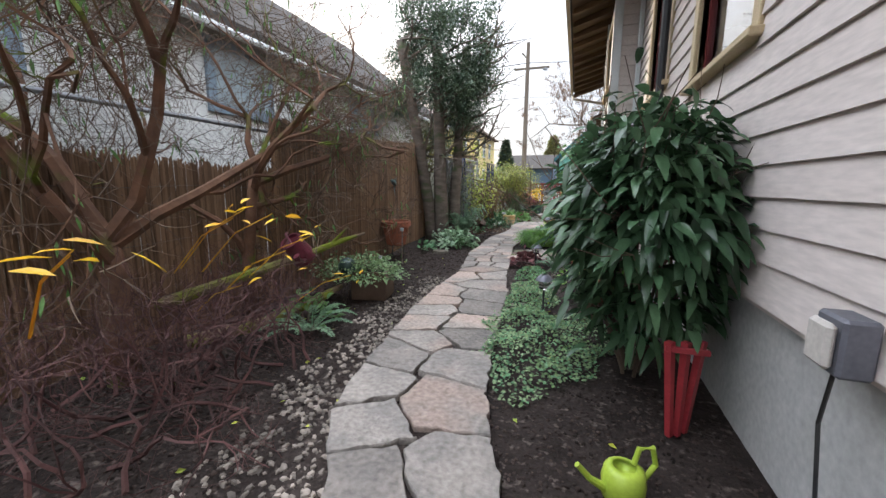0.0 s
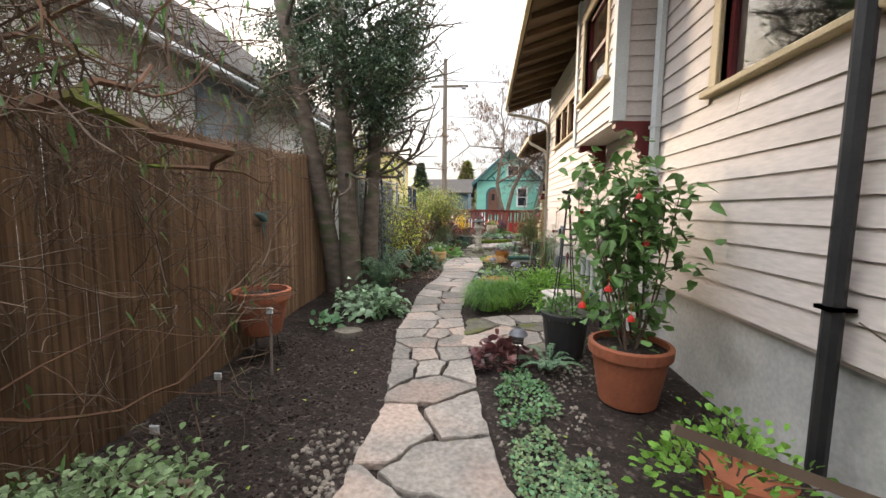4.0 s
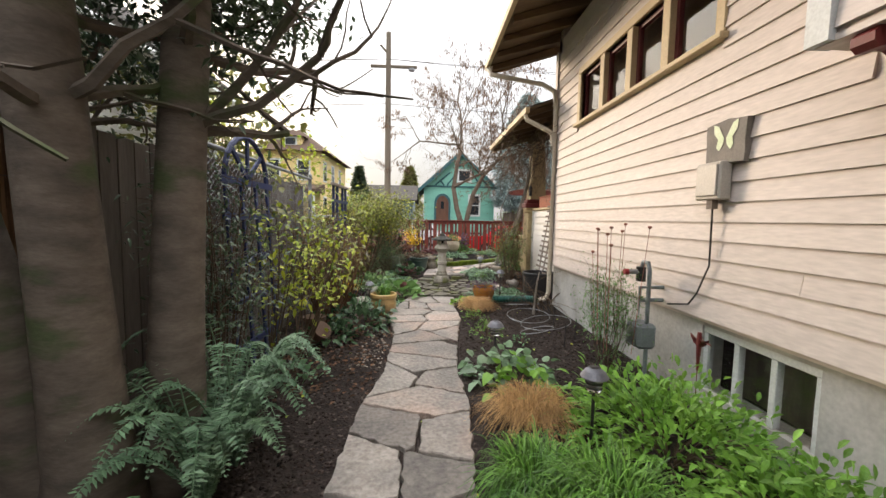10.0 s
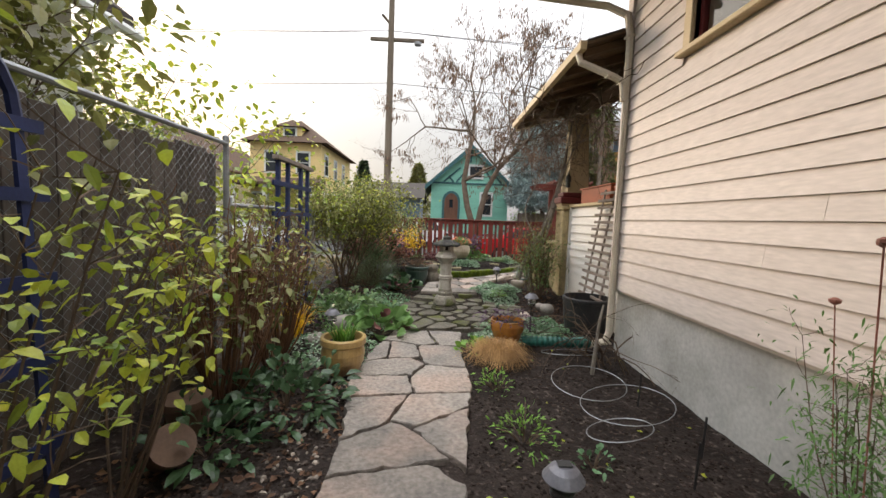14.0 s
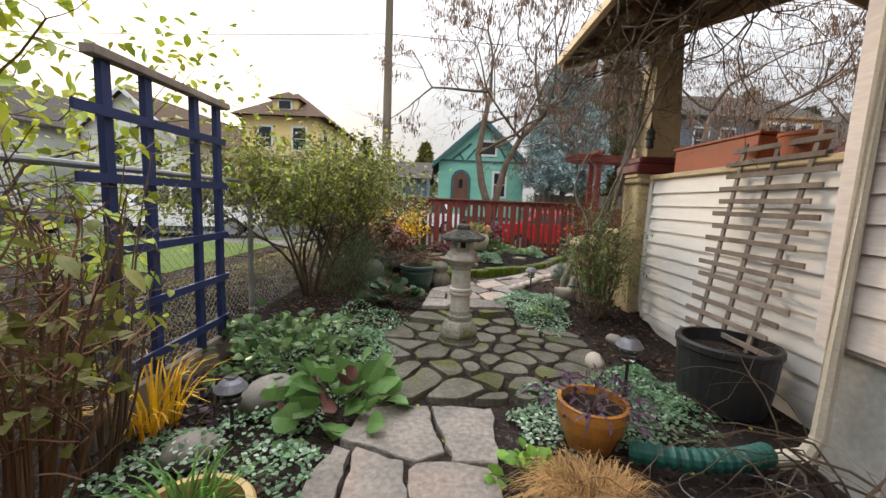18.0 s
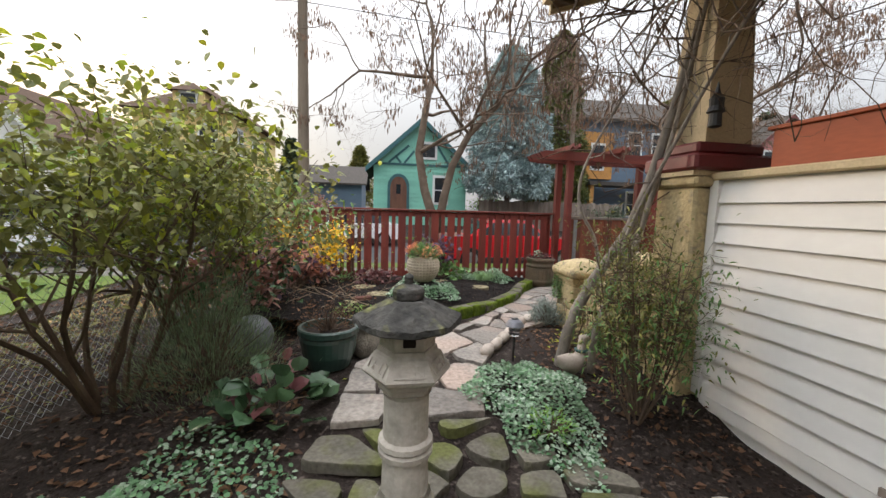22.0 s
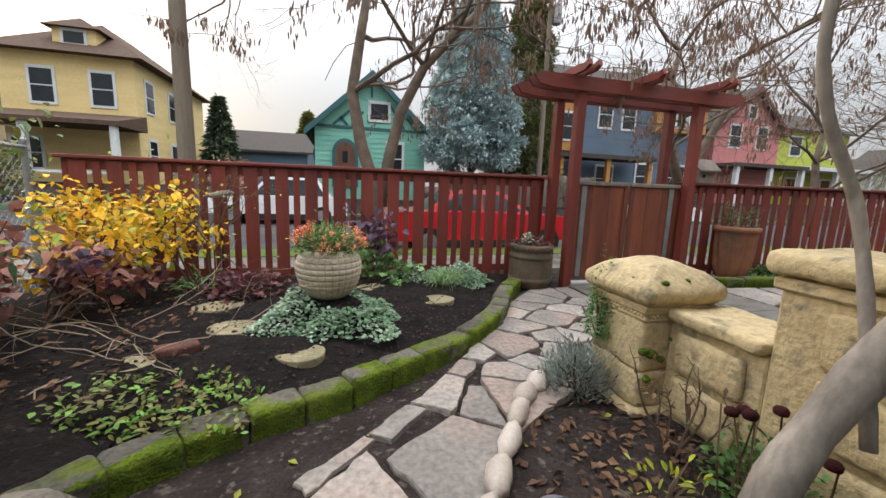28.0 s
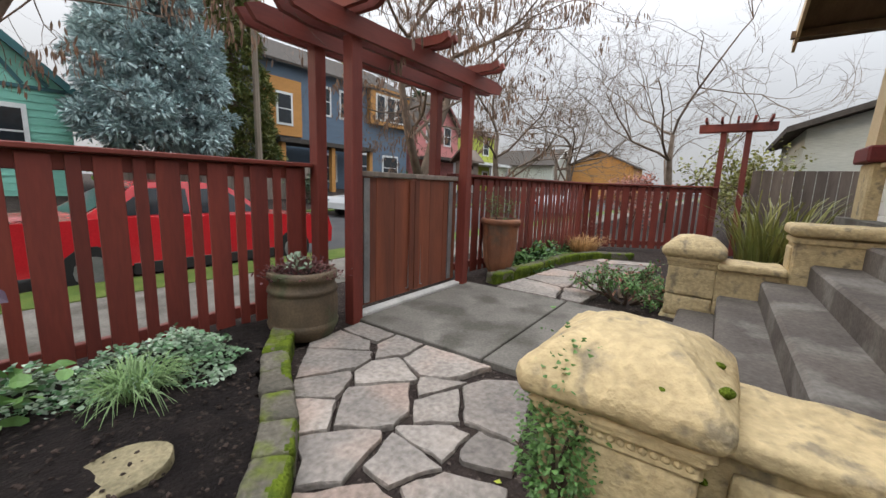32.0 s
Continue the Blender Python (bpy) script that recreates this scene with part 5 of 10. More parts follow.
BEIGEPLASTIC = material("beige_plastic", (0.50, 0.46, 0.41), (0.44, 0.40, 0.36), scale=3, rough=0.45, bump=0.04)
POTSTONE = material("ribbed_stoneware", (0.47, 0.40, 0.31), (0.38, 0.32, 0.24), scale=5, rough=0.75, bump=0.3)
LANTERNSTONE = material("pale_lantern_stone", (0.50, 0.46, 0.40), (0.38, 0.345, 0.30), scale=7, rough=0.9, bump=0.9, fine=45, c3=(0.26, 0.25, 0.20), c3scale=4, c3amount=0.3)
LANTERNROOF = material("dark_lichened_stone", (0.04, 0.04, 0.038), (0.085, 0.08, 0.072), scale=11, rough=0.95, bump=1.0, fine=34, c3=(0.17, 0.17, 0.07), c3scale=7, c3amount=0.22, relief=0.03, grain=1.0)
GREYSTONE = material("smooth_grey_stone", (0.21, 0.19, 0.17), (0.27, 0.24, 0.21), scale=5, rough=0.7, bump=0.2, vary=0.4)
WHITESTONE = material("white_stone", (0.46, 0.395, 0.335), (0.36, 0.30, 0.25), scale=5, rough=0.75, bump=0.3, vary=0.2)
material("lantern_foot", (0.30, 0.275, 0.23), (0.19, 0.175, 0.14), scale=8, rough=0.9, bump=0.9, fine=45, c3=(0.12, 0.13, 0.05), c3scale=4, c3amount=0.3, relief=0.02, grain=1.0)
CREAM = material("cream_paint", (0.60, 0.53, 0.42), (0.54, 0.47, 0.37), scale=3, rough=0.5, bump=0.06)

# ---- left boundary: reed screen, chain link, trellises ----
reed = thing("reed_screen_fence", "brown reed screen fence along the garden", "fence")
rr = np.random.default_rng(2)


def reed_x(y):
    return -3.36 - 0.125 * np.maximum(y - 5.3, 0) + 0.02 * np.sin(y * 2.1)


for pan, (a, b) in enumerate(((-2.0, 3.75), (3.75, 5.35), (5.35, 9.8))):
    n = int((b - a) / 0.0042)
    y = np.linspace(a, b, n) + rr.normal(0, 0.002, n)
    lx = reed_x(y) + rr.normal(0, 0.007, n) - 0.014 * (np.arange(n) % 2)
    top = (1.36 if pan == 0 else 1.90) + 0.11 * np.maximum(y - 6.4, 0) + 0.03 * np.sin(y * 1.3) + rr.normal(0, 0.025, n)
    ln = rr.normal(0, 0.012, n)
    w = rr.uniform(0.005, 0.0085, n)
    v = np.empty((n, 6, 3))
    for k, ang in enumerate((0.3, 2.4, 4.5)):
        for e, (zz, sh) in enumerate(((-0.15, 0), (top, ln))):
            v[:, k + 3 * e, 0] = lx + w * math.cos(ang)
            v[:, k + 3 * e, 1] = y + w * math.sin(ang) + sh
            v[:, k + 3 * e, 2] = zz
    s = Soup()
    s.addgrid(v, [(0, 1, 4, 3), (1, 2, 5, 4), (2, 0, 3, 5), (3, 4, 5)])
    p = part("reed_panel", s, REED, reed, kind="stuff")
    for z in (0.25, 0.7, 1.15, 1.6)[:3 if pan == 0 else 4]:
        s = Soup()
        yy = np.linspace(a, b, 40)
        s.tube(np.stack([reed_x(yy) + 0.015, yy, z + 0.01 * np.sin(yy * 5)], -1), 0.002, 3)
        part("binding_wire", s, DARKMETAL, p)


def chain_fence(name, x, y0, y1, ztop, label):
    f = thing(name, label, "fence")
    step = 0.075
    n = int((y1 - y0) / step)
    for sg in (0, 1):
        s = Soup()
        m = int((ztop - 0.0) / step)
        for i in range(n):
            z = 0.0 + np.arange(m + 1) * step
            y = y0 + i * step + ((np.arange(m + 1) + sg) % 2) * step
            s.tube(np.stack([np.full(m + 1, x + 0.003 * sg), y, z], -1), 0.0016, 3, cap=False)
        part("wire_mesh", s, STEEL, f, kind="stuff")
    s = Soup()
    s.tube([(x, y0, ztop), (x, y1, ztop)], 0.021, 8)
    part("top_rail", s, STEEL, f)
    k = max(1, round((y1 - y0) / 2.4))
    for i in range(k + 1):
        s = Soup()
        y = y0 + (y1 - y0) * i / k
        s.tube([(x - 0.01, y, -0.25), (x - 0.01, y, ztop + 0.05)], 0.028, 8)
        s.lathe([(0.001, 0.0), (0.032, 0.0), (0.03, 0.03), (0.001, 0.05)], 8, (x - 0.01, y, ztop + 0.04))
        part("post", s, STEEL, f)
    return f


chain_fence("chain_link_fence", -3.43, -1.9, 3.9, 1.75, "grey chain link fence behind the reed screen")
chain_fence("chain_link_fence", -3.46, 10.3, 13.65, 2.0, "tall grey chain link fence")
chain_fence("chain_link_fence", -3.46, 13.7, 21.7, 1.42, "low grey chain link fence along the lawn next door")
board = thing("board_fence", "dark weathered board fence behind the chain link", "fence")
for k in range(28):
    part("plank", bevelbox((-3.60, 9.62 + k * 0.145, -0.15), (-3.58, 9.62 + k * 0.145 + 0.138, 1.9 + rng.uniform(-0.03, 0.03)), 0.003), DARKBOARD, board)


def bar(s, a, b, w=0.022, d=0.011):
    """A flat wooden bar from a to b, square to x."""
    a, b = np.array(a, float), np.array(b, float)
    t = unit(b - a)
    side = np.cross(t, (1, 0, 0))
    side = side / (np.linalg.norm(side) + 1e-9)
    v = [p + side * w * i + np.array((d * j, 0, 0)) for p in (a, b) for i, j in ((-1, -1), (1, -1), (1, 1), (-1, 1))]
    s.add(v, [(3, 2, 1, 0), (4, 5, 6, 7), (0, 1, 5, 4), (1, 2, 6, 5), (2, 3, 7, 6), (3, 0, 4, 7)])


tr = thing("arched_trellis", "navy blue wooden trellis with an arched top", "trellis")
for y in (10.78, 11.08, 11.38, 11.66):
    s = Soup()
    bar(s, (-3.26, y, -0.15), (-3.36, y, 1.75))
    part("upright", s, BLUEWOOD, tr)
for z in (0.2, 0.62, 1.0, 1.4, 1.72):
    s = Soup()
    x = -3.245 - 0.1 * (z + 0.15) / 1.9
    bar(s, (x, 10.68, z), (x, 11.76, z), 0.03)
    part("crossbar", s, BLUEWOOD, tr)
s = Soup()
aa = np.linspace(0, math.pi, 13)
s.tube(np.stack([np.full(13, -3.36), 11.22 - 0.44 * np.cos(aa), 1.75 + 0.40 * np.sin(aa)], -1), 0.026, 6)
part("arch", s, BLUEWOOD, tr)
for a in (0.7, 1.57, 2.44):
    s = Soup()
    bar(s, (-3.36, 11.22, 1.75), (-3.36, 11.22 - 0.44 * math.cos(a), 1.75 + 0.45 * math.sin(a)))
    part("spoke", s, BLUEWOOD, tr)
tr = thing("square_trellis", "navy blue square-grid wooden trellis", "trellis")
for y in (14.42, 14.72, 15.18, 15.46):
    s = Soup()
    bar(s, (-3.28, y, 0.05), (-3.28, y, 1.98), 0.03, 0.02)
    part("upright", s, BLUEWOOD, tr)
for z in (0.25, 0.6, 0.95, 1.35, 1.7):
    s = Soup()
    bar(s, (-3.25, 14.2, z), (-3.25, 15.52, z), 0.026)
    part("crossbar", s, BLUEWOOD, tr)
part("top_bar", bevelbox((-3.31, 14.32, 1.97), (-3.23, 15.58, 2.02), 0.004), GREYWOOD, tr, "bare brown wooden top bar")
part("base_board", bevelbox((-3.31, 14.2, -0.12), (-3.26, 15.6, 0.1), 0.004), GREYWOOD, tr)

# ---- three-trunk evergreen by the reed screen ----
tree = thing("evergreen_tree", "three-trunked evergreen tree with smooth grey bark and dark leaves", "tree", (-3.3, 9.3, -0.13))
r = np.random.default_rng(21)
tips = []
for (bx_, by_, rad), (tx, ty) in (((-0.14, 0.0, 0.14), (-0.65, -0.6)), ((0.11, -0.08, 0.15), (-0.15, -0.25)), ((0.29, 0.2, 0.13), (0.2, 0.1))):
    s = Soup()
    z = np.linspace(0, 4.6, 12)
    u = z / 4.6
    pts = np.stack([bx_ + tx * u ** 1.2 + 0.03 * np.sin(3 * u + rad * 30), by_ + ty * u, z - 0.1], -1)
    s.tube(pts, rad * (1.25 - 0.55 * u ** 0.6) + 0.06 * np.exp(-z * 4), 14)
    trunk = part("trunk", s, BARK, tree, smooth=True)
    for k in range(15):
        i = 5 + (k % 7)
        s = Soup()
        d = np.array((r.normal(0, 1), r.normal(0, 1), r.uniform(0.0, 0.9)))
        if d[0] * 0.75 + d[1] * 0.66 < -0.2:
            d[:2] *= -1
        add_branch(s, pts[i], d, r.uniform(0.55, 0.95), 0.035, 2, r, tips, 0.55, 3, 0.3, 0.2, 5)
        part("limb", s, BARK, trunk)
pts = np.array([t[0] for t in tips])
way = np.array([t[1] for t in tips])
keep = (pts[:, 2] > 2.3) & (pts[:, 0] > -1.75 - 0.87 * pts[:, 1]) & (pts[:, 0] < np.clip(0.45 + 0.5 * (pts[:, 2] - 2.3), 0.45, 1.15))
pts, way = pts[keep], way[keep]
n = 42000
i = r.integers(0, len(pts), n)
s = Soup()
add_leaves(s, pts[i] + r.normal(0, 0.15, (n, 3)), way[i] + r.normal(0, 0.8, (n, 3)), 0.07, 0.034, r, "oval", 0.2, 0.2, 0)
part("crown", s, HOLLY, tree, kind="stuff")

# ---- bare shrub with mossy limbs by the start of the path ----
tree = thing("bare_shrub", "leafless red-brown shrub with mossy limbs and fine twigs", "shrub", (-2.95, 1.85, -0.13))
r = np.random.default_rng(33)
tips = []
s = Soup()
s.tube([(0, 0, -0.05), (-0.02, 0.0, 0.35), (0.0, 0.02, 0.7), (-0.02, 0.0, 1.0)], (0.10, 0.085, 0.075, 0.06), 9)
part("trunk", s, BROWNBARK, tree, smooth=True)
s = Soup()
s.tube([(-0.15, 1.25, -0.05), (-0.12, 1.2, 0.5), (0.0, 1.15, 0.95), (0.02, 1.2, 1.35)], (0.07, 0.06, 0.05, 0.04), 9)
part("trunk", s, BROWNBARK, tree, smooth=True)
for q, d, L, rad in (((0, 0, 0.95), (0.25, 0.75, 0.85), 1.15, 0.055), ((0, 0, 0.95), (-0.1, 0.05, 1), 1.1, 0.055), ((0, 0, 0.8), (-0.1, -0.6, 0.9), 1.1, 0.05), ((0, 0, 0.9), (0.1, 1.0, 0.75), 1.35, 0.05), ((0, 1.2, 0.9), (-0.1, 0.7, 1), 1.2, 0.04),
                     ((0.02, 1.2, 1.3), (0.1, 1.2, 0.55), 1.45, 0.04), ((0, 1.2, 1.2), (0.25, 0.3, 1.0), 1.0, 0.04), ((-0.1, 1.2, 0.6), (0.1, -0.7, 0.9), 0.9, 0.035), ((0.0, 1.2, 1.1), (0.0, 1.0, 0.15), 1.2, 0.03)):
    s = Soup()
    own = []
    add_branch(s, q, d, L, rad, 4, r, own, 0.5, 3, 0.4, 0.08, 6, 0.66, 0.62)
    limb = part("limb", s, BROWNBARK, tree)
    s = Soup()
    for q2, e in own:
        add_branch(s, q2, e + r.normal(0, 0.6, 3), 0.36, 0.0048, 2, r, [], 0.7, 3, 0.4, -0.15, 3, 0.7, 0.7)
    part("twig_growth", s, TWIG, limb, kind="stuff")
    tips += own
s = Soup()
tp = np.array([q[0] for q in tips])
sel = r.random(len(tp)) < 0.9
add_leaves(s, tp[sel] + r.normal(0, 0.05, (sel.sum(), 3)), np.array([q[1] for q in tips])[sel] * 0.3 + np.array((0, 0, -0.5)), 0.075, 0.024, r, "lance", 0.3, 0.2, 1)
part("last_leaves", s, MIDLEAF, tree)
s = Soup()
s.tube([(-0.45, 0.55, 0.3), (0.05, 1.0, 0.5), (0.42, 1.45, 0.66), (0.55, 1.75, 0.74), (0.70, 1.97, 0.80)], (0.055, 0.045, 0.035, 0.028, 0.012), 8)
part("mossy_limb", s, MOSSBARK, tree, "mossy low limb")
s = Soup()
s.tube([(0.49, 1.65, 0.71), (0.62, 1.78, 0.88)], (0.018, 0.008), 6)
part("mossy_limb", s, MOSSBARK, tree)
s = Soup()
s.tube([(-0.1, 0.5, 0.05), (0.2, 1.1, 0.06), (0.32, 1.75, 0.14), (0.3, 2.1, 0.16)], (0.06, 0.055, 0.045, 0.03), 9)
part("fallen_limb", s, MOSSBARK, tree, "thick mossy limb along the ground")
for k, (px, py, pz_) in enumerate(((-1.15, 0.74, 1.03), (-1.28, 0.8, 1.0), (-1.67, 1.7, 1.05), (-1.8, 1.75, 1.0), (-1.55, 1.75, 1.03), (-1.7, 2.0, 0.8), (-1.75, 2.3, 0.85), (-2.1, 2.05, 0.55), (-1.85, 2.9, 0.45))):
    s = Soup()
    n = 3
    o_ = np.array((-2.95, 1.85, -0.13))
    add_leaves(s, np.array([(px, py, pz_)] * n) - o_ + r.normal(0, 0.05, (n, 3)), r.normal(0, 1, (n, 3)) * (1, 1, 0.4), 0.085, 0.03, r, "oval", 0.2, 0.25, 1)
    s.tube([tuple(np.array((px, py, pz_)) - o_), tuple(np.array((px - 0.35, py + 0.1, pz_ - 0.12)) - o_), tuple(np.array((px - 0.8, py + 0.25, pz_ - 0.4)) - o_)], (0.002, 0.003, 0.005), 4)
    part("yellow_spray", s, YELLOW, tree, "few bright yellow leaves")

t = thing("red_twig_bush", "low tangle of bare red-brown twigs", "shrub", (-2.05, 1.75, -0.13))
r = np.random.default_rng(7)
for k in range(44):
    s = Soup()
    tips = []
    a = r.uniform(0, 6.28)
    add_branch(s, (r.uniform(-0.95, 0.2), r.uniform(-0.95, 0.75), 0), (math.cos(a), math.sin(a), r.uniform(0.4, 1.0)), 0.40, 0.013, 4, r, tips, 0.75, 3, 0.5, 0.25, 4, 0.72, 0.62)
    part("twig_fan", s, REDTWIG, t)

# ---- things along the left bed ----
can = thing("watering_can", "burgundy metal watering can hung upside down on a mossy limb", "watering can", (-2.62, 3.35, 0.52))
can.matrix_world = pose(-2.62, 3.22, 0.56, 35, 20, -40)
BURGMETAL = material("burgundy_enamel", (0.13, 0.02, 0.035), (0.10, 0.018, 0.03), scale=5, rough=0.4, bump=0.08)
s = Soup()
s.lathe([(0.02, -0.13), (0.105, -0.13), (0.115, -0.12), (0.10, 0.11), (0.105, 0.13), (0.09, 0.13), (0.085, 0.10), (0.02, 0.09)], 24)
part("body", s, BURGMETAL, can)
s = Soup()
s.tube([(0.09, 0, -0.08), (0.2, 0, 0.0), (0.30, 0, 0.10)], (0.022, 0.015, 0.012), 8)
s.lathe([(0.012, 0.09), (0.03, 0.13), (0.03, 0.135), (0.005, 0.137)], 10, (0.30, 0, 0))
part("spout", s, BURGMETAL, can)
s = Soup()
s.tube([(-0.10, 0, -0.08), (-0.19, 0, 0.0), (-0.18, 0, 0.12), (-0.06, 0, 0.18), (0.06, 0, 0.13)], 0.011, 6)
part("handle", s, BURGMETAL, can)

t = thing("planter_box", "brown square planter box beside the path", "planter", (-2.38, 4.22, -0.13), rz=12)
for lo, hi in (((-0.2, -0.2, 0), (0.2, -0.17, 0.33)), ((-0.2, 0.17, 0), (0.2, 0.2, 0.33)), ((-0.2, -0.17, 0), (-0.17, 0.17, 0.33)), ((0.17, -0.17, 0), (0.2, 0.17, 0.33))):
    part("side_panel", bevelbox(lo, hi, 0.005), BROWNPOT, t)
part("potting_soil", boxes(((-0.17, -0.17, 0.05), (0.17, 0.17, 0.28))), SOIL, t)
mound("trailing_plant", (-2.45, 4.14, 0.12), 0.47, 0.4, 0.24, 1500, 0.05, 0.034, CREEPER, "grey-green leafy plant spilling over a planter box", seed=41, droop=0.5)
t = thing("gazing_ball", "dark glass gazing ball among leaves in the planter", "garden ball", (-2.58, 3.98, 0.26))
s = Soup()
s.lathe([(0.001, -0.1)] + [(0.1 * math.cos(q), 0.1 * math.sin(q)) for q in np.linspace(-1.4, 1.4, 11)] + [(0.001, 0.1)], 20)
part("ball", s, GREENGLAZE, t, smooth=True)
fern("fern", (-2.3, 2.95, -0.12), 0.42, 11, FERNLEAF, "small dark green fern by the pebbles", 51, 0.4)
mound("young_plant", (-2.55, 3.2, -0.12), 0.3, 0.25, 0.25, 120, 0.09, 0.05, MIDLEAF, "few mid-green leaves in mulch", seed=52)

stand = thing("plant_stand", "low dark metal plant stand holding a terracotta bowl", "plant stand", (-3.2, 6.55, -0.13))
for a in (0.5, 2.6, 4.7):
    s = Soup()
    s.tube([(0.15 * math.cos(a), 0.15 * math.sin(a), 0), (0.12 * math.cos(a), 0.12 * math.sin(a), 0.235)], 0.008, 5)
    part("leg", s, DARKMETAL, stand)
s = Soup()
aa = np.linspace(0, 2 * math.pi, 20)
s.tube(np.stack([0.125 * np.cos(aa), 0.125 * np.sin(aa), np.full(20, 0.24)], -1), 0.008, 5)
part("ring", s, DARKMETAL, stand)
t = pot("terracotta_bowl", (-3.2, 6.55, 0.12), [(0.16, 0), (0.17, 0.01), (0.235, 0.33), (0.265, 0.335), (0.27, 0.42), (0.26, 0.43)], TERRACOTTA, "large terracotta bowl with bare soil on a stand")
r = np.random.default_rng(61)
s = Soup()
add_leaves(s, np.stack([r.uniform(-0.15, 0.15, 16), r.uniform(-0.15, 0.15, 16), np.full(16, 0.39)], -1), r.normal(0, 1, (16, 3)) * (1, 1, 0.2), 0.05, 0.02, r)
part("dry_leaves", s, DEADLEAF, t)


def stake(at, h, label="wooden plant label stake with a white cap"):
    t = thing("plant_label", label, "plant label", at, "plant labels")
    s = Soup()
    s.tube([(0, 0, -0.05), (0.005, 0, h)], 0.011, 6)
    part("stick", s, GREYWOOD, t)
    part("tag", bevelbox((-0.028, -0.012, h - 0.01), (0.03, 0.006, h + 0.045), 0.004), GREY_TRIM, t, "white cap")


stake((-2.92, 6.2, -0.13), 0.55)
stake((-3.1, 5.75, -0.13), 0.14)
stake((-3.0, 5.05, -0.13), 0.12)
t = thing("bird_ornament", "blue-green metal bird hung on the reed screen", "ornament", (-3.50, 7.1, 1.22))
VERDIGRIS = material("verdigris_metal", (0.06, 0.16, 0.15), (0.03, 0.07, 0.08), scale=8, rough=0.5, bump=0.1, metal=0.3)
s = Soup()
s.tube([(0, -0.14, 0.05), (0, -0.06, 0.04), (0, 0.03, 0.0), (0, 0.10, -0.03)], (0.008, 0.035, 0.045, 0.012), 8)
part("body", s, VERDIGRIS, t)
s = Soup()
s.add([(0.0, -0.02, 0.0), (0.03, 0.1, 0.12), (0.0, 0.06, -0.02), (-0.02, 0.1, 0.11), (0.02, 0.02, -0.26), (0.0, 0.06, -0.25)], [(0, 1, 2), (0, 2, 3), (0, 4, 5, 2)])
part("wing", s, VERDIGRIS, t)
mound("brunnera", (-2.52, 8.22, -0.13), 0.38, 0.36, 0.36, 230, 0.11, 0.1, PALELEAF, "silvery heart-leaved perennial under the tree", seed=71, shape="heart", droop=0.5, upright=0.15)
mound("brunnera", (-2.85, 8.6, -0.13), 0.38, 0.38, 0.34, 180, 0.11, 0.1, PALELEAF, "silvery heart-leaved perennial under the tree", seed=72, shape="heart", droop=0.5, upright=0.15)
mound("hosta_like_plant", (-3.05, 7.6, -0.13), 0.2, 0.2, 0.16, 26, 0.12, 0.09, SILVERDARK, "small dusky-leaved plant beside the reed screen", seed=73, shape="heart")
fern("fern", (-2.75, 9.3, -0.13), 0.55, 26, FERNLEAF, "large sword fern beside the path", 74, 1.25)
fern("fern", (-2.75, 9.62, -0.13), 0.6, 24, FERNLEAF, "sword fern at the foot of the tree", 75, 1.3)
fern("fern", (-3.0, 9.95, -0.13), 0.55, 14, FERNLEAF, "sword fern at the foot of the tree", 76, 0.9)
t = thing("flat_stone", "flat mossy stepping stone in the soil", "stone", (-2.62, 7.35, -0.12))
rs = random.Random(4)
s, _ = slab([Vector((0.2 * math.cos(a), 0.14 * math.sin(a))) for a in np.linspace(0, 6.28, 7)[:-1]], rs, 0, 0.04, 0.02, 1)
part("slab", s, COBBLE, t)

# leaf and flower shrubs
def stemmed(name, at, n_stems, height, spread, leaf, width, per, mat, label, seed, shape="oval", bark=None, category="shrub", start=0.3, droop=0.4, depth=1, lean=(0, 0), radius=0.008, scatter=0.05):
    """Several upright stems with side shoots, leaves along the upper part."""
    r = np.random.default_rng(seed)
    t = thing(name, label, category, at)
    pts, ways = [], []
    for k in range(n_stems):
        s = Soup()
        a = r.uniform(0, 6.28)
        tips = []
        e = np.array((math.cos(a) * spread * r.uniform(0.2, 1), math.sin(a) * spread * r.uniform(0.2, 1), 0)) + np.array((*lean, 0))
        h = height * r.uniform(0.7, 1.05)
        u = np.linspace(0, 1, 7)
        line = np.stack([e[0] * u + 0.03 * np.sin(5 * u + a) + 0.05 * math.cos(a), e[1] * u + 0.05 * math.sin(a), h * u], -1)
        s.tube(line, np.linspace(radius, radius * 0.35, 7), 5)
        stem = part("stem", s, bark or TWIG, t)
        s = Soup()
        for j in range(3, 7):
            for _ in range(depth * 2):
                add_branch(s, line[j], (r.normal(), r.normal(), r.uniform(0.1, 1)), height * 0.14, radius * 0.4, 1 if depth > 1 else 0, r, tips, 0.6, 2, 0.3, 0.1, 3)
        part("side_growth", s, bark or TWIG, stem, kind="stuff")
        for u_ in r.uniform(start, 1, 6):
            q = np.array([np.interp(u_, u, line[:, c]) for c in range(3)])
            pts.append(q)
            ways.append((r.normal(), r.normal(), 0.2))
        for q, d in tips:
            pts.append(q)
            ways.append(d)
    pts, ways = np.array(pts), np.array(ways)
    idx = r.integers(0, len(pts), per)
    s = Soup()
    add_leaves(s, pts[idx] + r.normal(0, scatter, (per, 3)), ways[idx] * 0.4 + r.normal(0, 0.6, (per, 3)), leaf, width, r, shape, droop, 0.2, 1)
    part("leaves", s, mat, t)
    return t


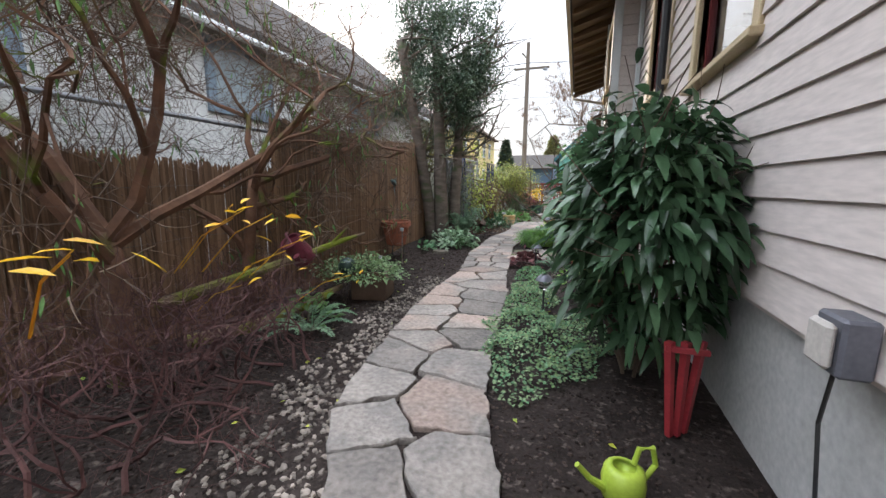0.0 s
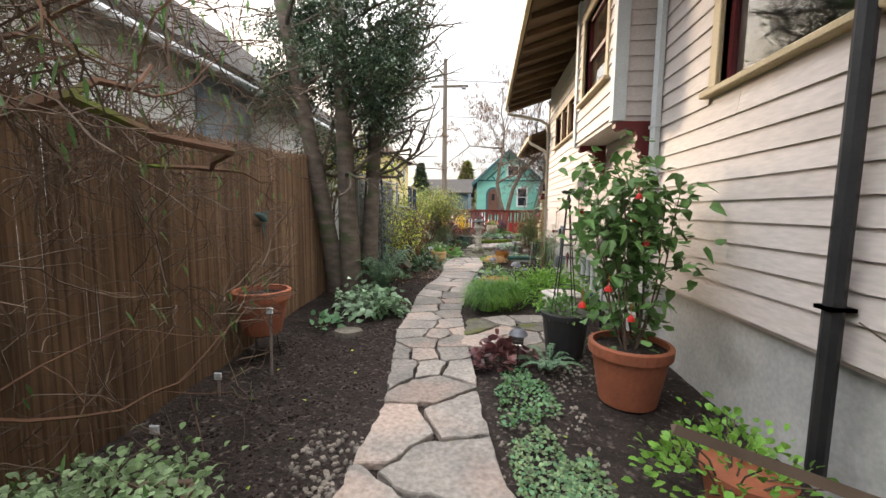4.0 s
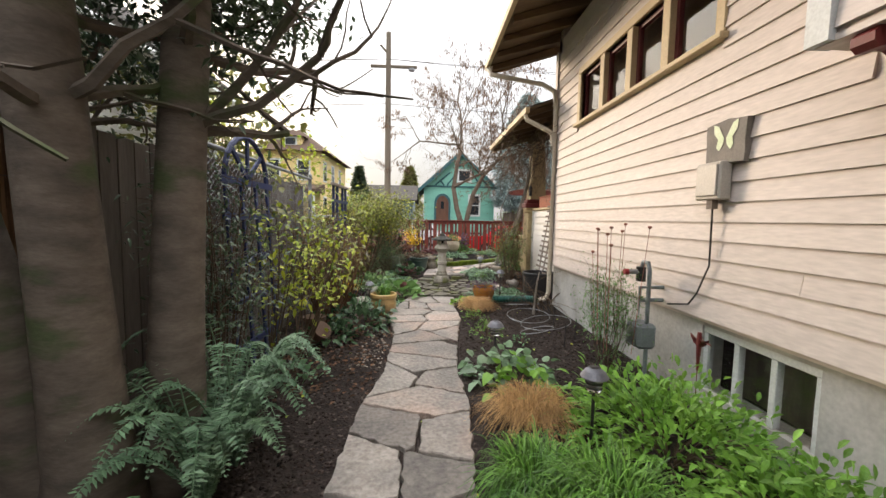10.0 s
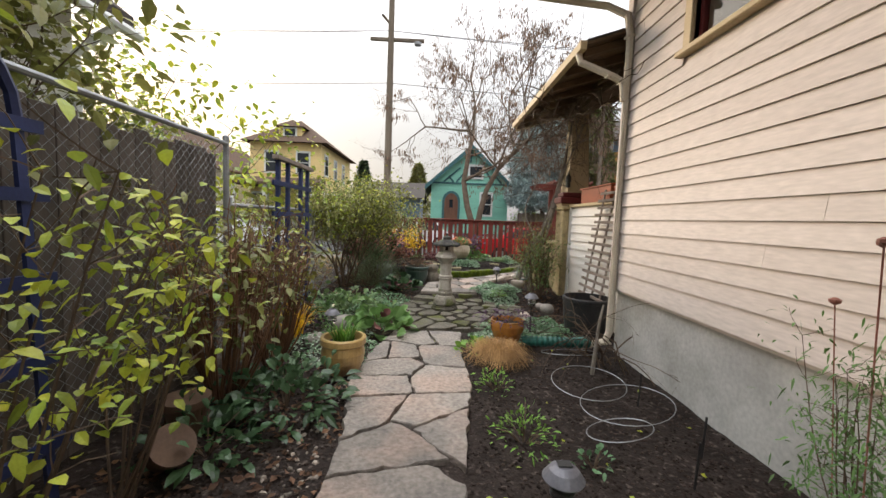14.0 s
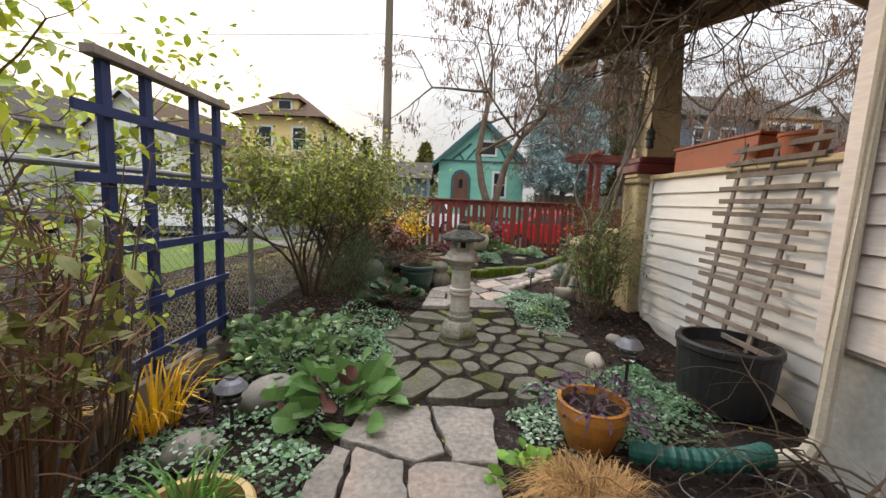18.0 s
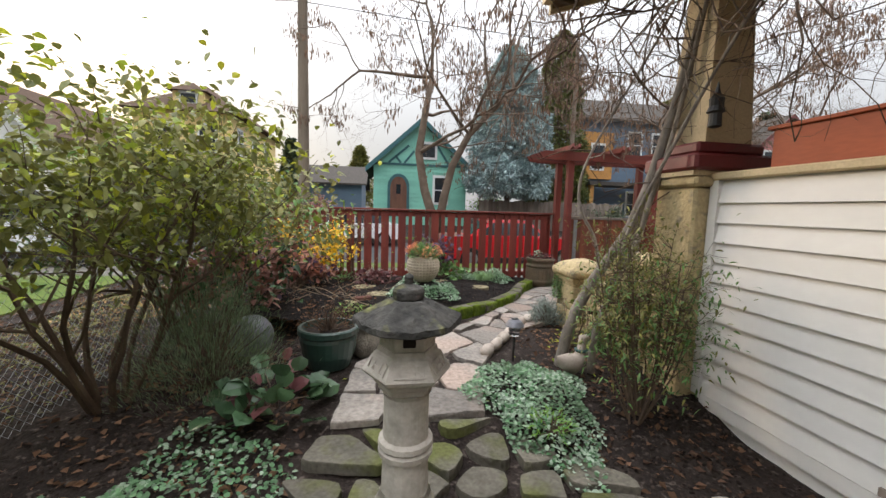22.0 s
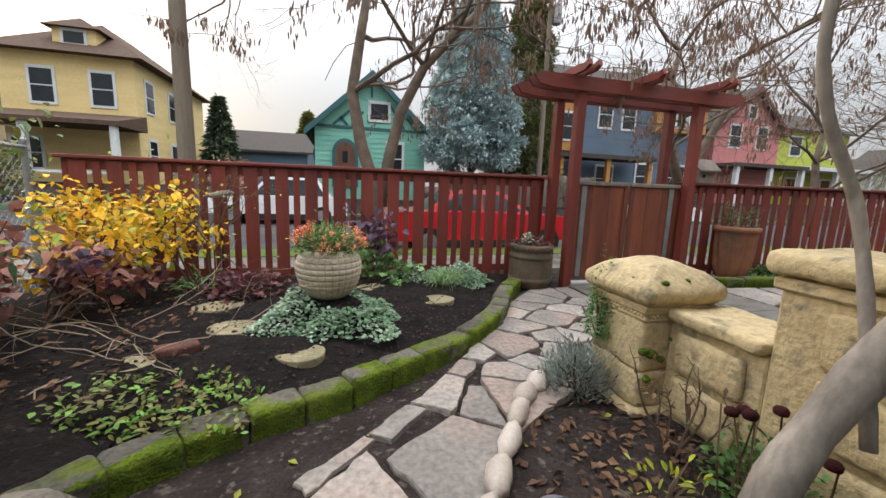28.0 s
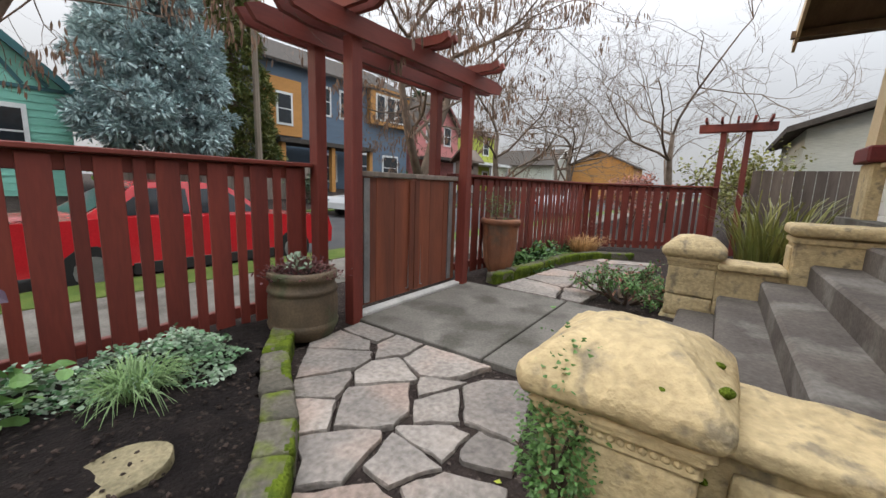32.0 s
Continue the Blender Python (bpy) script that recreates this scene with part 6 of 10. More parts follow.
# big dark shrub against the house at the start
r = np.random.default_rng(90)
t = thing("evergreen_shrub", "large drooping shrub with long dark green leaves against the house", "shrub", (0.28, 3.1, -0.13))
s = Soup()
tips = []
for k in range(16):
    a = r.uniform(0, 6.28)
    s2 = Soup()
    add_branch(s2, (0.06 * math.cos(a), 0.06 * math.sin(a), 0), (0.5 * math.cos(a), 0.5 * math.sin(a), 1.7), 1.0, 0.014, 2, r, tips, 0.4, 3, 0.2, 0.1, 5)
    part("stem", s2, TWIG, t)
n = 2900
pos, way = dome(n, 0.50, 0.62, 0.78, r, 0.5)
pos[:, 2] = pos[:, 2] * np.where(r.random(n) < 0.72, 1.0, -0.9) + 1.0
keep = pos[:, 0] < 0.37
pos, way = pos[keep], way[keep]
way = way * (1, 1, 0.4) + r.normal(0, 0.42, pos.shape) + np.array((0, 0, -0.15))
add_leaves(s, pos, way, 0.17, 0.055, r, "lance", 0.5, 0.22, 2)
part("leaves", s, DARKLEAF, t, smooth=True)
t = thing("red_wooden_stand", "red painted splayed wooden stand under the shrub", "plant stand", (0.42, 2.42, -0.13))
REDPAINT = material("red_paint", (0.30, 0.03, 0.035), (0.24, 0.025, 0.03), scale=5, rough=0.5, bump=0.1)
for x, e in ((-0.08, -0.03), (0.0, -0.01), (0.08, 0.03)):
    s = Soup()
    s.tube([(x * 0.5, e, 0.0), (x, e, 0.52)], (0.02, 0.026), 4)
    part("slat", s, REDPAINT, t)
part("crossbar", bevelbox((-0.1, -0.05, 0.47), (0.1, -0.03, 0.50), 0.003), REDPAINT, t)
cover("creeping_plant", (-0.36, 3.5), 0.6, 0.88, 0.19, 3990, 0.03, 0.024, CREEPER, "pale green creeping plant beside the path", 101, mat2=SILVERDARK)
cover("creeping_plant", (-0.62, 4.75), 0.28, 0.75, 0.15, 2000, 0.032, 0.024, CREEPER, "grey-green creeping plant beside the path", 102, mat2=SILVERDARK)
cover("creeping_plant", (-0.72, 6.05), 0.22, 0.5, 0.12, 800, 0.035, 0.024, SILVERDARK, "grey-green creeping plant beside the path", 103, mat2=MIDLEAF)


def solar_light(at, h=0.34, cap=0.085, col=None, label="grey solar path light on a stake"):
    t = thing("solar_light", label, "garden light", at, "solar lights")
    s = Soup()
    s.tube([(0, 0, -0.05), (0, 0, h - 0.12)], 0.011, 8)
    part("stake", s, DARKMETAL, t)
    s = Soup()
    s.lathe([(0.035, h - 0.12), (0.048, h - 0.115), (0.052, h - 0.02), (0.045, h - 0.015)], 14)
    part("lens", s, GLASS, t, "clear ribbed lens")
    for k in range(3):
        s = Soup()
        z = h - 0.10 + 0.032 * k
        s.lathe([(0.04, z), (0.056, z + 0.002), (0.056, z + 0.008), (0.04, z + 0.01)], 14)
        part("louvre", s, col or DARKMETAL, t)
    s = Soup()
    s.lathe([(0.02, h - 0.02), (cap, h - 0.028), (cap + 0.006, h - 0.02), (cap * 0.75, h + 0.018), (cap * 0.45, h + 0.036), (0.005, h + 0.04)], 20)
    part("cap", s, col or MATS["grey_cap"], t)
    part("solar_cell", boxes(((-0.03, -0.022, h + 0.041), (0.03, 0.022, h + 0.045))), BLACKPLASTIC, t)
    return t


material("grey_cap", (0.16, 0.16, 0.18), (0.13, 0.13, 0.145), scale=6, rough=0.45, bump=0.05, metal=0.3)
for q, h in (((-0.42, 4.3, -0.13), 0.36), ((-0.72, 6.62, -0.13), 0.34), ((-0.5, 9.75, -0.13), 0.55), ((-0.85, 11.4, -0.13), 0.42), ((-0.14, 14.8, -0.1), 0.5), ((-2.62, 14.38, -0.13), 0.34), ((-0.1, 17.88, 0.0), 0.36)):
    solar_light(q, h)

t = thing("watering_can", "small lime green plastic watering can on the mulch", "watering can", (0.10, 1.86, -0.13), rz=25)
LIMEPLASTIC = material("lime_plastic", (0.36, 0.46, 0.05), (0.30, 0.40, 0.04), scale=5, rough=0.4, bump=0.03)
s = Soup()
s.lathe([(0.01, 0.0), (0.075, 0.0), (0.085, 0.01), (0.09, 0.08), (0.08, 0.13), (0.05, 0.15), (0.045, 0.14), (0.07, 0.12)], 20)
part("body", s, LIMEPLASTIC, t, smooth=True)
s = Soup()
s.tube([(-0.08, 0, 0.05), (-0.15, 0, 0.10), (-0.21, 0, 0.17)], (0.02, 0.014, 0.012), 8)
part("spout", s, LIMEPLASTIC, t)
s = Soup()
s.tube([(0.04, 0, 0.15), (0.06, 0, 0.22), (0.12, 0, 0.22), (0.14, 0, 0.14), (0.085, 0, 0.06)], 0.012, 8)
part("handle", s, LIMEPLASTIC, t)
t = thing("metal_tuteur", "black wrought-iron plant tower with a bird finial in a pot", "plant support", (-0.24, 6.98, 0.27))
t.scale = (1, 1, 0.89)
for a in (0.4, 1.97, 3.54, 5.11):
    s = Soup()
    u = np.linspace(0, 1, 8)
    s.tube(np.stack([(0.16 - 0.142 * u ** 0.8) * math.cos(a) * np.ones(8), (0.16 - 0.142 * u ** 0.8) * math.sin(a), 1.26 * u], -1), 0.006, 5)
    part("rod", s, DARKMETAL, t)
for z, w in ((0.35, 0.122), (0.68, 0.085), (1.0, 0.048)):
    s = Soup()
    aa = np.linspace(0, 2 * math.pi, 16)
    s.tube(np.stack([w * np.cos(aa), w * np.sin(aa), np.full(16, z)], -1), 0.005, 4)
    part("ring", s, DARKMETAL, t)
s = Soup()
s.lathe([(0.02, 1.22), (0.035, 1.25), (0.012, 1.28), (0.026, 1.31), (0.014, 1.36), (0.008, 1.39)], 10)
s.tube([(-0.075, 0, 1.412), (-0.05, 0, 1.41), (0.0, 0, 1.40), (0.04, 0, 1.405), (0.09, 0, 1.425)], (0.003, 0.02, 0.024, 0.016, 0.006), 8)
part("finial", s, DARKMETAL, t)
t = thing("goose_statue", "weathered brown goose statue beside the creeping plant", "statue", (0.02, 4.12, -0.13))
s = Soup()
s.tube([(0.02, 0.20, 0.20), (0, 0.12, 0.17), (0, 0.0, 0.15), (0, -0.12, 0.16), (0, -0.17, 0.22), (0, -0.19, 0.31), (0, -0.21, 0.37), (0, -0.26, 0.37), (0, -0.30, 0.355)], (0.01, 0.07, 0.10, 0.075, 0.045, 0.034, 0.036, 0.02, 0.006), 12)
s.lathe([(0.06, 0.0), (0.07, 0.01), (0.05, 0.06), (0.04, 0.1)], 12)
part("figure", s, BROWNPOT, t, smooth=True)
t = pot("herb_pot", (0.2, 4.9, -0.13), [(0.13, 0), (0.14, 0.01), (0.18, 0.22), (0.19, 0.23), (0.19, 0.26)], TERRACOTTA, "small terracotta pot of bright green leaves")
mound("parsley", (0.1, 4.85, 0.05), 0.36, 0.36, 0.3, 420, 0.055, 0.035, LIMELEAF, "bright green celery-like herb in a pot", seed=111, droop=0.3)
pot("terracotta_pot", (0.08, 6.08, -0.13), [(0.2, 0), (0.21, 0.01), (0.275, 0.38), (0.30, 0.385), (0.305, 0.46), (0.295, 0.47)], TERRACOTTA, "large terracotta pot planted with a tall flowering shrub")
ab = stemmed("flowering_maple", (0.08, 6.08, 0.28), 15, 1.38, 0.45, 0.095, 0.082, 900, MIDLEAF, "tall potted shrub with lobed green leaves and red hanging flowers", 112, "heart", start=0.1, lean=(-0.08, 0.3), radius=0.009, scatter=0.09)
r = np.random.default_rng(113)
for k in range(7):
    s = Soup()
    q = (r.uniform(-0.5, 0.3), r.uniform(-0.4, 0.4), r.uniform(0.3, 1.2))
    s.tube([(q[0], q[1], q[2] + 0.08), (q[0], q[1], q[2])], 0.002, 3)
    s.lathe([(0.004, 0.0), (0.022, -0.02), (0.028, -0.045), (0.01, -0.05)], 8, q)
    part("flower", s, REDFLOWER, ab, "red bell flower")
mound("heuchera", (-0.88, 6.72, -0.13), 0.26, 0.26, 0.22, 110, 0.085, 0.09, BURGUNDY, "burgundy ruffled-leaf coral bells", seed=121, shape="round", droop=0.3)
fern("fern", (-0.45, 6.55, -0.13), 0.3, 12, FERNLEAF, "small fern between pots", 122, 0.5)
pot("black_plastic_pot", (-0.22, 7.0, -0.13), [(0.17, 0), (0.18, 0.01), (0.225, 0.40), (0.243, 0.405), (0.243, 0.45), (0.233, 0.455)], BLACKPLASTIC, "black plastic nursery pot")
mound("potted_plant", (-0.26, 6.98, 0.27), 0.17, 0.17, 0.2, 130, 0.085, 0.045, MIDLEAF, "green leafy plant in a black pot", seed=123)
bin_ = thing("compost_bin", "beige plastic lidded bucket by the foundation", "bin", (-0.02, 8.12, -0.13), rz=12)
s = bevelbox((-0.19, -0.16, 0), (0.19, 0.16, 0.37), 0.03)
part("body", s, BEIGEPLASTIC, bin_)
part("lid", bevelbox((-0.23, -0.2, 0.372), (0.23, 0.2, 0.418), 0.02), BEIGEPLASTIC, bin_)
part("lid_panel", bevelbox((-0.17, -0.14, 0.419), (0.17, 0.14, 0.436), 0.012), BEIGEPLASTIC, bin_)
part("rim", bevelbox((-0.21, -0.18, 0.29), (0.21, 0.18, 0.325), 0.006), BEIGEPLASTIC, bin_)
s = Soup()
s.tube([(-0.18, -0.165, 0.28), (-0.1, -0.21, 0.2), (0.1, -0.21, 0.2), (0.18, -0.165, 0.28)], 0.005, 5)
part("handle", s, STEEL, bin_, "wire handle")
t = thing("bell_lamp", "dark brown bell-shaped garden lamp beside the bucket", "garden light", (0.42, 7.98, -0.13))
s = Soup()
s.lathe([(0.03, 1.04), (0.045, 1.04), (0.085, 0.92), (0.092, 0.91), (0.08, 0.92)], 16)
part("shade", s, BROWNPOT, t)
s = Soup()
s.tube([(0, 0, 0), (0.01, 0, 1.02)], 0.012, 7)
part("stake", s, STEEL, t)
t = thing("hose_nozzle", "blue and yellow hose nozzle with black hose by the foundation", "hose", (0.37, 7.88, -0.13))
s = Soup()
s.tube([(0.05, 0.1, 0.02), (0.04, 0.05, 0.2), (0.0, 0.0, 0.36), (-0.04, -0.04, 0.42)], 0.014, 7)
part("hose", s, BLACKPLASTIC, t)
s = Soup()
s.tube([(-0.04, -0.04, 0.42), (-0.12, -0.06, 0.46), (-0.2, -0.07, 0.45)], (0.022, 0.026, 0.014), 8)
part("nozzle", s, BLUEWOOD, t, "blue nozzle")
for (gx_, gy_), gr, gh_, gs in (((-0.98, 8.72), 0.36, 0.36, 131), ((-0.72, 9.0), 0.34, 0.40, 137), ((-1.02, 9.2), 0.32, 0.34, 138)):
    fountain("ornamental_grass", (gx_, gy_, -0.13), gr, gh_, 900, GRASSLEAF, "bright green clump of soft arching grass spilling to the path", gs)
mound("phlox", (0.0, 9.7, -0.13), 0.58, 0.85, 0.46, 2300, 0.11, 0.044, LIMELEAF, "dense mass of fresh green lance leaves below the house wall", seed=132, shape="lance", droop=0.45, stems=40)
mound("phlox", (0.2, 8.95, -0.13), 0.42, 0.4, 0.38, 900, 0.11, 0.044, LIMELEAF, "dense fresh green leaves by the foundation", seed=133, shape="lance", droop=0.45, stems=20)
tuft("brown_grass", (-0.8, 10.15, -0.13), 0.34, 0.22, 900, STRAW, "dry tan grass tuft beside the path", 134, 0.006, lean=0.5, mop=True)
mound("brunnera", (-0.8, 11.0, -0.13), 0.42, 0.34, 0.26, 110, 0.115, 0.10, PALELEAF, "pale silvery heart-leaved perennial beside the path", seed=135, shape="heart", droop=0.45, upright=0.2)
mound("brunnera", (-0.7, 10.75, -0.13), 0.32, 0.3, 0.22, 60, 0.115, 0.10, LIMELEAF, "green heart-leaved perennial beside the path", seed=136, shape="heart", droop=0.45, upright=0.2)

# tall seed heads and leafy stems by the meter
t = stemmed("tall_seed_stems", (0.25, 11.1, -0.13), 26, 1.0, 0.32, 0.042, 0.013, 2600, MIDLEAF, "airy green stems by the gas meter", 141, "lance", start=0.05, scatter=0.06, radius=0.004)
r = np.random.default_rng(142)
for k in range(9):
    s = Soup()
    x, y, h = r.uniform(-0.25, 0.2), r.uniform(-0.45, 0.3), r.uniform(1.2, 1.55)
    s.tube([(x * 0.7, y * 0.7, 0.3), (x, y, h)], 0.003, 4)
    s.lathe([(0.004, h - 0.01), (0.018, h), (0.02, h + 0.012), (0.006, h + 0.02)], 8, (x, y, 0))
    part("seed_head", s, RUST, t, "dark red-brown seed head")

# ---- fittings on the house wall ----
vent = thing("dryer_vent_hood", "black sheet-metal vent hood on the siding", "vent", (WX - 0.03, 8.76, 0.80))
s = Soup()
v = [(0, -0.09, 0.17), (0, 0.09, 0.17), (0, 0.09, 0.0), (0, -0.09, 0.0), (-0.04, -0.09, 0.17), (-0.04, 0.09, 0.17), (-0.14, 0.09, 0.03), (-0.14, -0.09, 0.03), (-0.125, 0.09, 0.0), (-0.125, -0.09, 0.0)]
s.add(v, [(0, 1, 5, 4), (4, 5, 6, 7), (7, 6, 8, 9), (0, 4, 7, 9, 3), (1, 2, 8, 6, 5)])
part("hood", s, BLACKPLASTIC, vent)
part("flange", bevelbox((-0.004, -0.10, -0.015), (0.01, 0.10, 0.185), 0.003), BLACKPLASTIC, vent)
plq = thing("butterfly_plaque", "grey slate plaque with a pale green butterfly", "plaque", (WX - 0.03, 10.22, 1.90))
s, _ = slab([Vector(p) for p in ((-0.19, -0.165), (0.19, -0.15), (0.2, 0.155), (-0.02, 0.175), (-0.2, 0.15))], random.Random(6), 0, 0.03, 0.006)
s.v = [np.stack([-q[:, 2], q[:, 0], q[:, 1] + 0.165], -1) for q in s.v]
part("slate", s, GREYSTONE, plq)
LIMEPAINT = material("pale_green_enamel", (0.50, 0.62, 0.36), (0.62, 0.68, 0.50), scale=9, rough=0.5, bump=0.02)
s = Soup()
for sg in (-1, 1):
    wing = [(0.01, 0.0), (0.07, 0.10), (0.12, 0.12), (0.115, 0.05), (0.07, 0.0), (0.085, -0.06), (0.055, -0.09), (0.02, -0.05)]
    s.add([(-0.034, sg * a, 0.165 + b) for a, b in wing], [tuple(range(8))])
part("butterfly", s, LIMEPAINT, plq, "pale green butterfly inlay")
box_ = thing("meter_box", "grey-beige electrical box with a cable below the plaque", "electrical box", (WX - 0.02, 10.30, 1.58))
part("body", bevelbox((-0.10, -0.13, 0.02), (0.0, 0.13, 0.31), 0.012), BEIGEPLASTIC, box_)
part("cover", bevelbox((-0.115, -0.11, 0.05), (-0.101, 0.11, 0.29), 0.006), BEIGEPLASTIC, box_)
part("conduit_stub", boxes(((-0.08, -0.04, -0.05), (-0.03, 0.02, 0.02))), GREYWOOD, box_)
s = Soup()
s.tube([(-0.05, -0.01, -0.05), (-0.035, 0.0, -0.5), (-0.035, 0.12, -0.75), (-0.03, 0.22, -0.86), (-0.03, 0.5, -0.92)], 0.008, 5)
part("cable", s, DARKMETAL, box_, "thin black cable")
gb = thing("wall_outlet_box", "grey weatherproof outlet box with a hanging cord", "electrical box", (WX - 0.025, 1.66, 0.62))
part("body", bevelbox((-0.09, -0.07, 0.0), (0.0, 0.07, 0.18), 0.01), MATS["grey_cap"], gb)
part("cover", bevelbox((-0.12, -0.055, 0.02), (-0.091, 0.055, 0.16), 0.012), BEIGEPLASTIC, gb)
s = Soup()
s.tube([(-0.06, 0, 0.0), (-0.05, 0.05, -0.2), (-0.05, 0.0, -0.45), (-0.05, 0.03, -0.7)], 0.007, 5)
part("cord", s, DARKMETAL, gb)
PIPE = material("grey_gas_pipe", (0.22, 0.25, 0.26), (0.17, 0.19, 0.20), scale=5, rough=0.5, bump=0.1, metal=0.2)
gm = thing("gas_meter", "grey gas meter with pipes and a red valve cap", "gas meter", (0.46, 10.87, -0.13))
part("meter_body", bevelbox((-0.10, -0.12, 0.36), (0.08, 0.12, 0.60), 0.03), PIPE, gm)
s = Soup()
s.lathe([(0.05, -0.02), (0.085, -0.015), (0.085, 0.0), (0.05, 0.01)], 16)
s.v = [np.stack([-q[:, 2] - 0.10, q[:, 0], q[:, 1] + 0.48], -1) for q in s.v]
part("dial", s, STEEL, gm)
for pts, nm in (([(0, -0.08, -0.1), (0, -0.08, 0.36)], "pipe"), ([(0, -0.07, 0.6), (0, -0.07, 1.1), (0, -0.04, 1.17), (0, 0.04, 1.17), (0, 0.07, 1.1), (0, 0.07, 1.0)], "pipe"), ([(0, 0.07, 0.6), (0, 0.07, 0.92), (0.24, 0.07, 0.92)], "pipe"), ([(0, 0.05, 0.8), (0.24, 0.05, 0.8)], "pipe")):
    s = Soup()
    s.tube(pts, 0.02, 8)
    part(nm, s, PIPE, gm)
s = Soup()
s.tube([(0, 0.07, 1.12), (0, 0.07, 0.98)], (0.045, 0.045), 10)
part("regulator", s, DARKMETAL, gm)
s = Soup()
s.tube([(-0.02, 0.07, 1.07), (-0.13, 0.07, 1.07)], (0.024, 0.024), 10)
part("valve", s, STEEL, gm)
s = Soup()
s.tube([(-0.13, 0.07, 1.07), (-0.17, 0.07, 1.07)], (0.03, 0.028), 10)
part("valve_cap", s, REDPAINT, gm, "red cap")
df = thing("dragonfly_ornament", "dark red metal dragonfly on a stake", "ornament", (0.42, 10.05, -0.13))
s = Soup()
s.tube([(0, 0, 0), (0, 0, 0.72)], 0.004, 4)
s.tube([(0, 0, 0.45), (0, 0, 0.66), (0, 0, 0.74)], (0.008, 0.02, 0.015), 6)
part("body", s, RED_TRIM, df)
for sg in (-1, 1):
    for dz in (0.0, 0.07):
        s = Soup()
        add_leaves(s, [(0, 0, 0.62 + dz)], [(0, sg * 0.6, 0.55 - dz * 9)], 0.17, 0.055, np.random.default_rng(3), "oval", 0, 0.1, 1)
        part("wing", s, RED_TRIM, df)
bw = thing("window_5", "basement window with white frames and bare panes", "window", kind="structure")
for y in (9.45, 9.76, 10.08, 10.40):
    part("window_frame", bevelbox((WX + 0.06, y, 0.02), (WX + 0.12, y + 0.05, 0.56), 0.004), GREY_TRIM, bw)
part("window_frame", bevelbox((WX + 0.055, 9.45, 0.50), (WX + 0.125, 10.45, 0.56), 0.004), GREY_TRIM, bw)
p = part("pane", boxes(((WX + 0.085, 9.5, 0.03), (WX + 0.09, 10.4, 0.5))), GLASS, bw)
p.visible_shadow = False
part("window_well_back", boxes(((WX + 0.5, 9.3, -0.1), (WX + 0.55, 10.6, 0.6))), GREYWOOD, bw)

for nm, pts, mat, rad, lab in (("downspout", [(EX - 0.06, 14.9, 4.30), (EX - 0.02, 14.75, 4.12), (0.45, 14.42, 3.86), (0.62, 14.28, 3.70), (0.64, 14.22, 3.45), (0.64, 14.22, 0.12), (0.60, 14.24, 0.0), (0.42, 14.28, -0.06)], CREAM, 0.042, "cream painted downspout at the house corner"),
                              ("downspout", [(PX0 - 0.05, 14.5, 3.36), (PX0 - 0.03, 14.46, 3.24), (0.48, 14.3, 3.05), (0.6, 14.24, 2.96), (0.62, 14.23, 2.75)], CREAM, 0.04, "cream painted gutter elbow from the porch roof"),
                              ("downspout", [(0.61, 5.04, 4.3), (0.61, 5.04, 0.9), (0.61, 5.04, 0.0)], BLACKPLASTIC, 0.042, "black downspout pipe on the siding")):
    t = thing(nm, lab, "downspout")
    s = Soup()
    s.tube(pts, rad, 8)
    part("pipe", s, mat, t)
    for q in (pts[len(pts) // 2], pts[-2]):
        part("strap", boxes(((q[0] - rad - 0.008, q[1] - rad - 0.008, q[2] - 0.02), (q[0] + rad + 0.02, q[1] + rad + 0.008, q[2] + 0.0))), mat, t)

# fluted downspout on the wall before the bay
t = thing("downspout", "white corrugated square downspout on the siding", "downspout", (WX - 0.03, 7.27, 0.0))
for z0, z1 in ((-0.1, 1.5), (1.5, EAVE_Z - 0.05)):
    s = Soup()
    w = [(-0.055, 0.0), (-0.055, -0.05)] + [(-0.05 + 0.1 * k / 12, -0.058 if k % 2 else -0.048) for k in range(13)] + [(0.055, -0.05), (0.055, 0.0)]
    n = len(w)
    s.add([(b - 0.002, a, z) for z in (z0, z1) for a, b in w], [(i, (i + 1) % n, n + (i + 1) % n, n + i) for i in range(n)] + [tuple(range(n)), tuple(range(n, 2 * n))[::-1]])
    part("pipe", s, GREY_TRIM, t)
for z in (0.55, 1.5, 2.2):
    part("strap", boxes(((-0.064, -0.075, z - 0.015), (-0.001, 0.075, z + 0.015))), GREY_TRIM, t)

# ---- planting on the left beyond the tree ----
BROWNSTEM = material("warm_brown_stems", (0.19, 0.105, 0.062), (0.115, 0.065, 0.042), scale=6, rough=0.85, bump=0.2, vary=0.4, stretch=(1, 1, 0.3))
stemmed("rose_bush", (-2.95, 10.95, -0.13), 11, 1.75, 0.45, 0.06, 0.04, 430, YELLOWGREEN, "rambling bush with yellowing leaves over the blue trellis", 201, start=0.35, lean=(0.32, 0.0), scatter=0.11)
stemmed("tall_shrub", (-3.2, 10.22, -0.13), 22, 1.75, 0.34, 0.06, 0.026, 2200, HOLLY, "dense dark green shrub beside the blue trellis", 206, "lance", start=0.08, scatter=0.13, lean=(0.05, 0.0))
stemmed("rose_bush", (-3.0, 11.7, -0.13), 9, 1.5, 0.45, 0.065, 0.045, 260, YELLOWGREEN, "rambling bush with yellow-green leaves", 202, start=0.5, lean=(0.1, 0.1), scatter=0.10)
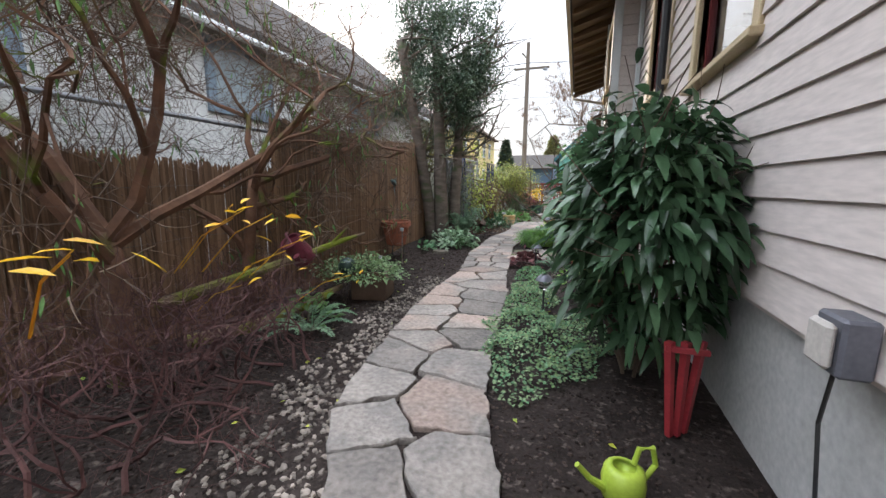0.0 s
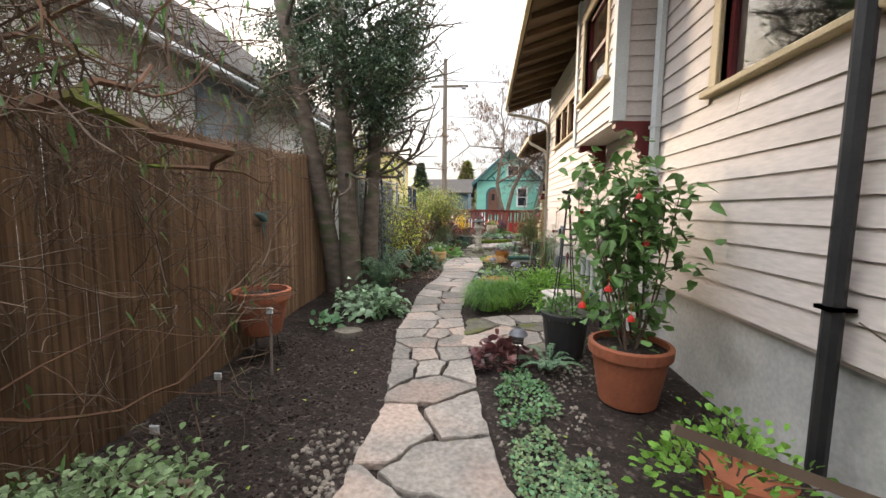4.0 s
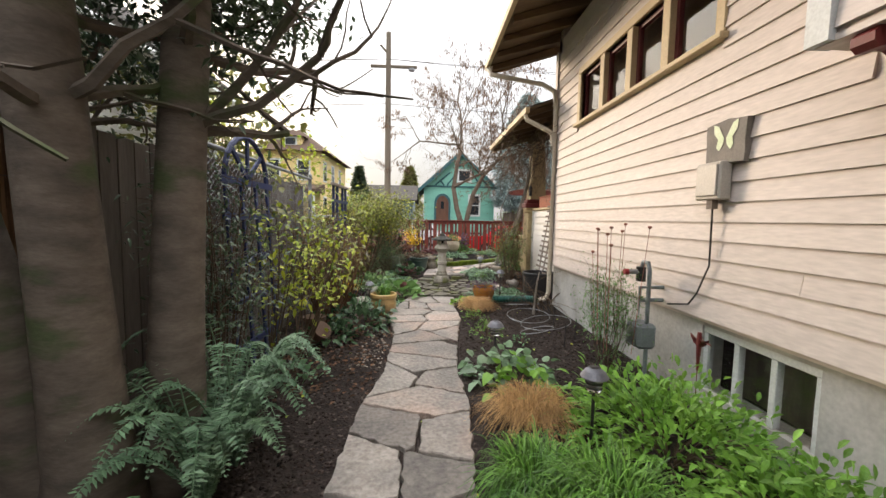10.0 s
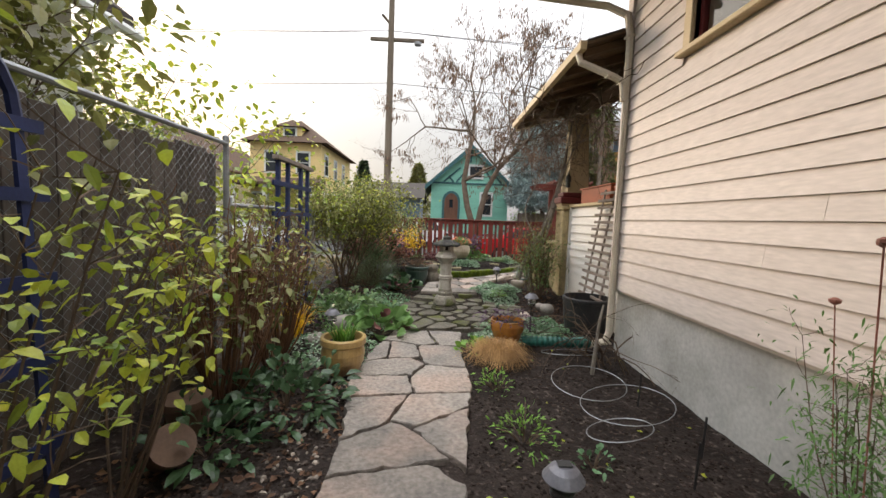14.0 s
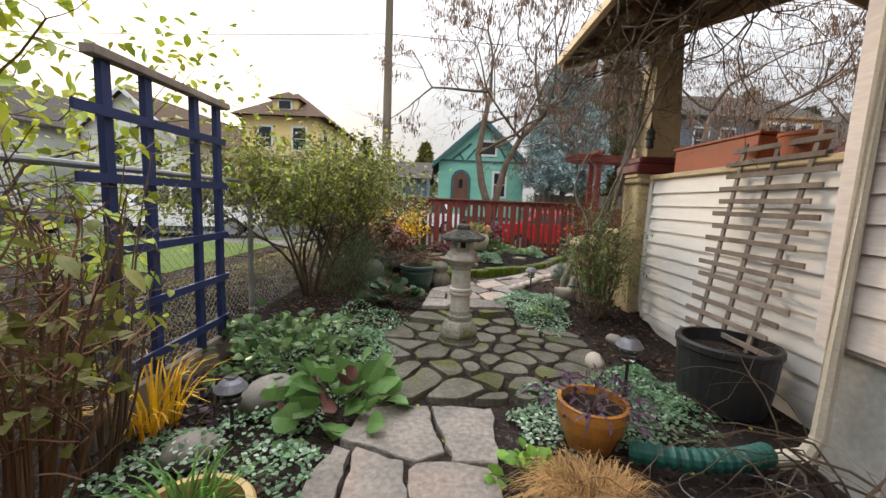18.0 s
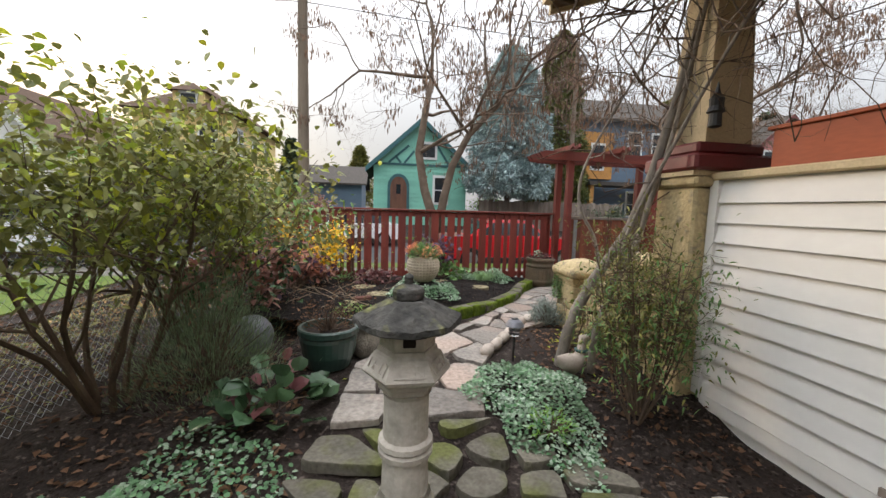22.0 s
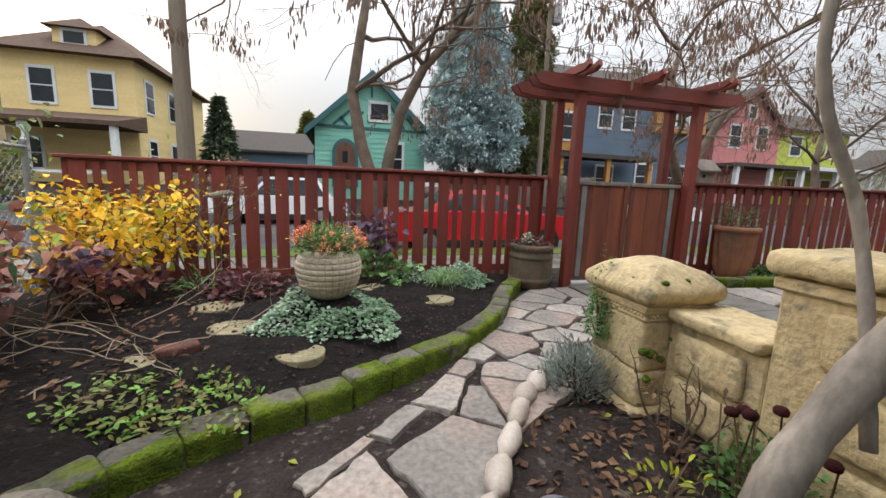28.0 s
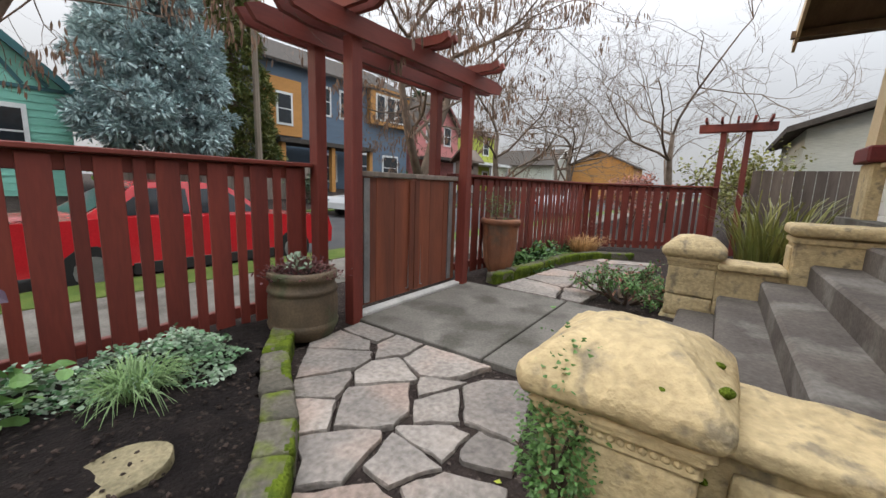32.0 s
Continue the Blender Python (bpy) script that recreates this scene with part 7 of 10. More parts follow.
stemmed("tall_shrub", (-3.0, 12.75, -0.13), 46, 1.45, 0.6, 0.085, 0.042, 420, OLIVELEAF, "upright many-stemmed shrub with green and yellow leaves", 203, start=0.5, lean=(0.1, 0.0), scatter=0.07, bark=BROWNSTEM, radius=0.01)
stemmed("tall_shrub", (-2.95, 13.5, -0.13), 40, 1.3, 0.5, 0.085, 0.05, 220, OLIVELEAF, "upright many-stemmed shrub with olive leaves", 204, start=0.5, scatter=0.07, bark=BROWNSTEM, radius=0.01)
stemmed("stem_shrub", (-3.1, 14.05, -0.1), 20, 1.5, 0.35, 0.07, 0.04, 120, YELLOWGREEN, "bare brown upright stems with few leaves", 205, start=0.6)
mound("hellebore", (-2.55, 12.75, -0.13), 0.48, 0.42, 0.34, 260, 0.14, 0.065, DARKLEAF, "dark green hellebore beside the path", seed=206, droop=0.45)
mound("hellebore", (-2.8, 12.15, -0.13), 0.36, 0.34, 0.26, 140, 0.13, 0.06, DARKLEAF, "dark green hellebore beside the path", seed=207, droop=0.45)
mound("lungwort", (-2.9, 11.0, -0.13), 0.35, 0.3, 0.16, 60, 0.09, 0.06, SILVERDARK, "low grey-green leaves in leaf litter", seed=208)
pot("yellow_pot", (-2.27, 13.45, -0.13), [(0.12, 0), (0.15, 0.01), (0.195, 0.12), (0.205, 0.2), (0.19, 0.27), (0.215, 0.29), (0.215, 0.34), (0.205, 0.35)], YELLOWGLAZE, "mustard glazed pot of green grass beside the path", soil=0.07)
tuft("potted_grass", (-2.27, 13.45, 0.15), 0.2, 0.24, 90, GRASSLEAF, "short green grass in a mustard pot", 209, 0.016, lean=0.5)
t = pot("brown_pot", (-2.95, 11.95, -0.12), [(0.07, 0), (0.075, 0.01), (0.10, 0.17), (0.115, 0.175), (0.115, 0.21)], BROWNPOT, "small brown clay pot tipped in the leaf litter")
t.matrix_world = pose(-2.95, 11.95, -0.05, 30, 40, 10)
pot("brown_pot", (-3.05, 12.35, -0.13), [(0.09, 0), (0.095, 0.01), (0.13, 0.2), (0.145, 0.205), (0.145, 0.25)], BROWNPOT, "small brown clay pot with a pale rim")
cover("lamium", (-2.55, 14.15), 0.55, 0.6, 0.16, 1600, 0.034, 0.026, SILVER, "silver-leaved ground cover along the path edge", 211, mat2=SILVERDARK)
cover("lamium", (-2.5, 15.95), 0.75, 1.0, 0.2, 3990, 0.036, 0.028, SILVERDARK, "dense low green and silver ground cover", 212, mat2=SILVER)
mound("strawberry_bed", (-2.7, 15.45, -0.13), 0.6, 0.65, 0.36, 420, 0.12, 0.095, DULLLEAF, "fresh green broad-leaved clump under the blue trellis", seed=213, droop=0.4)
mound("bugleweed", (-2.95, 14.75, -0.13), 0.34, 0.32, 0.16, 170, 0.065, 0.05, BLACKLEAF, "near-black purple leaves in the bed", seed=214)
mound("bergenia", (-2.1, 14.72, -0.13), 0.4, 0.34, 0.3, 64, 0.19, 0.16, MIDLEAF, "large round glossy leaves at the path edge", seed=215, shape="round", droop=0.35, upright=0.5)
mound("bergenia", (-2.15, 14.78, -0.13), 0.34, 0.3, 0.27, 14, 0.16, 0.13, BURGUNDY, "large reddened round leaves at the path edge", seed=216, shape="round", droop=0.35, upright=0.5)
mound("bergenia", (-2.05, 17.25, 0.0), 0.36, 0.32, 0.27, 46, 0.17, 0.13, DARKLEAF, "large dark round leaves under the shrubs", seed=217, shape="round", droop=0.3, upright=0.7)
mound("bergenia", (-2.1, 17.3, 0.0), 0.36, 0.3, 0.28, 9, 0.16, 0.12, BURGUNDY, "large reddened round leaves under the shrubs", seed=218, shape="round", droop=0.35, upright=0.8)
tuft("withered_crocosmia", (-3.15, 14.45, -0.13), 0.35, 0.5, 60, YELLOW, "withering yellow strap leaves below the trellis", 219, 0.02, lean=0.6)
for at, sz, mt, lb in (((-2.55, 14.72, -0.02), 0.2, GREYSTONE, "smooth brown boulder among leaves"), ((-2.75, 14.2, -0.08), 0.15, GREYSTONE, "rounded grey stone in the bed"), ((-0.02, 15.62, -0.08), 0.13, WHITESTONE, "smooth cream stone by the cobbles"), ((0.35, 15.72, 0.03), 0.14, GREYSTONE, "dark rounded stone by the porch wall"), ((-2.7, 13.1, -0.1), 0.1, WHITESTONE, "pale round stone in leaf litter"), ((0.3, 15.95, 0.02), 0.09, GREYSTONE, "rounded stone by the porch wall")):
    t = thing("garden_stone", lb, "stone", at, "garden stones")
    t.matrix_world = pose(*at, 0, 0, 40 * at[1])
    o = part("stone", pebble(random.Random(int(at[1] * 100)), sz), mt, t, smooth=True)

# ---- stone lantern ----
lan = thing("stone_lantern", "pale carved stone lantern with a dark lichened roof", "stone lantern", (-1.235, 16.03, -0.03))


def ring(s, prof, seg):
    s.lathe(prof, seg)
    return s


part("base", ring(Soup(), [(0.205, -0.16), (0.22, -0.12), (0.215, -0.03), (0.195, -0.015), (0.19, 0.005), (0.15, 0.015)], 8), COBBLE, lan, "mossy eight-sided base slab")
part("foot_ring", ring(Soup(), [(0.15, 0.005), (0.182, 0.02), (0.187, 0.05), (0.177, 0.10), (0.147, 0.155), (0.12, 0.175), (0.128, 0.185), (0.128, 0.22), (0.112, 0.235), (0.106, 0.27)], 8), MATS["lantern_foot"], lan, "weathered petal-shaped foot")
part("shaft", ring(Soup(), [(0.098, 0.26), (0.095, 0.42), (0.112, 0.43), (0.114, 0.45), (0.105, 0.46), (0.114, 0.47), (0.112, 0.49), (0.094, 0.50), (0.092, 0.68), (0.105, 0.70)], 18), LANTERNSTONE, lan)
part("platform", ring(Soup(), [(0.098, 0.70), (0.115, 0.705), (0.118, 0.725), (0.135, 0.735), (0.14, 0.75), (0.172, 0.77), (0.18, 0.785), (0.135, 0.855), (0.122, 0.862), (0.118, 0.88)], 6), LANTERNSTONE, lan)


def turned(soup, a):
    """The soup turned about the lantern's axis."""
    for k, v in enumerate(soup.v):
        soup.v[k] = np.stack([v[:, 0] * math.cos(a) - v[:, 1] * math.sin(a), v[:, 0] * math.sin(a) + v[:, 1] * math.cos(a), v[:, 2]], -1)
    return soup


def sloped(y0, y1, u0, u1):
    """A thin raised strip on a sloping platform face, y across it and u up it."""
    face = lambda u, o: (0.156 - 0.039 * u + o, 0.787 + 0.066 * u + o * 0.5)
    q = Soup()
    v = [(face(u, o)[0], y, face(u, o)[1]) for o in (-0.004, 0.005) for y, u in ((y0, u0), (y1, u0), (y1, u1), (y0, u1))]
    q.add(v, [(3, 2, 1, 0), (4, 5, 6, 7), (0, 1, 5, 4), (1, 2, 6, 5), (2, 3, 7, 6), (3, 0, 4, 7)])
    return q


for k in range(6):
    a = math.pi / 6 + k * math.pi / 3
    for y0, y1, u0, u1 in ((-0.062, 0.062, 0.18, 0.26), (-0.05, 0.05, 0.76, 0.84), (-0.062, -0.054, 0.26, 0.76), (0.054, 0.062, 0.26, 0.76), (-0.028, -0.021, 0.26, 0.76), (0.021, 0.028, 0.26, 0.76), (-0.021, 0.021, 0.48, 0.56)):
        part("carved_band", turned(sloped(y0, y1, u0, u1), a), LANTERNSTONE, lan)
part("fire_box", ring(Soup(), [(0.108, 0.879), (0.112, 0.885), (0.112, 0.965), (0.104, 0.975)], 6), LANTERNSTONE, lan)
for k in range(6):
    if k % 2 == 0:
        # no hole is cut: a dark slab on the face paints its shade
        part("opening", turned(bevelbox((0.083, -0.026, 0.897), (0.0995, 0.026, 0.955), 0.004), math.pi / 6 + k * math.pi / 3), DARK, lan, "dark slab painted as a shaded window")
    else:
        q = Soup()
        q.lathe([(0.001, -0.008), (0.030, -0.006), (0.034, 0.002), (0.026, 0.006), (0.022, 0.001), (0.001, 0.003)], 14)
        q.v = [np.stack([p_[:, 2] + 0.097, p_[:, 0], p_[:, 1] + 0.926], -1) for p_ in q.v]
        part("medallion", turned(q, math.pi / 6 + k * math.pi / 3), LANTERNSTONE, lan, "round carved medallion")
bm = bmesh.new()
rings = []
for rad_, z_ in ((0.10, 0.962), (0.205, 0.958), (0.222, 0.966), (0.220, 0.988), (0.165, 1.022), (0.115, 1.05), (0.085, 1.066), (0.0, 1.07)):
    ring_ = []
    for k in range(48):
        a = 2 * math.pi * k / 48
        f = math.cos(math.pi / 6) / math.cos((a % (math.pi / 3)) - math.pi / 6)
        lift_ = 0.014 * (rad_ / 0.22) ** 3 * abs((a % (math.pi / 3)) / (math.pi / 6) - 1) ** 2
        p_ = Vector((rad_ * f * math.cos(a), rad_ * f * math.sin(a), z_ + lift_))
        p_ += Vector(noise.noise_vector(p_ * 22)) * 0.006 + Vector(noise.noise_vector(p_ * 60)) * 0.003
        ring_.append(bm.verts.new(p_))
    rings.append(ring_)
for a_, b_ in zip(rings, rings[1:]):
    for k in range(48):
        bm.faces.new((a_[k], a_[(k + 1) % 48], b_[(k + 1) % 48], b_[k]))
me = bpy.data.meshes.new("roof")
bm.to_mesh(me)
bm.free()
me.materials.append(LANTERNROOF)
part("roof", me, LANTERNROOF, lan, "dark lichened hexagonal roof")
part("finial", ring(Soup(), [(0.055, 1.06), (0.062, 1.075), (0.064, 1.10), (0.058, 1.112), (0.035, 1.122), (0.018, 1.128), (0.017, 1.145), (0.02, 1.155), (0.012, 1.166), (0.003, 1.17)], 18), LANTERNROOF, lan)

# ---- right bed in front of the foundation ----
for k, (cx, cy, rad) in enumerate(((0.0, 13.2, 0.33), (0.15, 12.8, 0.36), (-0.1, 12.4, 0.22), (0.1, 14.0, 0.3))):
    t = thing("wire_hoop", "thin grey wire plant hoop lying on the soil", "plant support", (cx, cy, -0.12), "wire hoops")
    s = Soup()
    aa = np.linspace(0, 2 * math.pi, 26)
    s.tube(np.stack([rad * np.cos(aa), rad * 0.8 * np.sin(aa), 0.06 + 0.05 * np.sin(aa + k)], -1), 0.004, 4)
    part("wire", s, STEEL, t)
r = np.random.default_rng(230)
t = thing("bare_climber", "leafless pale vine twigs trailing beside the downspout", "vine", (0.42, 13.85, -0.13))
for k in range(12):
    s = Soup()
    tips = []
    add_branch(s, (0.1 * r.normal(), 0.15 * r.normal(), 0), (r.normal(-0.2, 0.35), r.normal(-0.1, 0.5), 1.2), 0.6, 0.009, 3, r, tips, 0.55, 2, 0.45, -0.5, 4, 0.72)
    part("twig", s, TWIG, t)
t = thing("cut_stem", "thin bare sapling in the soil bed", "shrub", (0.18, 13.55, -0.13))
s = Soup()
s.tube([(0, 0, 0), (0.02, 0, 0.3), (0.05, 0.02, 0.55), (0.09, 0.05, 0.7)], (0.02, 0.018, 0.014, 0.008), 6)
part("stem", s, VINE, t)
for k, (x, y) in enumerate(((0.35, 12.2), (0.3, 12.9), (0.1, 11.9))):
    t = thing("garden_stake", "thin dark garden stake in the soil", "stake", (x, y, -0.13), "stakes")
    s = Soup()
    s.tube([(0, 0, 0), (0.01, 0, 0.28)], 0.007, 5)
    part("rod", s, DARKMETAL, t)
mound("lime_spurge", (-0.78, 12.35, -0.13), 0.2, 0.26, 0.2, 150, 0.055, 0.02, LIMELEAF, "small lime green spurge", seed=231, shape="lance")
mound("lime_spurge", (-0.85, 13.15, -0.13), 0.16, 0.2, 0.16, 110, 0.05, 0.02, LIMELEAF, "small lime green spurge", seed=232, shape="lance")
mound("seedling", (-0.4, 12.1, -0.13), 0.12, 0.12, 0.08, 30, 0.05, 0.03, SILVERDARK, "small seedling in bare soil", seed=233)
tuft("dry_grass", (-0.72, 13.88, -0.13), 0.3, 0.18, 1300, STRAW, "matted tan dry grass beside the path", 234, 0.006, lean=0.5, mop=True)
mound("leafy_greens", (-0.95, 14.1, -0.12), 0.16, 0.15, 0.14, 40, 0.09, 0.06, LIMELEAF, "bright green leaves beside dry grass", seed=235)
t = thing("drain_hose", "green corrugated drain hose from the downspout", "hose", (0, 0, 0))
HOSE = material("green_plastic", (0.012, 0.075, 0.06), (0.018, 0.095, 0.075), scale=6, rough=0.4, bump=0.05)
s = Soup()
u = np.linspace(0, 1, 60)
s.tube(np.stack([0.42 - 0.78 * u, 14.28 - 0.12 * np.sin(u * 3), -0.03 + 0.03 * np.sin(u * 3)], -1), 0.058 + 0.008 * np.sin(np.arange(60) * 1.6), 12)
part("tube", s, HOSE, t)
cover("lamium", (-0.35, 14.75), 0.62, 0.42, 0.17, 2000, 0.036, 0.028, SILVER, "silver-edged ground cover around an orange pot", 241, mat2=SILVERDARK)
cover("lamium", (0.12, 15.12), 0.5, 0.42, 0.17, 2600, 0.036, 0.028, SILVERDARK, "silver and green ground cover by the barrel planter", 242, mat2=SILVER)
pot("orange_pot", (-0.52, 14.42, -0.1), [(0.12, 0), (0.14, 0.01), (0.19, 0.14), (0.205, 0.22), (0.20, 0.27), (0.205, 0.28)], ORANGEGLAZE, "orange glazed round pot with a purple plant")
mound("purple_tradescantia", (-0.52, 14.42, 0.15), 0.3, 0.28, 0.16, 130, 0.13, 0.03, PURPLE, "purple strap-leaved plant in an orange pot", seed=243, shape="lance", droop=0.7)
t = pot("barrel_planter", (0.68, 15.0, -0.1), [(0.27, 0), (0.28, 0.01), (0.305, 0.2), (0.32, 0.42), (0.332, 0.43), (0.332, 0.47), (0.32, 0.48)], BLACKPLASTIC, "large black tub planter with red-brown soil", soil=0.1)
t = thing("lattice_trellis", "weathered grey slatted trellis leaning on the porch wall", "trellis", (0.80, 15.28, 0.05))
for k, y in enumerate((-0.32, 0.0, 0.34)):
    s = Soup()
    v0, v1 = np.array((0.0, y * 0.8, 0.0)), np.array((0.30, y * 1.0, 1.84))
    bar(s, v0, v1, 0.018, 0.009)
    part("upright", s, GREYWOOD, t)
for k in range(17):
    u = 0.04 + k * 0.058
    part("slat", bevelbox((0.30 * u - 0.028, -0.42 - 0.05 * (k % 3), 1.84 * u - 0.02), (0.30 * u - 0.012, 0.44 + 0.04 * (k % 2), 1.84 * u + 0.02), 0.003), GREYWOOD, t)
t = pot("window_planter", (1.20, 15.2, 1.722), [(0.12, 0), (0.125, 0.01), (0.15, 0.16), (0.16, 0.165), (0.16, 0.19)], TERRACOTTA, "terracotta planter on the porch wall cap")
t = thing("red_porch_box", "orange-red wooden planter box on the porch wall", "planter", (1.24, 16.1, 1.722))
ORANGEWOOD = material("orange_red_stain", (0.34, 0.075, 0.025), (0.27, 0.06, 0.022), scale=4, rough=0.6, bump=0.15, stretch=(1, 0.2, 1))
part("front_panel", bevelbox((-0.10, -0.55, 0.0), (-0.075, 0.6, 0.24), 0.004), ORANGEWOOD, t)
part("back_panel", bevelbox((0.075, -0.55, 0.0), (0.10, 0.6, 0.24), 0.004), ORANGEWOOD, t)
part("rim", bevelbox((-0.12, -0.58, 0.241), (0.12, 0.63, 0.265), 0.004), ORANGEWOOD, t)
part("end_panel", bevelbox((-0.074, 0.57, 0.0), (0.074, 0.6, 0.24), 0.004), ORANGEWOOD, t)
part("end_panel", bevelbox((-0.074, -0.55, 0.0), (0.074, -0.52, 0.24), 0.004), ORANGEWOOD, t)

# ---- by the lantern and porch pier ----
cover("lamium", (-0.2, 17.12), 0.44, 0.66, 0.2, 3600, 0.034, 0.027, SILVER, "mound of silver-leaved ground cover beside the path", 251, mat2=SILVERDARK)
mound("lime_spurge", (-0.25, 16.72, 0.0), 0.14, 0.12, 0.13, 130, 0.045, 0.014, LIMELEAF, "lime green tuft in the silver ground cover", seed=252, shape="lance")
stemmed("heavenly_bamboo", (0.52, 16.92, -0.06), 18, 1.25, 0.38, 0.046, 0.02, 2600, OLIVELEAF, "airy upright shrub with small green leaves over brown stems", 253, "lance", start=0.2, depth=2, scatter=0.09, lean=(0.0, 0.05))
stemmed("heavenly_bamboo", (0.46, 16.88, -0.07), 10, 1.05, 0.4, 0.046, 0.02, 1500, MIDLEAF, "airy upright shrub with small green leaves", 254, "lance", start=0.2, depth=2, scatter=0.09)
t = thing("duck_statue", "white duck statue with a teal ribbon", "statue", (0.28, 17.5, 0.0), rz=200)
s = Soup()
s.tube([(0.16, 0, 0.20), (0.10, 0, 0.15), (0.0, 0, 0.11), (-0.09, 0, 0.13), (-0.12, 0, 0.2), (-0.12, 0, 0.27), (-0.13, 0, 0.32), (-0.17, 0, 0.32), (-0.21, 0, 0.31)], (0.01, 0.06, 0.09, 0.065, 0.04, 0.034, 0.04, 0.025, 0.008), 12)
part("figure", s, WHITESTONE, t, smooth=True)
s = Soup()
aa = np.linspace(0, 6.283, 14)
s.tube(np.stack([-0.115 + 0.045 * np.cos(aa), 0.045 * np.sin(aa), np.full(14, 0.215)], -1), 0.014, 6)
part("ribbon", s, VERDIGRIS, t, "teal ribbon")

# climbing wisteria: bare pale trunks to the porch beam
wis = thing("wisteria_vine", "bare twisting pale-barked vine climbing the porch column", "vine", (0.78, 17.75, 0.0))
r = np.random.default_rng(260)
trunks = (([(-0.46, 0.03, -0.05), (-0.42, 0.02, 0.25), (-0.34, -0.01, 0.55), (-0.2, -0.08, 0.88), (0.0, -0.18, 1.25), (0.12, -0.27, 1.7), (0.25, -0.36, 2.3), (0.38, -0.45, 2.95)], 0.06),
          ([(-0.19, -0.08, 0.6), (-0.15, 0.0, 0.95), (-0.2, 0.03, 1.2), (-0.31, 0.05, 1.36), (-0.37, 0.06, 1.52), (-0.35, 0.06, 1.7), (-0.24, 0.05, 1.9), (-0.05, 0.0, 2.2), (0.2, -0.1, 2.6), (0.35, -0.3, 3.0)], 0.017),
          ([(-0.26, -0.16, -0.05), (-0.24, -0.14, 0.4), (-0.1, -0.2, 0.8), (0.06, -0.16, 1.2), (0.14, -0.3, 1.6), (0.2, -0.42, 2.1), (0.3, -0.52, 2.9)], 0.032),
          ([(-0.15, -0.11, 0.7), (0.02, -0.26, 1.1), (0.05, -0.34, 1.5), (0.22, -0.28, 1.95), (0.3, -0.4, 2.4), (0.4, -0.6, 2.95)], 0.026),
          ([(-0.05, -0.15, 0.95), (-0.1, -0.3, 1.25), (0.0, -0.5, 1.7), (0.15, -0.75, 2.2), (0.3, -1.2, 2.8)], 0.02))
for pts, rad in trunks:
    s = Soup()
    pts = np.array(pts)
    pts[:, 2] = np.where(pts[:, 2] > 1.5, 1.5 + (pts[:, 2] - 1.5) * 1.28, pts[:, 2])
    u = np.linspace(0, len(pts) - 1, 4 * len(pts))
    fine = np.stack([np.interp(u, np.arange(len(pts)), pts[:, c]) for c in range(3)], -1)
    k3 = np.array((0.25, 0.5, 0.25))
    for _ in range(3):
        fine[1:-1] = 0.25 * fine[:-2] + 0.5 * fine[1:-1] + 0.25 * fine[2:]
    s.tube(fine, np.linspace(rad, rad * 0.5, len(fine)) * (1 + 0.08 * np.sin(np.arange(len(fine)) * 1.7)), 8)
    trunk = part("trunk", s, VINE, wis, smooth=True)
    for k in range(9):
        q = fine[r.integers(int(len(fine) * 0.6), len(fine))]
        s = Soup()
        add_branch(s, q, (r.normal(-0.15, 0.8), r.normal(-0.2, 0.9), r.uniform(-0.1, 0.9)), 0.5, 0.0065, 3, r, [], 0.7, 2, 0.5, 0.0, 4, 0.72)
        part("shoot", s, TWIG if k % 2 else VINE, trunk)
for k in range(58):
    s = Soup()
    q = (r.uniform(-0.6, 0.6), r.uniform(-3.1, 0.3), 0)
    q = (q[0], q[1], pz(0.78 + q[0]) - 0.16 + r.uniform(-0.45, 0.05))
    add_branch(s, q, (r.normal(0, 0.6), r.normal(0, 1), r.normal(-0.15, 0.4)), 0.7, 0.011, 3, r, [], 0.8, 2, 0.5, -0.15, 4, 0.75)
    part("hanging_shoot", s, TWIG, wis)
t = thing("hanging_bird_feeder", "small dark hanging feeder on the porch column", "bird feeder", (1.0, 17.02, 2.15))
s = Soup()
s.lathe([(0.02, -0.12), (0.045, -0.11), (0.04, -0.02), (0.06, -0.01), (0.045, 0.03), (0.05, 0.08), (0.02, 0.12), (0.004, 0.2)], 12)
part("body", s, DARKMETAL, t)

# ---- shrubs by the low fence ----
def bushy(name, at, height, spread, n_stems, per, leaf, width, mat, label, seed, mat2=None, share=0.2, bark=None, shape="oval", depth=3, r0=0.022, low=0.35):
    """A branching shrub with a trunk group, forked limbs and leaves at its ends."""
    r = np.random.default_rng(seed)
    t = thing(name, label, "shrub", at)
    tips = []
    for k in range(n_stems):
        a = 6.283 * k / n_stems + r.uniform(-0.4, 0.4)
        s = Soup()
        add_branch(s, (0.1 * math.cos(a), 0.1 * math.sin(a), 0), (spread * math.cos(a), spread * math.sin(a), height), height * 0.5, r0, depth, r, tips, 0.5, 3, 0.3, 0.12, 5, 0.62)
        part("limb", s, bark or TWIG, t)
    pts, ways = np.array([q[0] for q in tips]), np.array([q[1] for q in tips])
    ok = pts[:, 2] > low * height
    pts, ways = pts[ok], ways[ok]
    for m, n in ((mat, int(per * (1 - share) if mat2 else per)), (mat2, int(per * share) if mat2 else 0)):
        if n:
            i = r.integers(0, len(pts), n)
            s = Soup()
            add_leaves(s, pts[i] + r.normal(0, 0.07 * height, (n, 3)), ways[i] * 0.4 + r.normal(0, 0.7, (n, 3)), leaf, width, r, shape, 0.35, 0.2, 1)
            part("leaves", s, m, t)
    return t


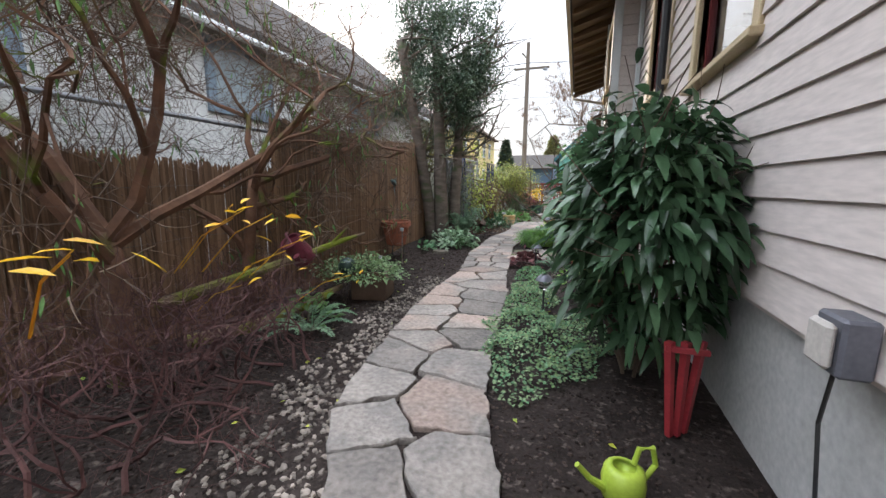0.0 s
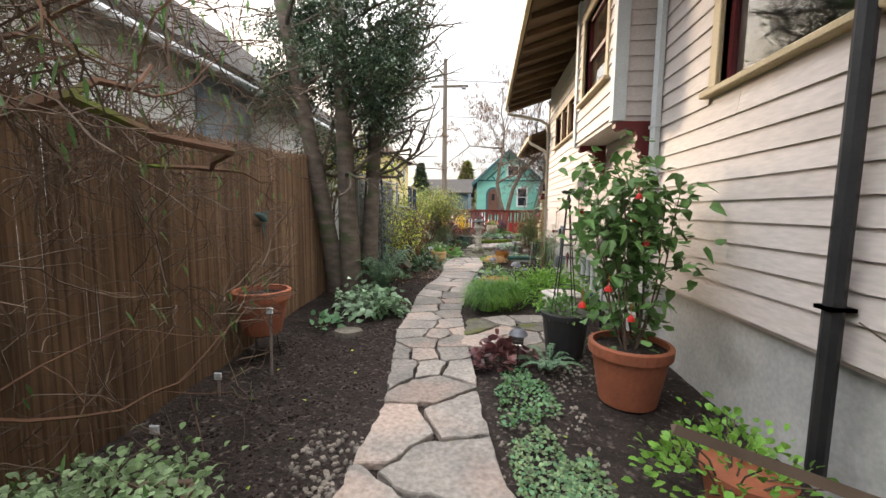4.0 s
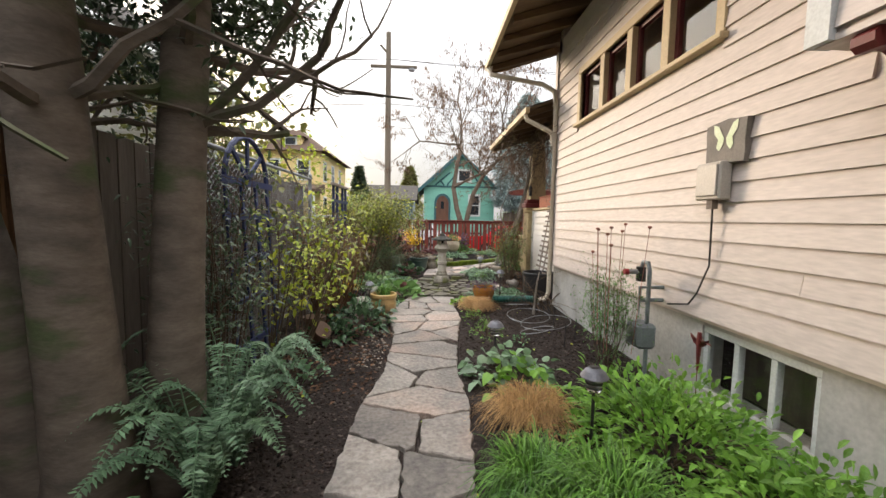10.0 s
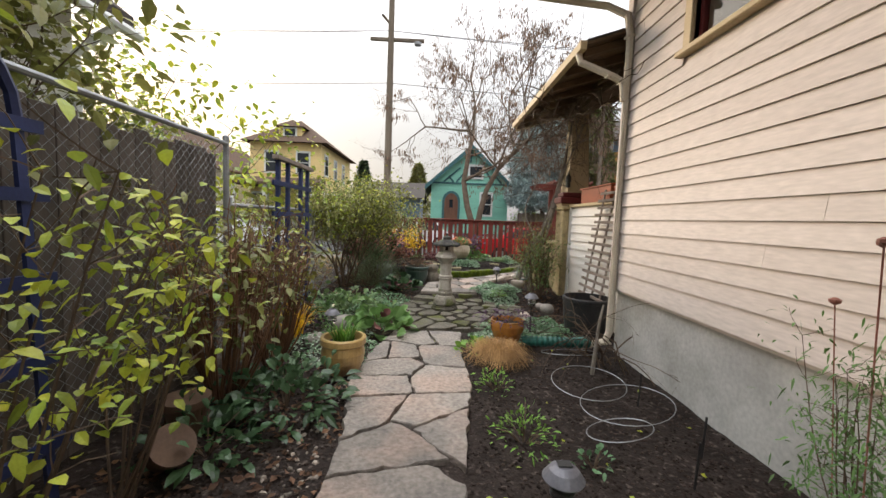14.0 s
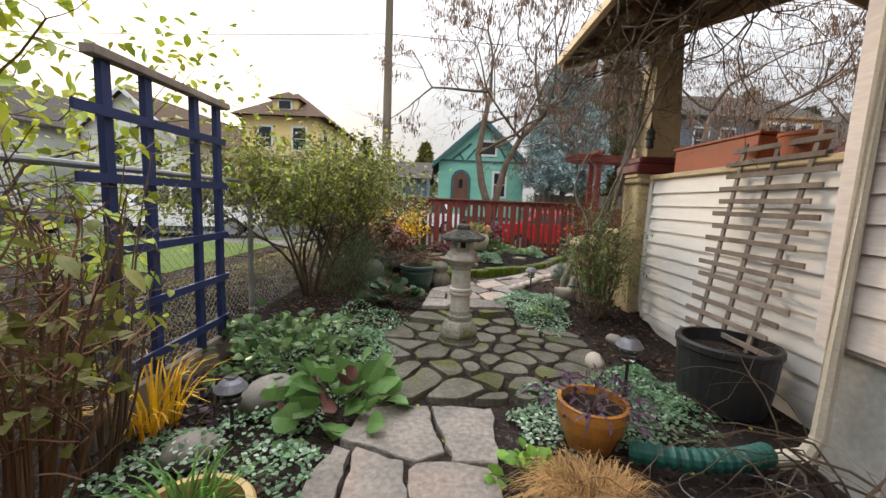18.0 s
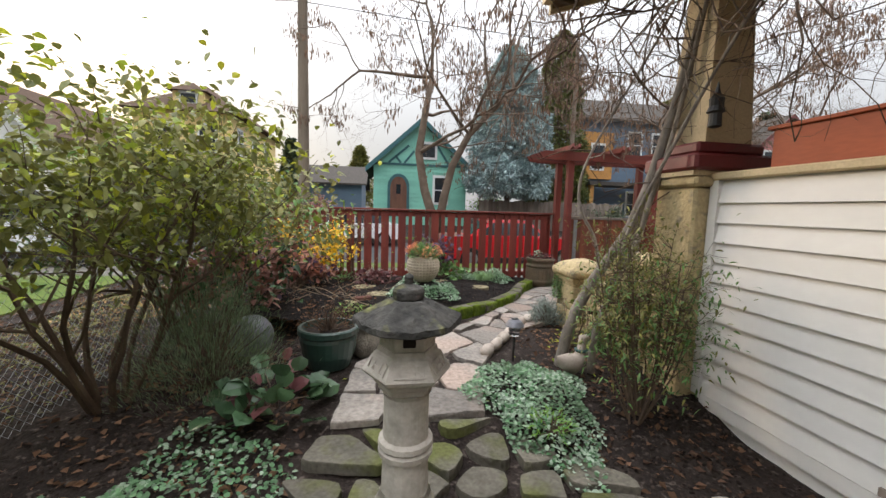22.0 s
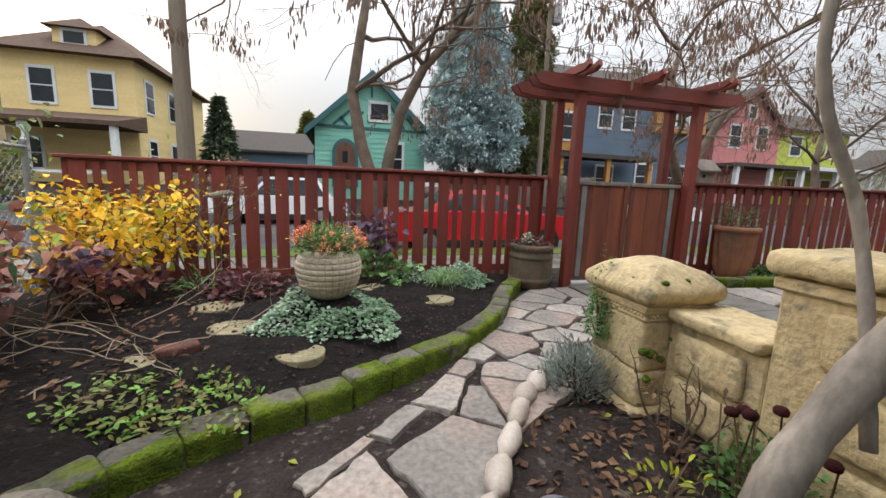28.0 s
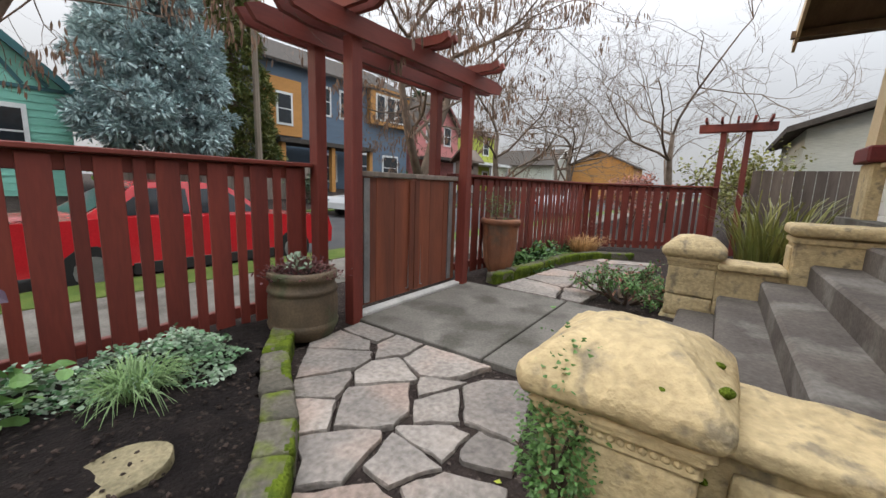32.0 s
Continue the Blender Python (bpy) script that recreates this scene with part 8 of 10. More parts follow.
bushy("deciduous_shrub", (-3.15, 17.35, 0.0), 2.0, 0.8, 10, 11000, 0.056, 0.036, OLIVELEAF, "tall open shrub with bare stems and yellowing olive leaves", 271, YELLOWGREEN, 0.25, low=0.55)
bushy("deciduous_shrub", (-3.15, 18.6, 0.0), 1.8, 0.8, 8, 7500, 0.056, 0.036, OLIVELEAF, "tall open shrub with olive leaves", 272, MIDLEAF, 0.3, low=0.5)
ROSEMARY = leafy("dull_rosemary_needle", (0.11, 0.16, 0.085), (0.16, 0.20, 0.11), rough=0.5)
t = mound("rosemary", (-2.62, 17.62, 0.0), 0.5, 0.5, 0.85, 6500, 0.065, 0.006, ROSEMARY, "dark needle-leaved rosemary bush", seed=273, shape="lance", droop=0.0, stems=60, upright=1.2)
bushy("oakleaf_hydrangea", (-2.85, 19.2, 0.05), 1.05, 0.95, 10, 1300, 0.095, 0.078, RUST, "oakleaf hydrangea with rusty red and dull green leaves", 274, DARKLEAF, 0.35, shape="heart", depth=2, low=0.2)
bushy("oakleaf_hydrangea", (-2.8, 20.2, 0.05), 0.85, 0.9, 9, 800, 0.09, 0.075, RUST, "oakleaf hydrangea with rusty purple leaves", 275, PURPLE, 0.3, shape="heart", depth=2, low=0.2)
bushy("yellow_shrub", (-2.5, 21.15, 0.05), 1.1, 0.8, 8, 1900, 0.07, 0.048, YELLOW, "bright yellow autumn shrub by the red fence", 276, YELLOWGREEN, 0.2, depth=2, low=0.3)
bushy("bare_rose", (-1.9, 21.3, 0.05), 1.25, 0.5, 5, 60, 0.04, 0.025, YELLOWGREEN, "thin bare shrub by the fence post", 277, depth=3, r0=0.012)
t = thing("gazing_ball", "dark iron sphere among leaves", "garden ball", (-2.5, 18.2, 0.19))
s = Soup()
s.lathe([(0.001, -0.19)] + [(0.19 * math.cos(q), 0.19 * math.sin(q)) for q in np.linspace(-1.4, 1.4, 13)] + [(0.001, 0.19)], 24)
part("ball", s, MATS["grey_cap"], t, smooth=True)
pot("green_pot", (-1.78, 17.92, 0.0), [(0.16, 0), (0.18, 0.01), (0.22, 0.12), (0.245, 0.26), (0.235, 0.29), (0.26, 0.31), (0.26, 0.35), (0.25, 0.36)], GREENGLAZE, "dark green glazed pot with a withered plant")
mound("withered_plant", (-1.78, 17.92, 0.3), 0.26, 0.24, 0.24, 520, 0.03, 0.012, DEADLEAF, "withered brown plant in a green pot", seed=281, shape="lance", droop=0.2, stems=40)
BROWNSTONE = material("weathered_brown_stone", (0.19, 0.165, 0.13), (0.12, 0.105, 0.085), scale=7, rough=0.9, bump=1.0, relief=0.03, grain=1.0)
t = thing("rabbit_statue", "weathered rounded stone animal figure by the curb", "statue", (-1.45, 18.2, 0.0))
s = Soup()
s.lathe([(0.13, -0.02), (0.165, 0.03), (0.16, 0.12), (0.13, 0.18), (0.105, 0.22), (0.125, 0.26), (0.125, 0.31), (0.09, 0.36), (0.005, 0.385)], 18, wob=0.1)
part("figure", s, BROWNSTONE, t, smooth=True)

# ---- island bed with mossy curb ----
arc = [(-1.72, 18.55), (-1.45, 18.80), (-1.1, 18.98), (-0.65, 19.18), (-0.2, 19.45), (0.2, 19.72), (0.52, 20.02), (0.78, 20.35), (0.98, 20.7), (1.18, 21.05), (1.4, 21.3), (1.5, 21.45)]
bed = Soup()
arc_fine = [(a[0] + (b[0] - a[0]) * k / 5, a[1] + (b[1] - a[1]) * k / 5) for a, b in zip(arc, arc[1:]) for k in range(5)]


def bed_z(x, y):
    """Height of the mounded island bed, rising from the curb."""
    d = min(1.0, min(math.hypot(x - a, y - b) for a, b in arc_fine) / 0.6, max(0.0, (21.85 - y) / 0.5))
    return 0.085 + 0.10 * d * d * (3 - 2 * d)


outl = arc + [(1.5, 21.8), (-3.2, 21.8), (-3.2, 19.2), (-2.4, 18.7)]
cx, cy = -0.8, 20.5
nx = 46
gxs, gys = np.linspace(-3.3, 1.6, nx), np.linspace(18.4, 21.82, nx)
vv, ix = [], {}
for i, a in enumerate(gxs):
    for j, b in enumerate(gys):
        if inside((a, b), outl):
            ix[i, j] = len(vv)
            vv.append((a, b, bed_z(a, b) + 0.02 * noise.noise((a * 3, b * 3, 1)) + 0.012 * noise.noise((a * 9, b * 9, 5))))
bed.add(vv, [(ix[i, j], ix[i + 1, j], ix[i + 1, j + 1], ix[i, j + 1]) for i in range(nx - 1) for j in range(nx - 1) if all(q in ix for q in ((i, j), (i + 1, j), (i + 1, j + 1), (i, j + 1)))])
whole("ground_island_bed", bed, COMPOST, "raised bed of dark soil inside a mossy curb", "soil bed", smooth=True)
curb = thing("curb", "row of mossy stone curb blocks around the island bed", "curb", kind="structure")
for arcpts, n in ((arc, 17), ([(4.2, 21.1), (5.2, 20.95), (6.3, 20.9), (7.2, 20.6), (7.6, 20.0)], 9)):
    P = np.array(arcpts)
    L = np.concatenate([[0], np.cumsum(np.linalg.norm(np.diff(P, axis=0), axis=1))])
    for k in range(n):
        u0, u1 = L[-1] * k / n, L[-1] * (k + 1) / n
        a = np.array([np.interp(u0, L, P[:, c]) for c in (0, 1)])
        b = np.array([np.interp(u1, L, P[:, c]) for c in (0, 1)])
        m = (a + b) / 2
        ln = np.linalg.norm(b - a)
        o = part("curb_stone", worn((-ln / 2 + 0.001, -0.085, -0.1), (ln / 2 - 0.001, 0.085, 0.125 + rng.uniform(-0.012, 0.012)), 0.026, 0.010, k * 3.7, 0.018), MOSS, curb, smooth=True)
        o.data.materials.append(CURBMOSS)
        for f in o.data.polygons:
            q = f.center
            f.material_index = int(0.6 * max(0.0, -q.y / 0.085) + 0.55 * noise.noise((q.x * 7 + k * 5, q.y * 7, q.z * 7)) + 0.35 * noise.noise((k * 2.3, 0, 0)) > 0.34)
        o.matrix_basis = pose(m[0], m[1], 0.0, rng.uniform(-2, 2), rng.uniform(-2, 2), math.degrees(math.atan2(b[1] - a[1], b[0] - a[0])))
rs = random.Random(14)
for x, y, w in ((-0.88, 19.5, 0.18), (0.21, 20.43, 0.19), (-1.34, 19.94, 0.21), (-1.58, 20.46, 0.19), (-0.34, 20.9, 0.17), (-1.75, 19.45, 0.14)):
    t = thing("stepping_stone", "round tan stepping stone in the island bed", "stone", (x, y, bed_z(x, y) - 0.018), "stepping stones")
    s, _ = slab([Vector((w * rs.uniform(0.82, 1.12) * math.cos(a), w * rs.uniform(0.65, 0.9) * math.sin(a))) for a in np.linspace(0, 6.28, 11)[:-1]], rs, 0, 0.026, 0.014, 2)
    part("slab", s, material("tan_stone", (0.27, 0.23, 0.14), (0.19, 0.165, 0.10), scale=7, rough=0.9, bump=1.0, relief=0.03, grain=1.0, vary=0.3) if "tan_stone" not in MATS else MATS["tan_stone"], t)
t = thing("soil_mound", "low mound of dark soil under the woven pot", "soil", (-0.72, 20.1, 0.1))
s = Soup()
s.lathe([(0.42, 0.0), (0.40, 0.05), (0.32, 0.12), (0.22, 0.19), (0.14, 0.235), (0.02, 0.244)], 24, wob=0.04)
part("heap", s, COMPOST, t, smooth=True)
WOVEN = [(0.13, 0.0), (0.18, 0.045), (0.225, 0.12), (0.249, 0.20), (0.257, 0.26), (0.252, 0.32), (0.234, 0.375), (0.205, 0.415), (0.185, 0.43)]
vase = thing("woven_pot", "large round cream basket-weave stoneware pot with salmon flowers", "pot", (-0.72, 20.1, 0.345))
vase.scale = (0.92, 0.92, 0.85)
s = Soup()
na, nz = 210, 80
u = np.linspace(0, 1, nz)
rad_ = np.interp(u * 0.43, [p[1] for p in WOVEN], [p[0] for p in WOVEN])
for _ in range(3):
    rad_[1:-1] = 0.25 * rad_[:-2] + 0.5 * rad_[1:-1] + 0.25 * rad_[2:]
th = np.linspace(0, 2 * np.pi, na, endpoint=False)
row = u * 9
weave = np.clip(np.abs(np.sin(row * np.pi)) * 1.9, 0, 1)[:, None] * np.clip(np.abs(np.sin(th * 15)) * 2.2, 0, 1)[None] * 1.7 - 0.8
fade = np.clip(np.minimum(u * 8, (0.97 - u) * 14), 0, 1)[:, None]
rr_ = rad_[:, None] + 0.0085 * weave * fade
s.add(np.stack([rr_ * np.cos(th), rr_ * np.sin(th), np.repeat((u * 0.43)[:, None], na, 1)], -1), [(i * na + j, i * na + (j + 1) % na, (i + 1) * na + (j + 1) % na, (i + 1) * na + j) for i in range(nz - 1) for j in range(na)] + [tuple(range(na))[::-1]])
part("body", s, POTSTONE, vase, smooth=True)
s = Soup()
s.lathe([(0.182, 0.425), (0.186, 0.44), (0.196, 0.452), (0.204, 0.466), (0.20, 0.476), (0.182, 0.476), (0.172, 0.45), (0.168, 0.40)], 40)
part("rim", s, BROWNPOT, vase, "smooth brown rim", smooth=True)
s = Soup()
s.lathe([(0.02, 0.40), (0.172, 0.40), (0.165, 0.425), (0.02, 0.43)], 28)
part("potting_soil", s, SOIL, vase)
mound("sedum_flowers", (-0.72, 20.1, 0.69), 0.22, 0.25, 0.19, 1500, 0.04, 0.014, MIDLEAF, "green succulent plant filling a woven stoneware pot", seed=291)
sed = thing("sedum_flower_heads", "salmon-orange flower heads round the rim of a woven pot", "flowers", (-0.72, 20.1, 0.69))
r = np.random.default_rng(292)
for k in range(64):
    s = Soup()
    a, q = r.uniform(0, 6.283), r.uniform(0.3, 1.1) ** 0.5
    c = np.array((0.27 * q * math.cos(a), 0.28 * q * math.sin(a), 0.17 * (1.2 - q * q) + r.uniform(0.02, 0.06)))
    add_leaves(s, np.repeat(c[None], 16, 0) + r.normal(0, 0.014, (16, 3)), r.normal(0, 1, (16, 3)) + (0, 0, 0.6), 0.016, 0.014, r, "round", 0.1, 0.2, 0)
    s.tube([tuple(c * (0.5, 0.5, 0.0)), tuple(c)], 0.002, 3)
    part("flower_head", s, ORANGEFLOWER, sed)
cover("dusty_miller", (-0.70, 20.04), 0.5, 0.45, 0.31, 3950, 0.034, 0.027, SILVER, "silver-green clumps around the woven pot", 293, mat2=SILVERDARK, lift=0.16)
cover("dusty_miller", (0.45, 21.25), 0.64, 0.32, 0.27, 2800, 0.036, 0.028, SILVER, "silver-green clumps below the red fence", 294, mat2=SILVERDARK, lift=0.13)
fountain("sage_grass", (0.42, 20.98, 0.15), 0.24, 0.17, 260, MATS["green_grey_blade"], "small green grass tuft among silver leaves", 295, 0.008)
mound("heuchera", (-1.42, 20.82, 0.17), 0.34, 0.28, 0.2, 190, 0.075, 0.075, BURGUNDY, "burgundy coral bells by the fence", seed=296, shape="round")
stemmed("smokebush", (-0.32, 21.3, 0.15), 9, 0.68, 0.34, 0.085, 0.07, 150, PURPLE, "small dark purple-leaved shrub by the fence", 297, "round", start=0.4)
mound("autumn_geranium", (-0.25, 21.2, 0.15), 0.36, 0.25, 0.34, 190, 0.075, 0.075, MIDLEAF, "green and yellow lobed leaves by the fence", seed=298, shape="round")
mound("hosta_like_plant", (-1.86, 20.98, 0.17), 0.2, 0.18, 0.2, 60, 0.16, 0.03, MIDLEAF, "small strap-leaved green plant by the fence", seed=611, shape="lance", droop=0.6, upright=0.9)
t = thing("red_brick", "weathered dull red brick lying on the bed", "brick", (-1.56, 19.58, bed_z(-1.56, 19.58) - 0.01), rz=24)
part("block", worn((-0.11, -0.055, 0.0), (0.11, 0.055, 0.06), 0.012, 0.004, 2.0), material("dull_red_brick", (0.13, 0.06, 0.045), (0.09, 0.045, 0.037), scale=12, rough=0.9, bump=0.8, fine=60, grain=0.9), t, smooth=True)
for k, (x, y, z, q) in enumerate(((0.93, 18.738, 0.36, 0.03), (0.985, 18.738, 0.34, 0.036), (1.05, 18.738, 0.31, 0.026), (0.97, 18.738, 0.2, 0.03), (1.1, 18.738, 0.42, 0.016), (0.92, 18.86, 0.735, 0.02), (1.0, 18.72, 0.74, 0.022), (1.16, 18.74, 0.745, 0.018), (1.2, 18.9, 0.80, 0.02))):
    t = thing("moss_clump", "small green moss cushion on the ochre pier", "moss", (x, y, z), "moss on the pier", rz=17 * k)
    g = pebble(random.Random(40 + k), q, 0.7)
    part("cushion", g, CURBMOSS, t, smooth=True)
cover("wilted_ground_cover", (-1.5, 19.12), 0.5, 0.3, 0.22, 700, 0.045, 0.022, OLIVELEAF, "straggling olive ground cover along the curb", 299, mat2=LIMELEAF, lift=0.085)
# urns
pot("barrel_urn", (1.66, 21.42, 0.0), [(0.2, 0), (0.225, 0.01), (0.262, 0.09), (0.272, 0.13), (0.262, 0.14), (0.268, 0.2), (0.268, 0.3), (0.255, 0.37), (0.268, 0.38), (0.262, 0.41), (0.245, 0.43), (0.25, 0.47), (0.262, 0.48), (0.262, 0.53), (0.245, 0.54)], URNCLAY, "dark brown barrel-shaped urn with succulents by the gate", seg=64, flutes=(22, 0.018, 0.145, 0.36))
mound("succulents", (1.66, 21.42, 0.48), 0.28, 0.28, 0.13, 700, 0.035, 0.02, BURGUNDY, "purple and green succulents in a dark urn", seed=301)
mound("succulents", (1.6, 21.4, 0.55), 0.1, 0.1, 0.12, 40, 0.05, 0.03, SILVER, "pale rosette succulent in a dark urn", seed=302)
s = Soup()
prof = [(0.11, 0), (0.12, 0.01), (0.17, 0.08), (0.215, 0.2), (0.24, 0.4), (0.25, 0.6), (0.255, 0.72), (0.275, 0.73), (0.275, 0.79), (0.255, 0.80)]
pot("tall_urn", (4.7, 21.25, 0.0), prof, URNTERRA, "tall lobed terracotta urn with evergreen sprigs", seg=64, flutes=(8, 0.06, 0.04, 0.715))
stemmed("urn_plant", (4.7, 21.25, 0.72), 9, 0.35, 0.2, 0.04, 0.012, 400, MIDLEAF, "feathery green sprigs in a tall urn", 303, "lance", start=0.1)
for k, (x, y) in enumerate(((-0.30, 18.06), (-0.16, 18.22), (-0.02, 18.42), (0.12, 18.62), (0.26, 18.82), (0.38, 18.98), (0.52, 19.1))):
    t = thing("edging_stone", "elongated white stone edging the path", "stone", (x, y, 0.04), "edging stones", rz=52)
    s = pebble(random.Random(k), 0.128, 0.42)
    s.v[0] *= (1.0, 0.62, 1.1)
    part("stone", s, WHITESTONE, t, smooth=True)
mound("lavender", (0.74, 19.05, 0.0), 0.2, 0.2, 0.27, 2200, 0.045, 0.011, GREYLEAF, "small grey lavender bush by the pier", seed=311, shape="lance", droop=0.1, stems=40, upright=0.9)
mound("ivy", (0.92, 19.1, 0.32), 0.075, 0.12, 0.42, 1300, 0.02, 0.017, MIDLEAF, "small ivy trailing on the ochre pier", seed=312, droop=0.6)
stemmed("coneflower_stalks", (0.9, 18.42, 0.0), 7, 0.42, 0.24, 0.055, 0.022, 40, DEADLEAF, "dried coneflower stalks with dark seed heads", 313, "lance")
SEEDHEAD = material("dark_seed_head", (0.055, 0.012, 0.014), (0.025, 0.008, 0.008), scale=40, rough=0.9, bump=1.0, fine=200, relief=0.01)
r = np.random.default_rng(314)
for k in range(6):
    t = thing("seed_head_stem", "thin dry stem with a round dark seed head", "dry flower", (0.78 + r.uniform(0, 0.18), 17.72 + r.uniform(0, 0.5), 0.0), "seed heads")
    h = r.uniform(0.26, 0.46)
    s = Soup()
    s.tube([(0, 0, 0), (r.normal(0, 0.03), r.normal(0, 0.03), h * 0.5), (r.normal(0, 0.05), r.normal(0, 0.05), h)], 0.004, 4)
    part("stem", s, DEADLEAF, t)
    s = Soup()
    s.lathe([(0.006, h - 0.015), (0.024, h - 0.008), (0.026, h + 0.008), (0.02, h + 0.018), (0.004, h + 0.024)], 12)
    part("seed_head", s, SEEDHEAD, t, smooth=True)
mound("herb_clump", (0.96, 18.12, 0.0), 0.13, 0.2, 0.24, 520, 0.034, 0.028, MIDLEAF, "small green herb at the wall foot", seed=315)
mound("herb_clump", (0.6, 18.2, 0.0), 0.18, 0.18, 0.13, 40, 0.06, 0.02, YELLOWGREEN, "small yellowing weed in the litter", seed=316)
t = thing("bird_ornament", "small grey bird figure perched by the fence", "ornament", (-1.85, 21.72, 1.02), rz=20)
s = Soup()
s.tube([(-0.16, 0, -0.01), (-0.07, 0, 0.0), (0.02, 0, 0.015), (0.09, 0, 0.03), (0.13, 0, 0.035)], (0.01, 0.028, 0.04, 0.025, 0.005), 8)
part("figure", s, GREYSTONE, t)
s = Soup()
s.tube([(0, 0, -0.02), (0, 0.06, -0.3), (0, 0.07, -0.95)], 0.006, 4)
part("rod", s, DARKMETAL, t)
# right-hand garden
seeds_d = [(4.4 + 0.5 * (i % 6) + rng.uniform(-0.12, 0.12), 20.05 + 0.4 * (i // 6) + rng.uniform(-0.1, 0.1)) for i in range(12)]
pave(seeds_d, [(4.0, 19.9), (7.2, 19.6), (7.0, 20.4), (5.5, 20.75), (4.0, 20.9)], path, STONE, 0.05)
bushy("potentilla", (4.5, 19.55, 0.0), 0.5, 1.1, 12, 2000, 0.055, 0.02, MIDLEAF, "low spreading green shrub beside the far pier", 321, RUST, 0.15, depth=2, low=0.1)
cover("winter_greens", (6.0, 21.2), 1.3, 0.32, 0.36, 1800, 0.08, 0.06, MIDLEAF, "low green leafy row along the fence", 322, mat2=DARKLEAF)
tuft("brown_grass", (7.6, 20.9, 0.0), 0.5, 0.4, 500, STRAW, "rusty tan grass clump by the fence", 323, 0.01)
mound("red_shrub", (8.3, 21.0, 0.0), 0.5, 0.4, 0.7, 300, 0.05, 0.02, RUST, "thin dark red shrub by the fence", seed=324, shape="lance")
tuft("flax", (7.6, 18.1, 0.0), 0.95, 1.35, 150, OLIVELEAF, "tall bronze strap-leaved flax", 325, 0.05, lean=0.4)
ar2 = thing("side_arbor", "red stained timber arbor at the side of the garden", "arbor", (9.62, 18.72, 0))
for sy in (-0.2, 0.2):
    part("post", bevelbox((-0.05, sy - 0.05, -0.1), (0.05, sy + 0.05, 2.55), 0.006), REDWOOD, ar2)
for sx in (-0.09, 0.09):
    part("beam", bevelbox((sx - 0.02, -0.62, 2.45), (sx + 0.02, 0.62, 2.6), 0.006), REDWOOD, ar2)
for k in range(5):
    part("rafter", bevelbox((-0.5, -0.52 + k * 0.25, 2.601), (0.5, -0.48 + k * 0.25, 2.68), 0.005), REDWOOD, ar2)
bh = thing("bird_house", "weathered grey wooden birdhouse on the gate post", "birdhouse", (4.32, 21.6, 1.38))
part("box", bevelbox((-0.13, -0.1, 0.0), (0.13, 0.1, 0.17), 0.005), GREYWOOD, bh)
s = Soup()
s.add([(-0.19, -0.15, 0.15), (0.19, -0.15, 0.15), (0.19, 0, 0.30), (-0.19, 0, 0.30), (-0.19, 0.15, 0.15), (0.19, 0.15, 0.15), (-0.19, -0.15, 0.175), (0.19, -0.15, 0.175), (0.19, 0, 0.33), (-0.19, 0, 0.33), (-0.19, 0.15, 0.175), (0.19, 0.15, 0.175)],
      [(0, 1, 2, 3), (3, 2, 5, 4), (6, 9, 8, 7), (9, 10, 11, 8), (0, 6, 7, 1), (4, 5, 11, 10), (0, 3, 9, 6), (3, 4, 10, 9), (1, 7, 8, 2), (2, 8, 11, 5)])
part("roof", s, GREYWOOD, bh)
# dark disc on the solid front, shade of the entrance put into its colour
s = Soup()
s.tube([(-0.05, -0.101, 0.09), (-0.05, -0.108, 0.09)], 0.025, 10)
part("entrance_hole", s, DARK, bh)

# ---- the street and beyond ----
pole = thing("utility_pole", "tall grey wooden utility pole with a crossarm", "utility pole", (-3.4, 25.6, -0.2))
s = Soup()
s.tube([(0, 0, 0), (0, 0, 9.95)], (0.16, 0.11), 12)
part("pole", s, WOODPOLE, pole)
part("crossarm", bevelbox((-0.8, -0.06, 8.4), (1.3, 0.06, 8.52), 0.01), WOODPOLE, pole)
s = Soup()
s.tube([(0, 0, 9.0), (-0.35, -0.1, 9.35)], 0.05, 6)
part("brace", s, WOODPOLE, pole)
s = Soup()
s.tube([(1.05, 0, 8.3), (1.05, 0, 8.4)], 0.14, 10)
part("transformer", s, STEEL, pole)
for z, sag, y in ((8.6, 0.5, 25.6), (8.55, 0.6, 25.5), (6.6, 0.5, 25.55)):
    t = thing("overhead_wire", "black overhead street wire", "wire", (0, 0, 0), "street wires")
    for a, b in ((-40, -3.4), (-3.4, 32)):
        s = Soup()
        u = np.linspace(0, 1, 14)
        s.tube(np.stack([a + (b - a) * u, np.full(14, y), z - 4 * sag * u * (1 - u)], -1), 0.012, 4)
        part("span", s, DARKMETAL, t)
for x, y, h in ((-24, 26, 9), (9.3, 35.5, 11)):
    t = thing("utility_pole", "distant wooden utility pole", "utility pole", (x, y, -0.2))
    s = Soup()
    s.tube([(0, 0, 0), (0, 0, h)], (0.16, 0.1), 8)
    part("pole", s, WOODPOLE, t)
    s = Soup()
    s.lathe([(0.22, h - 1.6), (0.24, h - 1.5), (0.24, h - 0.8), (0.2, h - 0.7)], 12, (0.35, 0, 0))
    part("transformer", s, STEEL, t)

# street tree with hanging catkins by the fence
BRANCH = material("grey_brown_bark", (0.17, 0.13, 0.10), (0.11, 0.085, 0.065), scale=5, rough=0.9, bump=0.5, fine=30)
CATKIN = leafy("brown_hanging_seed", (0.15, 0.09, 0.055), (0.10, 0.06, 0.04), thin=0.2)


